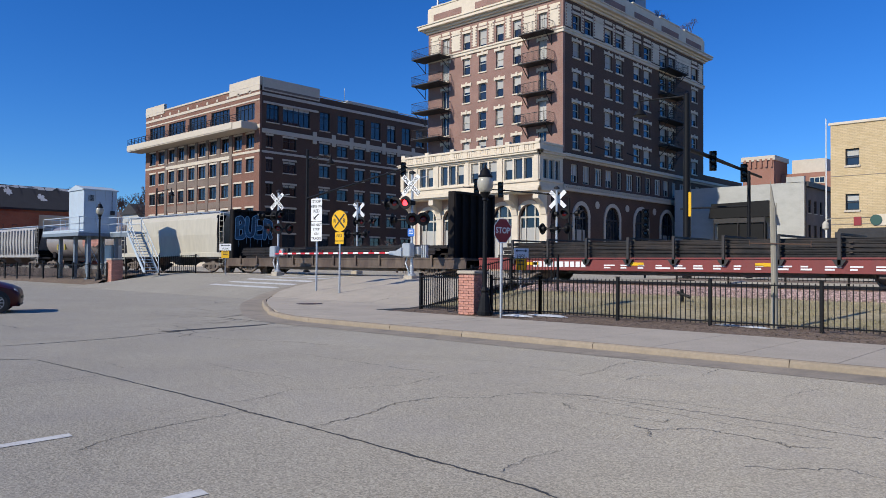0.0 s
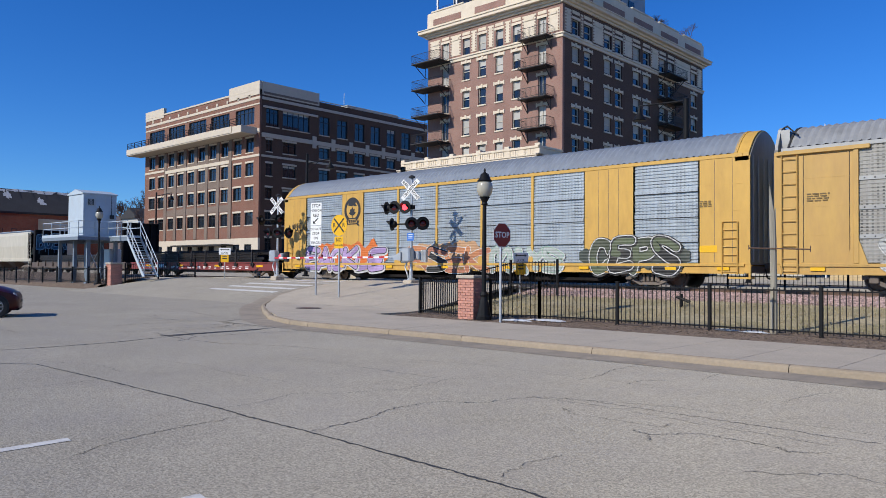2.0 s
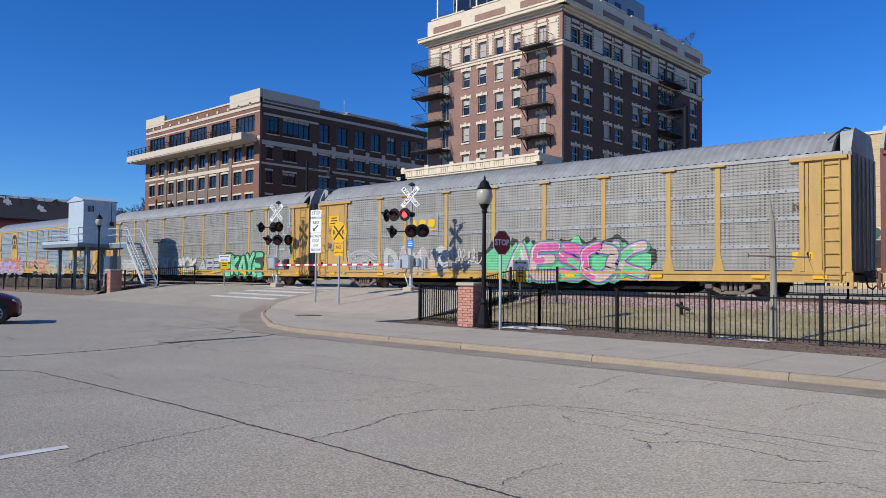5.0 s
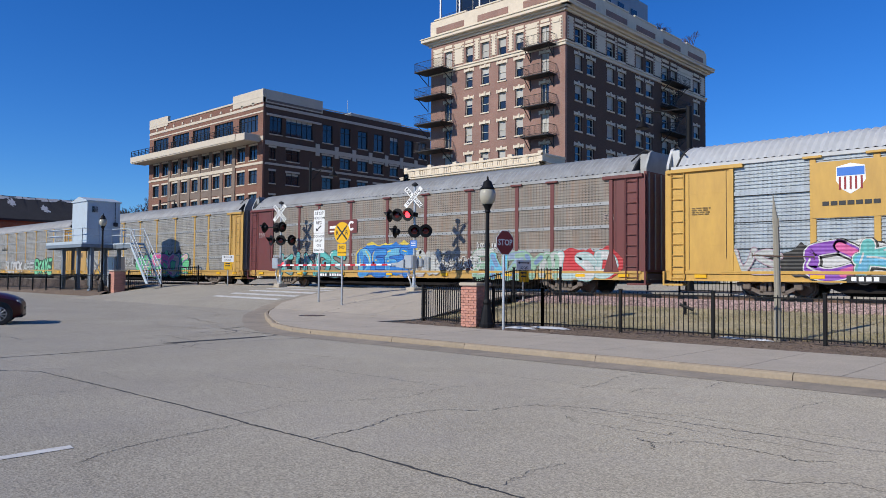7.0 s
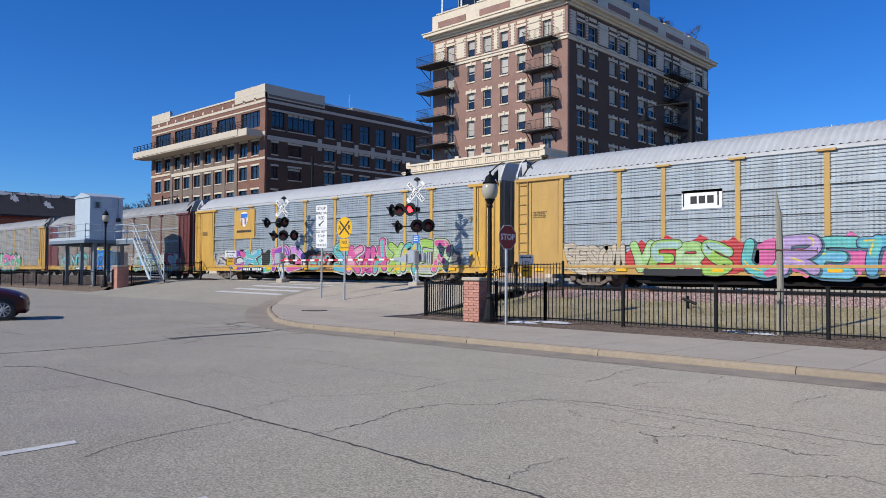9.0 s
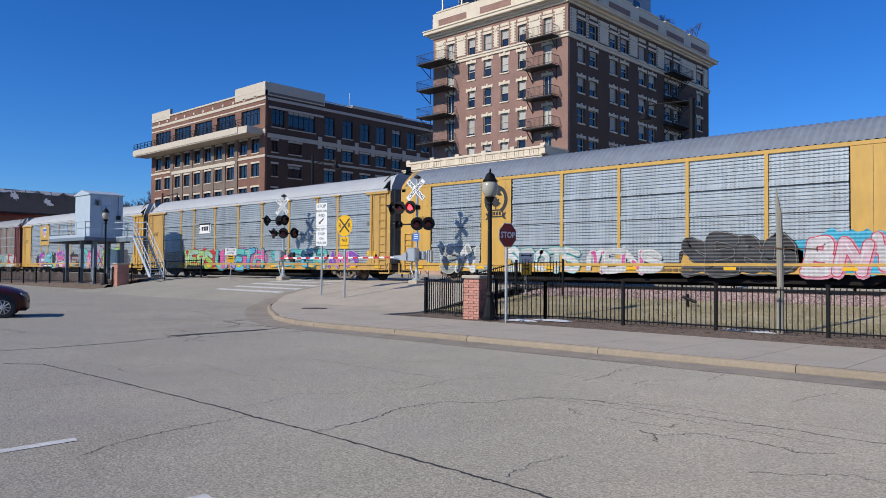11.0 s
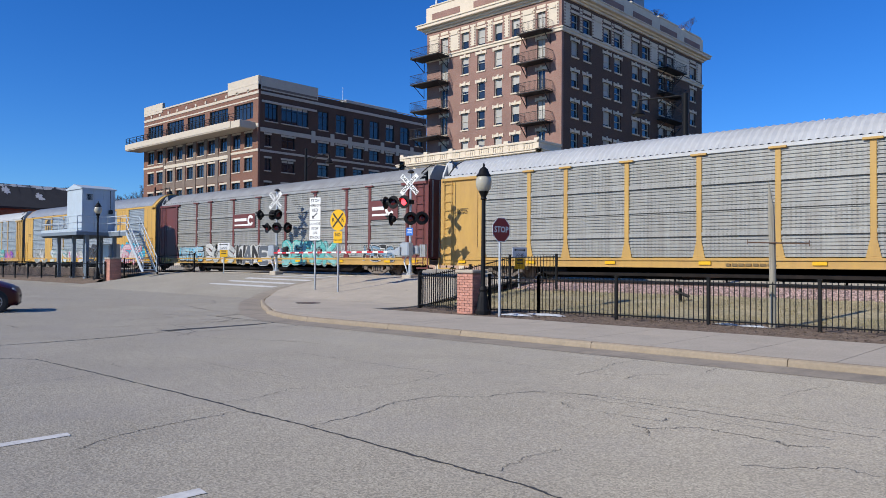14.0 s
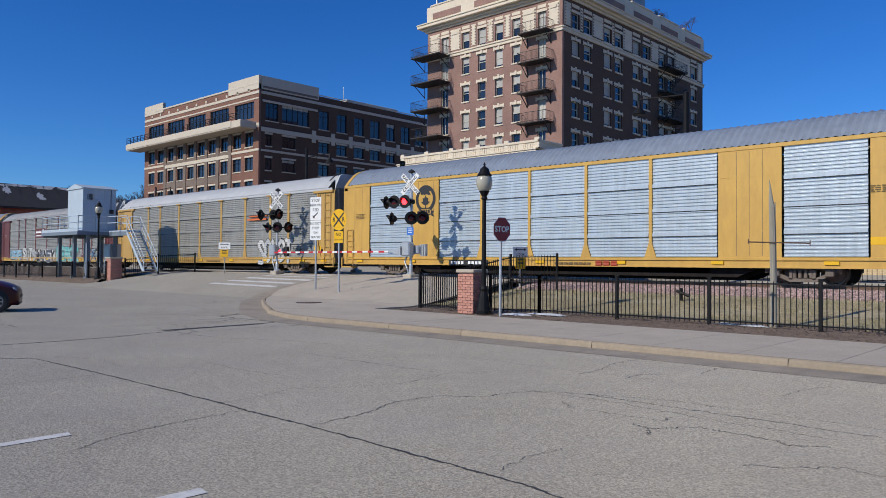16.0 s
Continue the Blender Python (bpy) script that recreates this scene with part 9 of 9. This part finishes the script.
strip("road_crack", [(-15.53, 3.20), (-15.61, 4.58), (-15.57, 5.60), (-15.65, 6.78), (-16.23, 8.66), (-16.46, 10.87), (-17.13, 12.65)], 0.057, 0.004, CRACK, "dark sealed joint across the road", "crack", 2, 0.012, 22)
strip("road_crack", [(-7.03, 4.46), (-6.98, 3.68), (-6.85, 3.01), (-6.57, 2.54)], 0.016, 0.004, FINE_CRACK, "fine crack in the asphalt", "crack", 3, 0.030, 14)
strip("road_crack", [(-5.90, 4.47), (-5.99, 5.23), (-6.23, 5.93), (-6.15, 6.59), (-5.75, 6.85), (-5.56, 7.64), (-4.96, 7.94), (-4.28, 7.91), (-3.58, 7.90), (-2.71, 7.89), (-1.74, 7.89)], 0.016, 0.004, FINE_CRACK, "fine crack in the asphalt", "crack", 4, 0.030, 14)
strip("road_crack", [(-10.72, 4.47), (-10.61, 4.01), (-10.63, 3.13)], 0.011, 0.004, FINE_CRACK, "fine crack in the asphalt", "crack", 5, 0.030, 14)
strip("road_crack", [(-7.58, 4.50), (-7.60, 5.00), (-7.82, 5.65), (-7.41, 6.17)], 0.011, 0.004, FINE_CRACK, "fine crack in the asphalt", "crack", 6, 0.030, 14)
strip("road_crack", [(-4.87, 7.32), (-4.63, 7.10), (-3.99, 7.10), (-3.53, 7.14), (-3.57, 7.35)], 0.013, 0.004, FINE_CRACK, "fine crack in the asphalt", "crack", 7, 0.030, 14)
strip("road_crack", [(-3.68, 6.79), (-3.47, 6.71), (-3.16, 7.11), (-2.85, 7.10), (-2.40, 7.07), (-2.26, 6.96), (-1.97, 7.15)], 0.013, 0.004, FINE_CRACK, "fine crack in the asphalt", "crack", 8, 0.030, 14)
strip("road_crack", [(-3.47, 6.71), (-3.34, 6.45)], 0.014, 0.004, FINE_CRACK, "fine crack in the asphalt", "crack", 9, 0.030, 14)
strip("road_crack", [(-5.93, 9.26), (-5.93, 9.92), (-6.13, 10.53), (-6.13, 11.32)], 0.014, 0.004, FINE_CRACK, "fine crack in the asphalt", "crack", 10, 0.030, 14)
strip("road_crack", [(-3.61, 4.53), (-3.69, 5.06), (-3.65, 5.45)], 0.009, 0.004, FINE_CRACK, "fine crack in the asphalt", "crack", 11, 0.030, 14)
strip("road_crack", [(-4.65, 10.57), (-4.74, 11.37)], 0.014, 0.004, FINE_CRACK, "fine crack in the asphalt", "crack", 12, 0.030, 14)
strip("road_crack", [(-5.22, 9.38), (-5.28, 9.84), (-4.97, 10.24)], 0.014, 0.004, FINE_CRACK, "fine crack in the asphalt", "crack", 13, 0.030, 14)
strip("road_crack", [(-3.16, 9.54), (-3.12, 10.19), (-2.96, 10.76)], 0.011, 0.004, FINE_CRACK, "fine crack in the asphalt", "crack", 14, 0.030, 14)
strip("road_crack", [(-10.96, 7.98), (-9.10, 7.93), (-7.50, 7.96)], 0.014, 0.004, FINE_CRACK, "fine crack in the asphalt", "crack", 15, 0.030, 14)
rnd = random.Random(77)
for k in range(30):
    x, y = rnd.uniform(-34.0, -14.0), rnd.uniform(5.5, 17.0)
    if x > -20 and y > 11.0:
        continue
    a, pts = rnd.choice((0.0, 0.1, 1.5, 1.7)) + rnd.uniform(-0.25, 0.25), [(x, y)]
    for j in range(rnd.randint(3, 6)):
        a += rnd.uniform(-0.3, 0.3)
        x, y = x + rnd.uniform(0.6, 1.4) * math.cos(a), y + rnd.uniform(0.6, 1.4) * math.sin(a)
        pts.append((x, min(y, 11.5) if x > -20 else y))
    strip("road_crack", pts, rnd.uniform(0.018, 0.04), 0.004, FINE_CRACK, "fine crack in the worn street asphalt", "crack", 200 + k, 0.05, 8)
for k, pts in enumerate(([(-4.96, 7.94), (-4.0, 8.25), (-2.6, 8.3), (-1.1, 8.25), (0.4, 8.2)], [(-5.56, 7.64), (-4.4, 7.7), (-3.3, 7.55), (-2.0, 7.5)], [(-7.41, 6.17), (-7.1, 7.0), (-7.3, 7.9), (-6.9, 8.8)],
                         [(-12.6, 6.0), (-11.2, 6.2), (-9.9, 6.05), (-8.6, 6.2)], [(-13.4, 4.6), (-12.3, 5.1), (-11.2, 5.0)], [(-9.0, 9.3), (-7.8, 9.6), (-6.3, 9.5), (-4.9, 9.6)], [(-2.3, 6.0), (-1.7, 6.5), (-1.2, 6.4), (-0.6, 6.6)])):
    strip("road_crack", pts, 0.011, 0.004, FINE_CRACK, "fine crack in the asphalt", "crack", 300 + k, 0.035, 14)
mb = MB()
pts = blob(-16.42, 9.7, 0.13, 1.25, 71, 34, 0.7)
mb.v += [(a, b, 0.006) for a, b in pts]
mb.f.append(tuple(range(len(pts))))
solid("tar_patch", mb, CRACK, "dark ragged patch along the road joint", "patch", kind="structure")
mh = thing("manhole_cover", (-21.9, 16.5, 0.13), "rusty iron manhole cover set in the pavement", "manhole cover", kind="structure")
part("lid", MB().lathe((-21.9, 16.5, 0.10), [(0.40, 0), (0.40, 0.036), (0.36, 0.04), (0.0, 0.04)], 28), RAIL, mh)
part("ring", MB().lathe((-21.9, 16.5, 0.10), [(0.47, 0), (0.47, 0.033), (0.41, 0.033)], 28), DARK_STEEL, mh)
# old snow by the lamp and along the railings
for k, (x, y, rx_, ry_) in enumerate(((-12.9, 17.0, 0.42, 0.22), (-12.2, 17.6, 0.5, 0.2), (-6.6, 18.0, 0.3, 0.09), (-7.3, 18.05, 0.22, 0.07))):
    pts = blob(x, y, rx_, ry_, 80 + k, 26, 0.7)
    n = len(pts)
    mb = MB().add([(a, b, bank(b) + 0.022) for a, b in pts] + [(x + (a - x) * 0.6, y + (b - y) * 0.6, bank(b) + 0.06) for a, b in pts] + [(x, y, bank(y) + 0.07)], [(i, (i + 1) % n, n + (i + 1) % n, n + i) for i in range(n)] + [(n + i, n + (i + 1) % n, 2 * n) for i in range(n)])
    solid("snow_patch", mb, SNOW, "thin remnant of dirty snow on the verge", "snow", "snow remnants", "structure", smooth=True)
# scattered ballast stones and dry grass
rnd = random.Random(31)
mb = MB()
for k in range(13000):
    x, y = rnd.uniform(-19.0, 2.5), rnd.uniform(24.0, 26.9)
    s = rnd.uniform(0.025, 0.06)
    z = bank(y) + s * 0.3
    a = rnd.uniform(0, 6.28)
    vs = []
    for j in range(3):
        t = a + j * 2.1
        vs.append((x + s * math.cos(t) * rnd.uniform(0.7, 1.2), y + s * math.sin(t) * rnd.uniform(0.7, 1.2), z - s * 0.5))
    for j in range(3):
        t = a + 1 + j * 2.1
        vs.append((x + s * 0.6 * math.cos(t), y + s * 0.6 * math.sin(t), z + s * rnd.uniform(0.3, 0.8)))
    mb.add(vs, [(3, 4, 5), (0, 1, 3), (1, 4, 3), (1, 2, 4), (2, 5, 4), (2, 0, 5), (0, 3, 5)])
STONES = mat("ballast_stones", (0.36, 0.255, 0.23), 0.9, vary=0.2, grain=6, stain=2.5, bump=0.2, speck=0.5)
solid("ballast_stones", mb, STONES, "loose pinkish and grey ballast stones", "stones", kind="stuff")
mb = MB()
for k in range(26000):
    x, y = rnd.uniform(-18.2, 3.0), rnd.uniform(18.6, 24.4)
    if noise.noise((x * 0.5, y * 0.7, 3)) < -0.25:
        continue
    h = rnd.uniform(0.03, 0.09)
    a = rnd.uniform(0, 6.28)
    dx, dy = math.cos(a) * 0.008, math.sin(a) * 0.008
    lx, ly = rnd.gauss(0, 0.03), rnd.gauss(0, 0.03)
    z = bank(y)
    mb.add([(x - dx, y - dy, z), (x + dx, y + dy, z), (x + lx, y + ly, z + h)], [(0, 1, 2)])
solid("dry_grass", mb, mat("dry_grass", (0.34, 0.28, 0.16), 0.9, vary=0.3, grain=1.2, stain=0.4, bump=0.0, dirt=(0.17, 0.2, 0.08), dirt_amount=0.6), "short dormant straw and green grass blades", "grass", kind="stuff")
mb = MB()
for k in range(6000):
    x, y = rnd.uniform(-17.3, 3.0), rnd.uniform(16.1, 19.0)
    a, s = rnd.uniform(0, 6.28), rnd.uniform(0.02, 0.06)
    z = bank(y) + rnd.uniform(0.01, 0.035)
    c_, s_ = math.cos(a) * s, math.sin(a) * s
    mb.add([(x - c_, y - s_, z), (x + s_ * 0.3, y - c_ * 0.3, z + 0.01), (x + c_, y + s_, z + 0.008), (x - s_ * 0.3, y + c_ * 0.3, z + 0.004)], [(0, 1, 2, 3)])
solid("bark_chips", mb, mat("bark_chips", (0.16, 0.115, 0.085), 0.95, vary=0.35, grain=5, stain=2, bump=0.0, speck=0.6), "scattered brown bark chips and leaves", "mulch", kind="stuff")
# a small dark hydrant-like stub on the turf
sb = thing("iron_stub", (-10.6, 22.6, 0.45), "small black iron valve stub on the turf", "valve")
part("stem", MB().tube((-10.6, 22.6, 0.4), (-10.6, 22.6, 0.85), 0.06).tube((-10.75, 22.6, 0.75), (-10.3, 22.55, 0.6), 0.05), BLACK_METAL, sb)

for row in PIER_LIST:
    pier(*row)


# ---- what moves: the train runs through at a steady pace ----
def motions():
    knots = [i * 0.5 for i in range(33)]
    for car, start in TRAIN:
        walk(car, [(t, pose(start + START - SPEED * t, TRACK_Y, RAIL_Z)) for t in knots])


START, SPEED = -2.14, 17.96
TRAIN = [(c, CAR * k) for k, c in enumerate(CARS)] + AHEAD
motions()
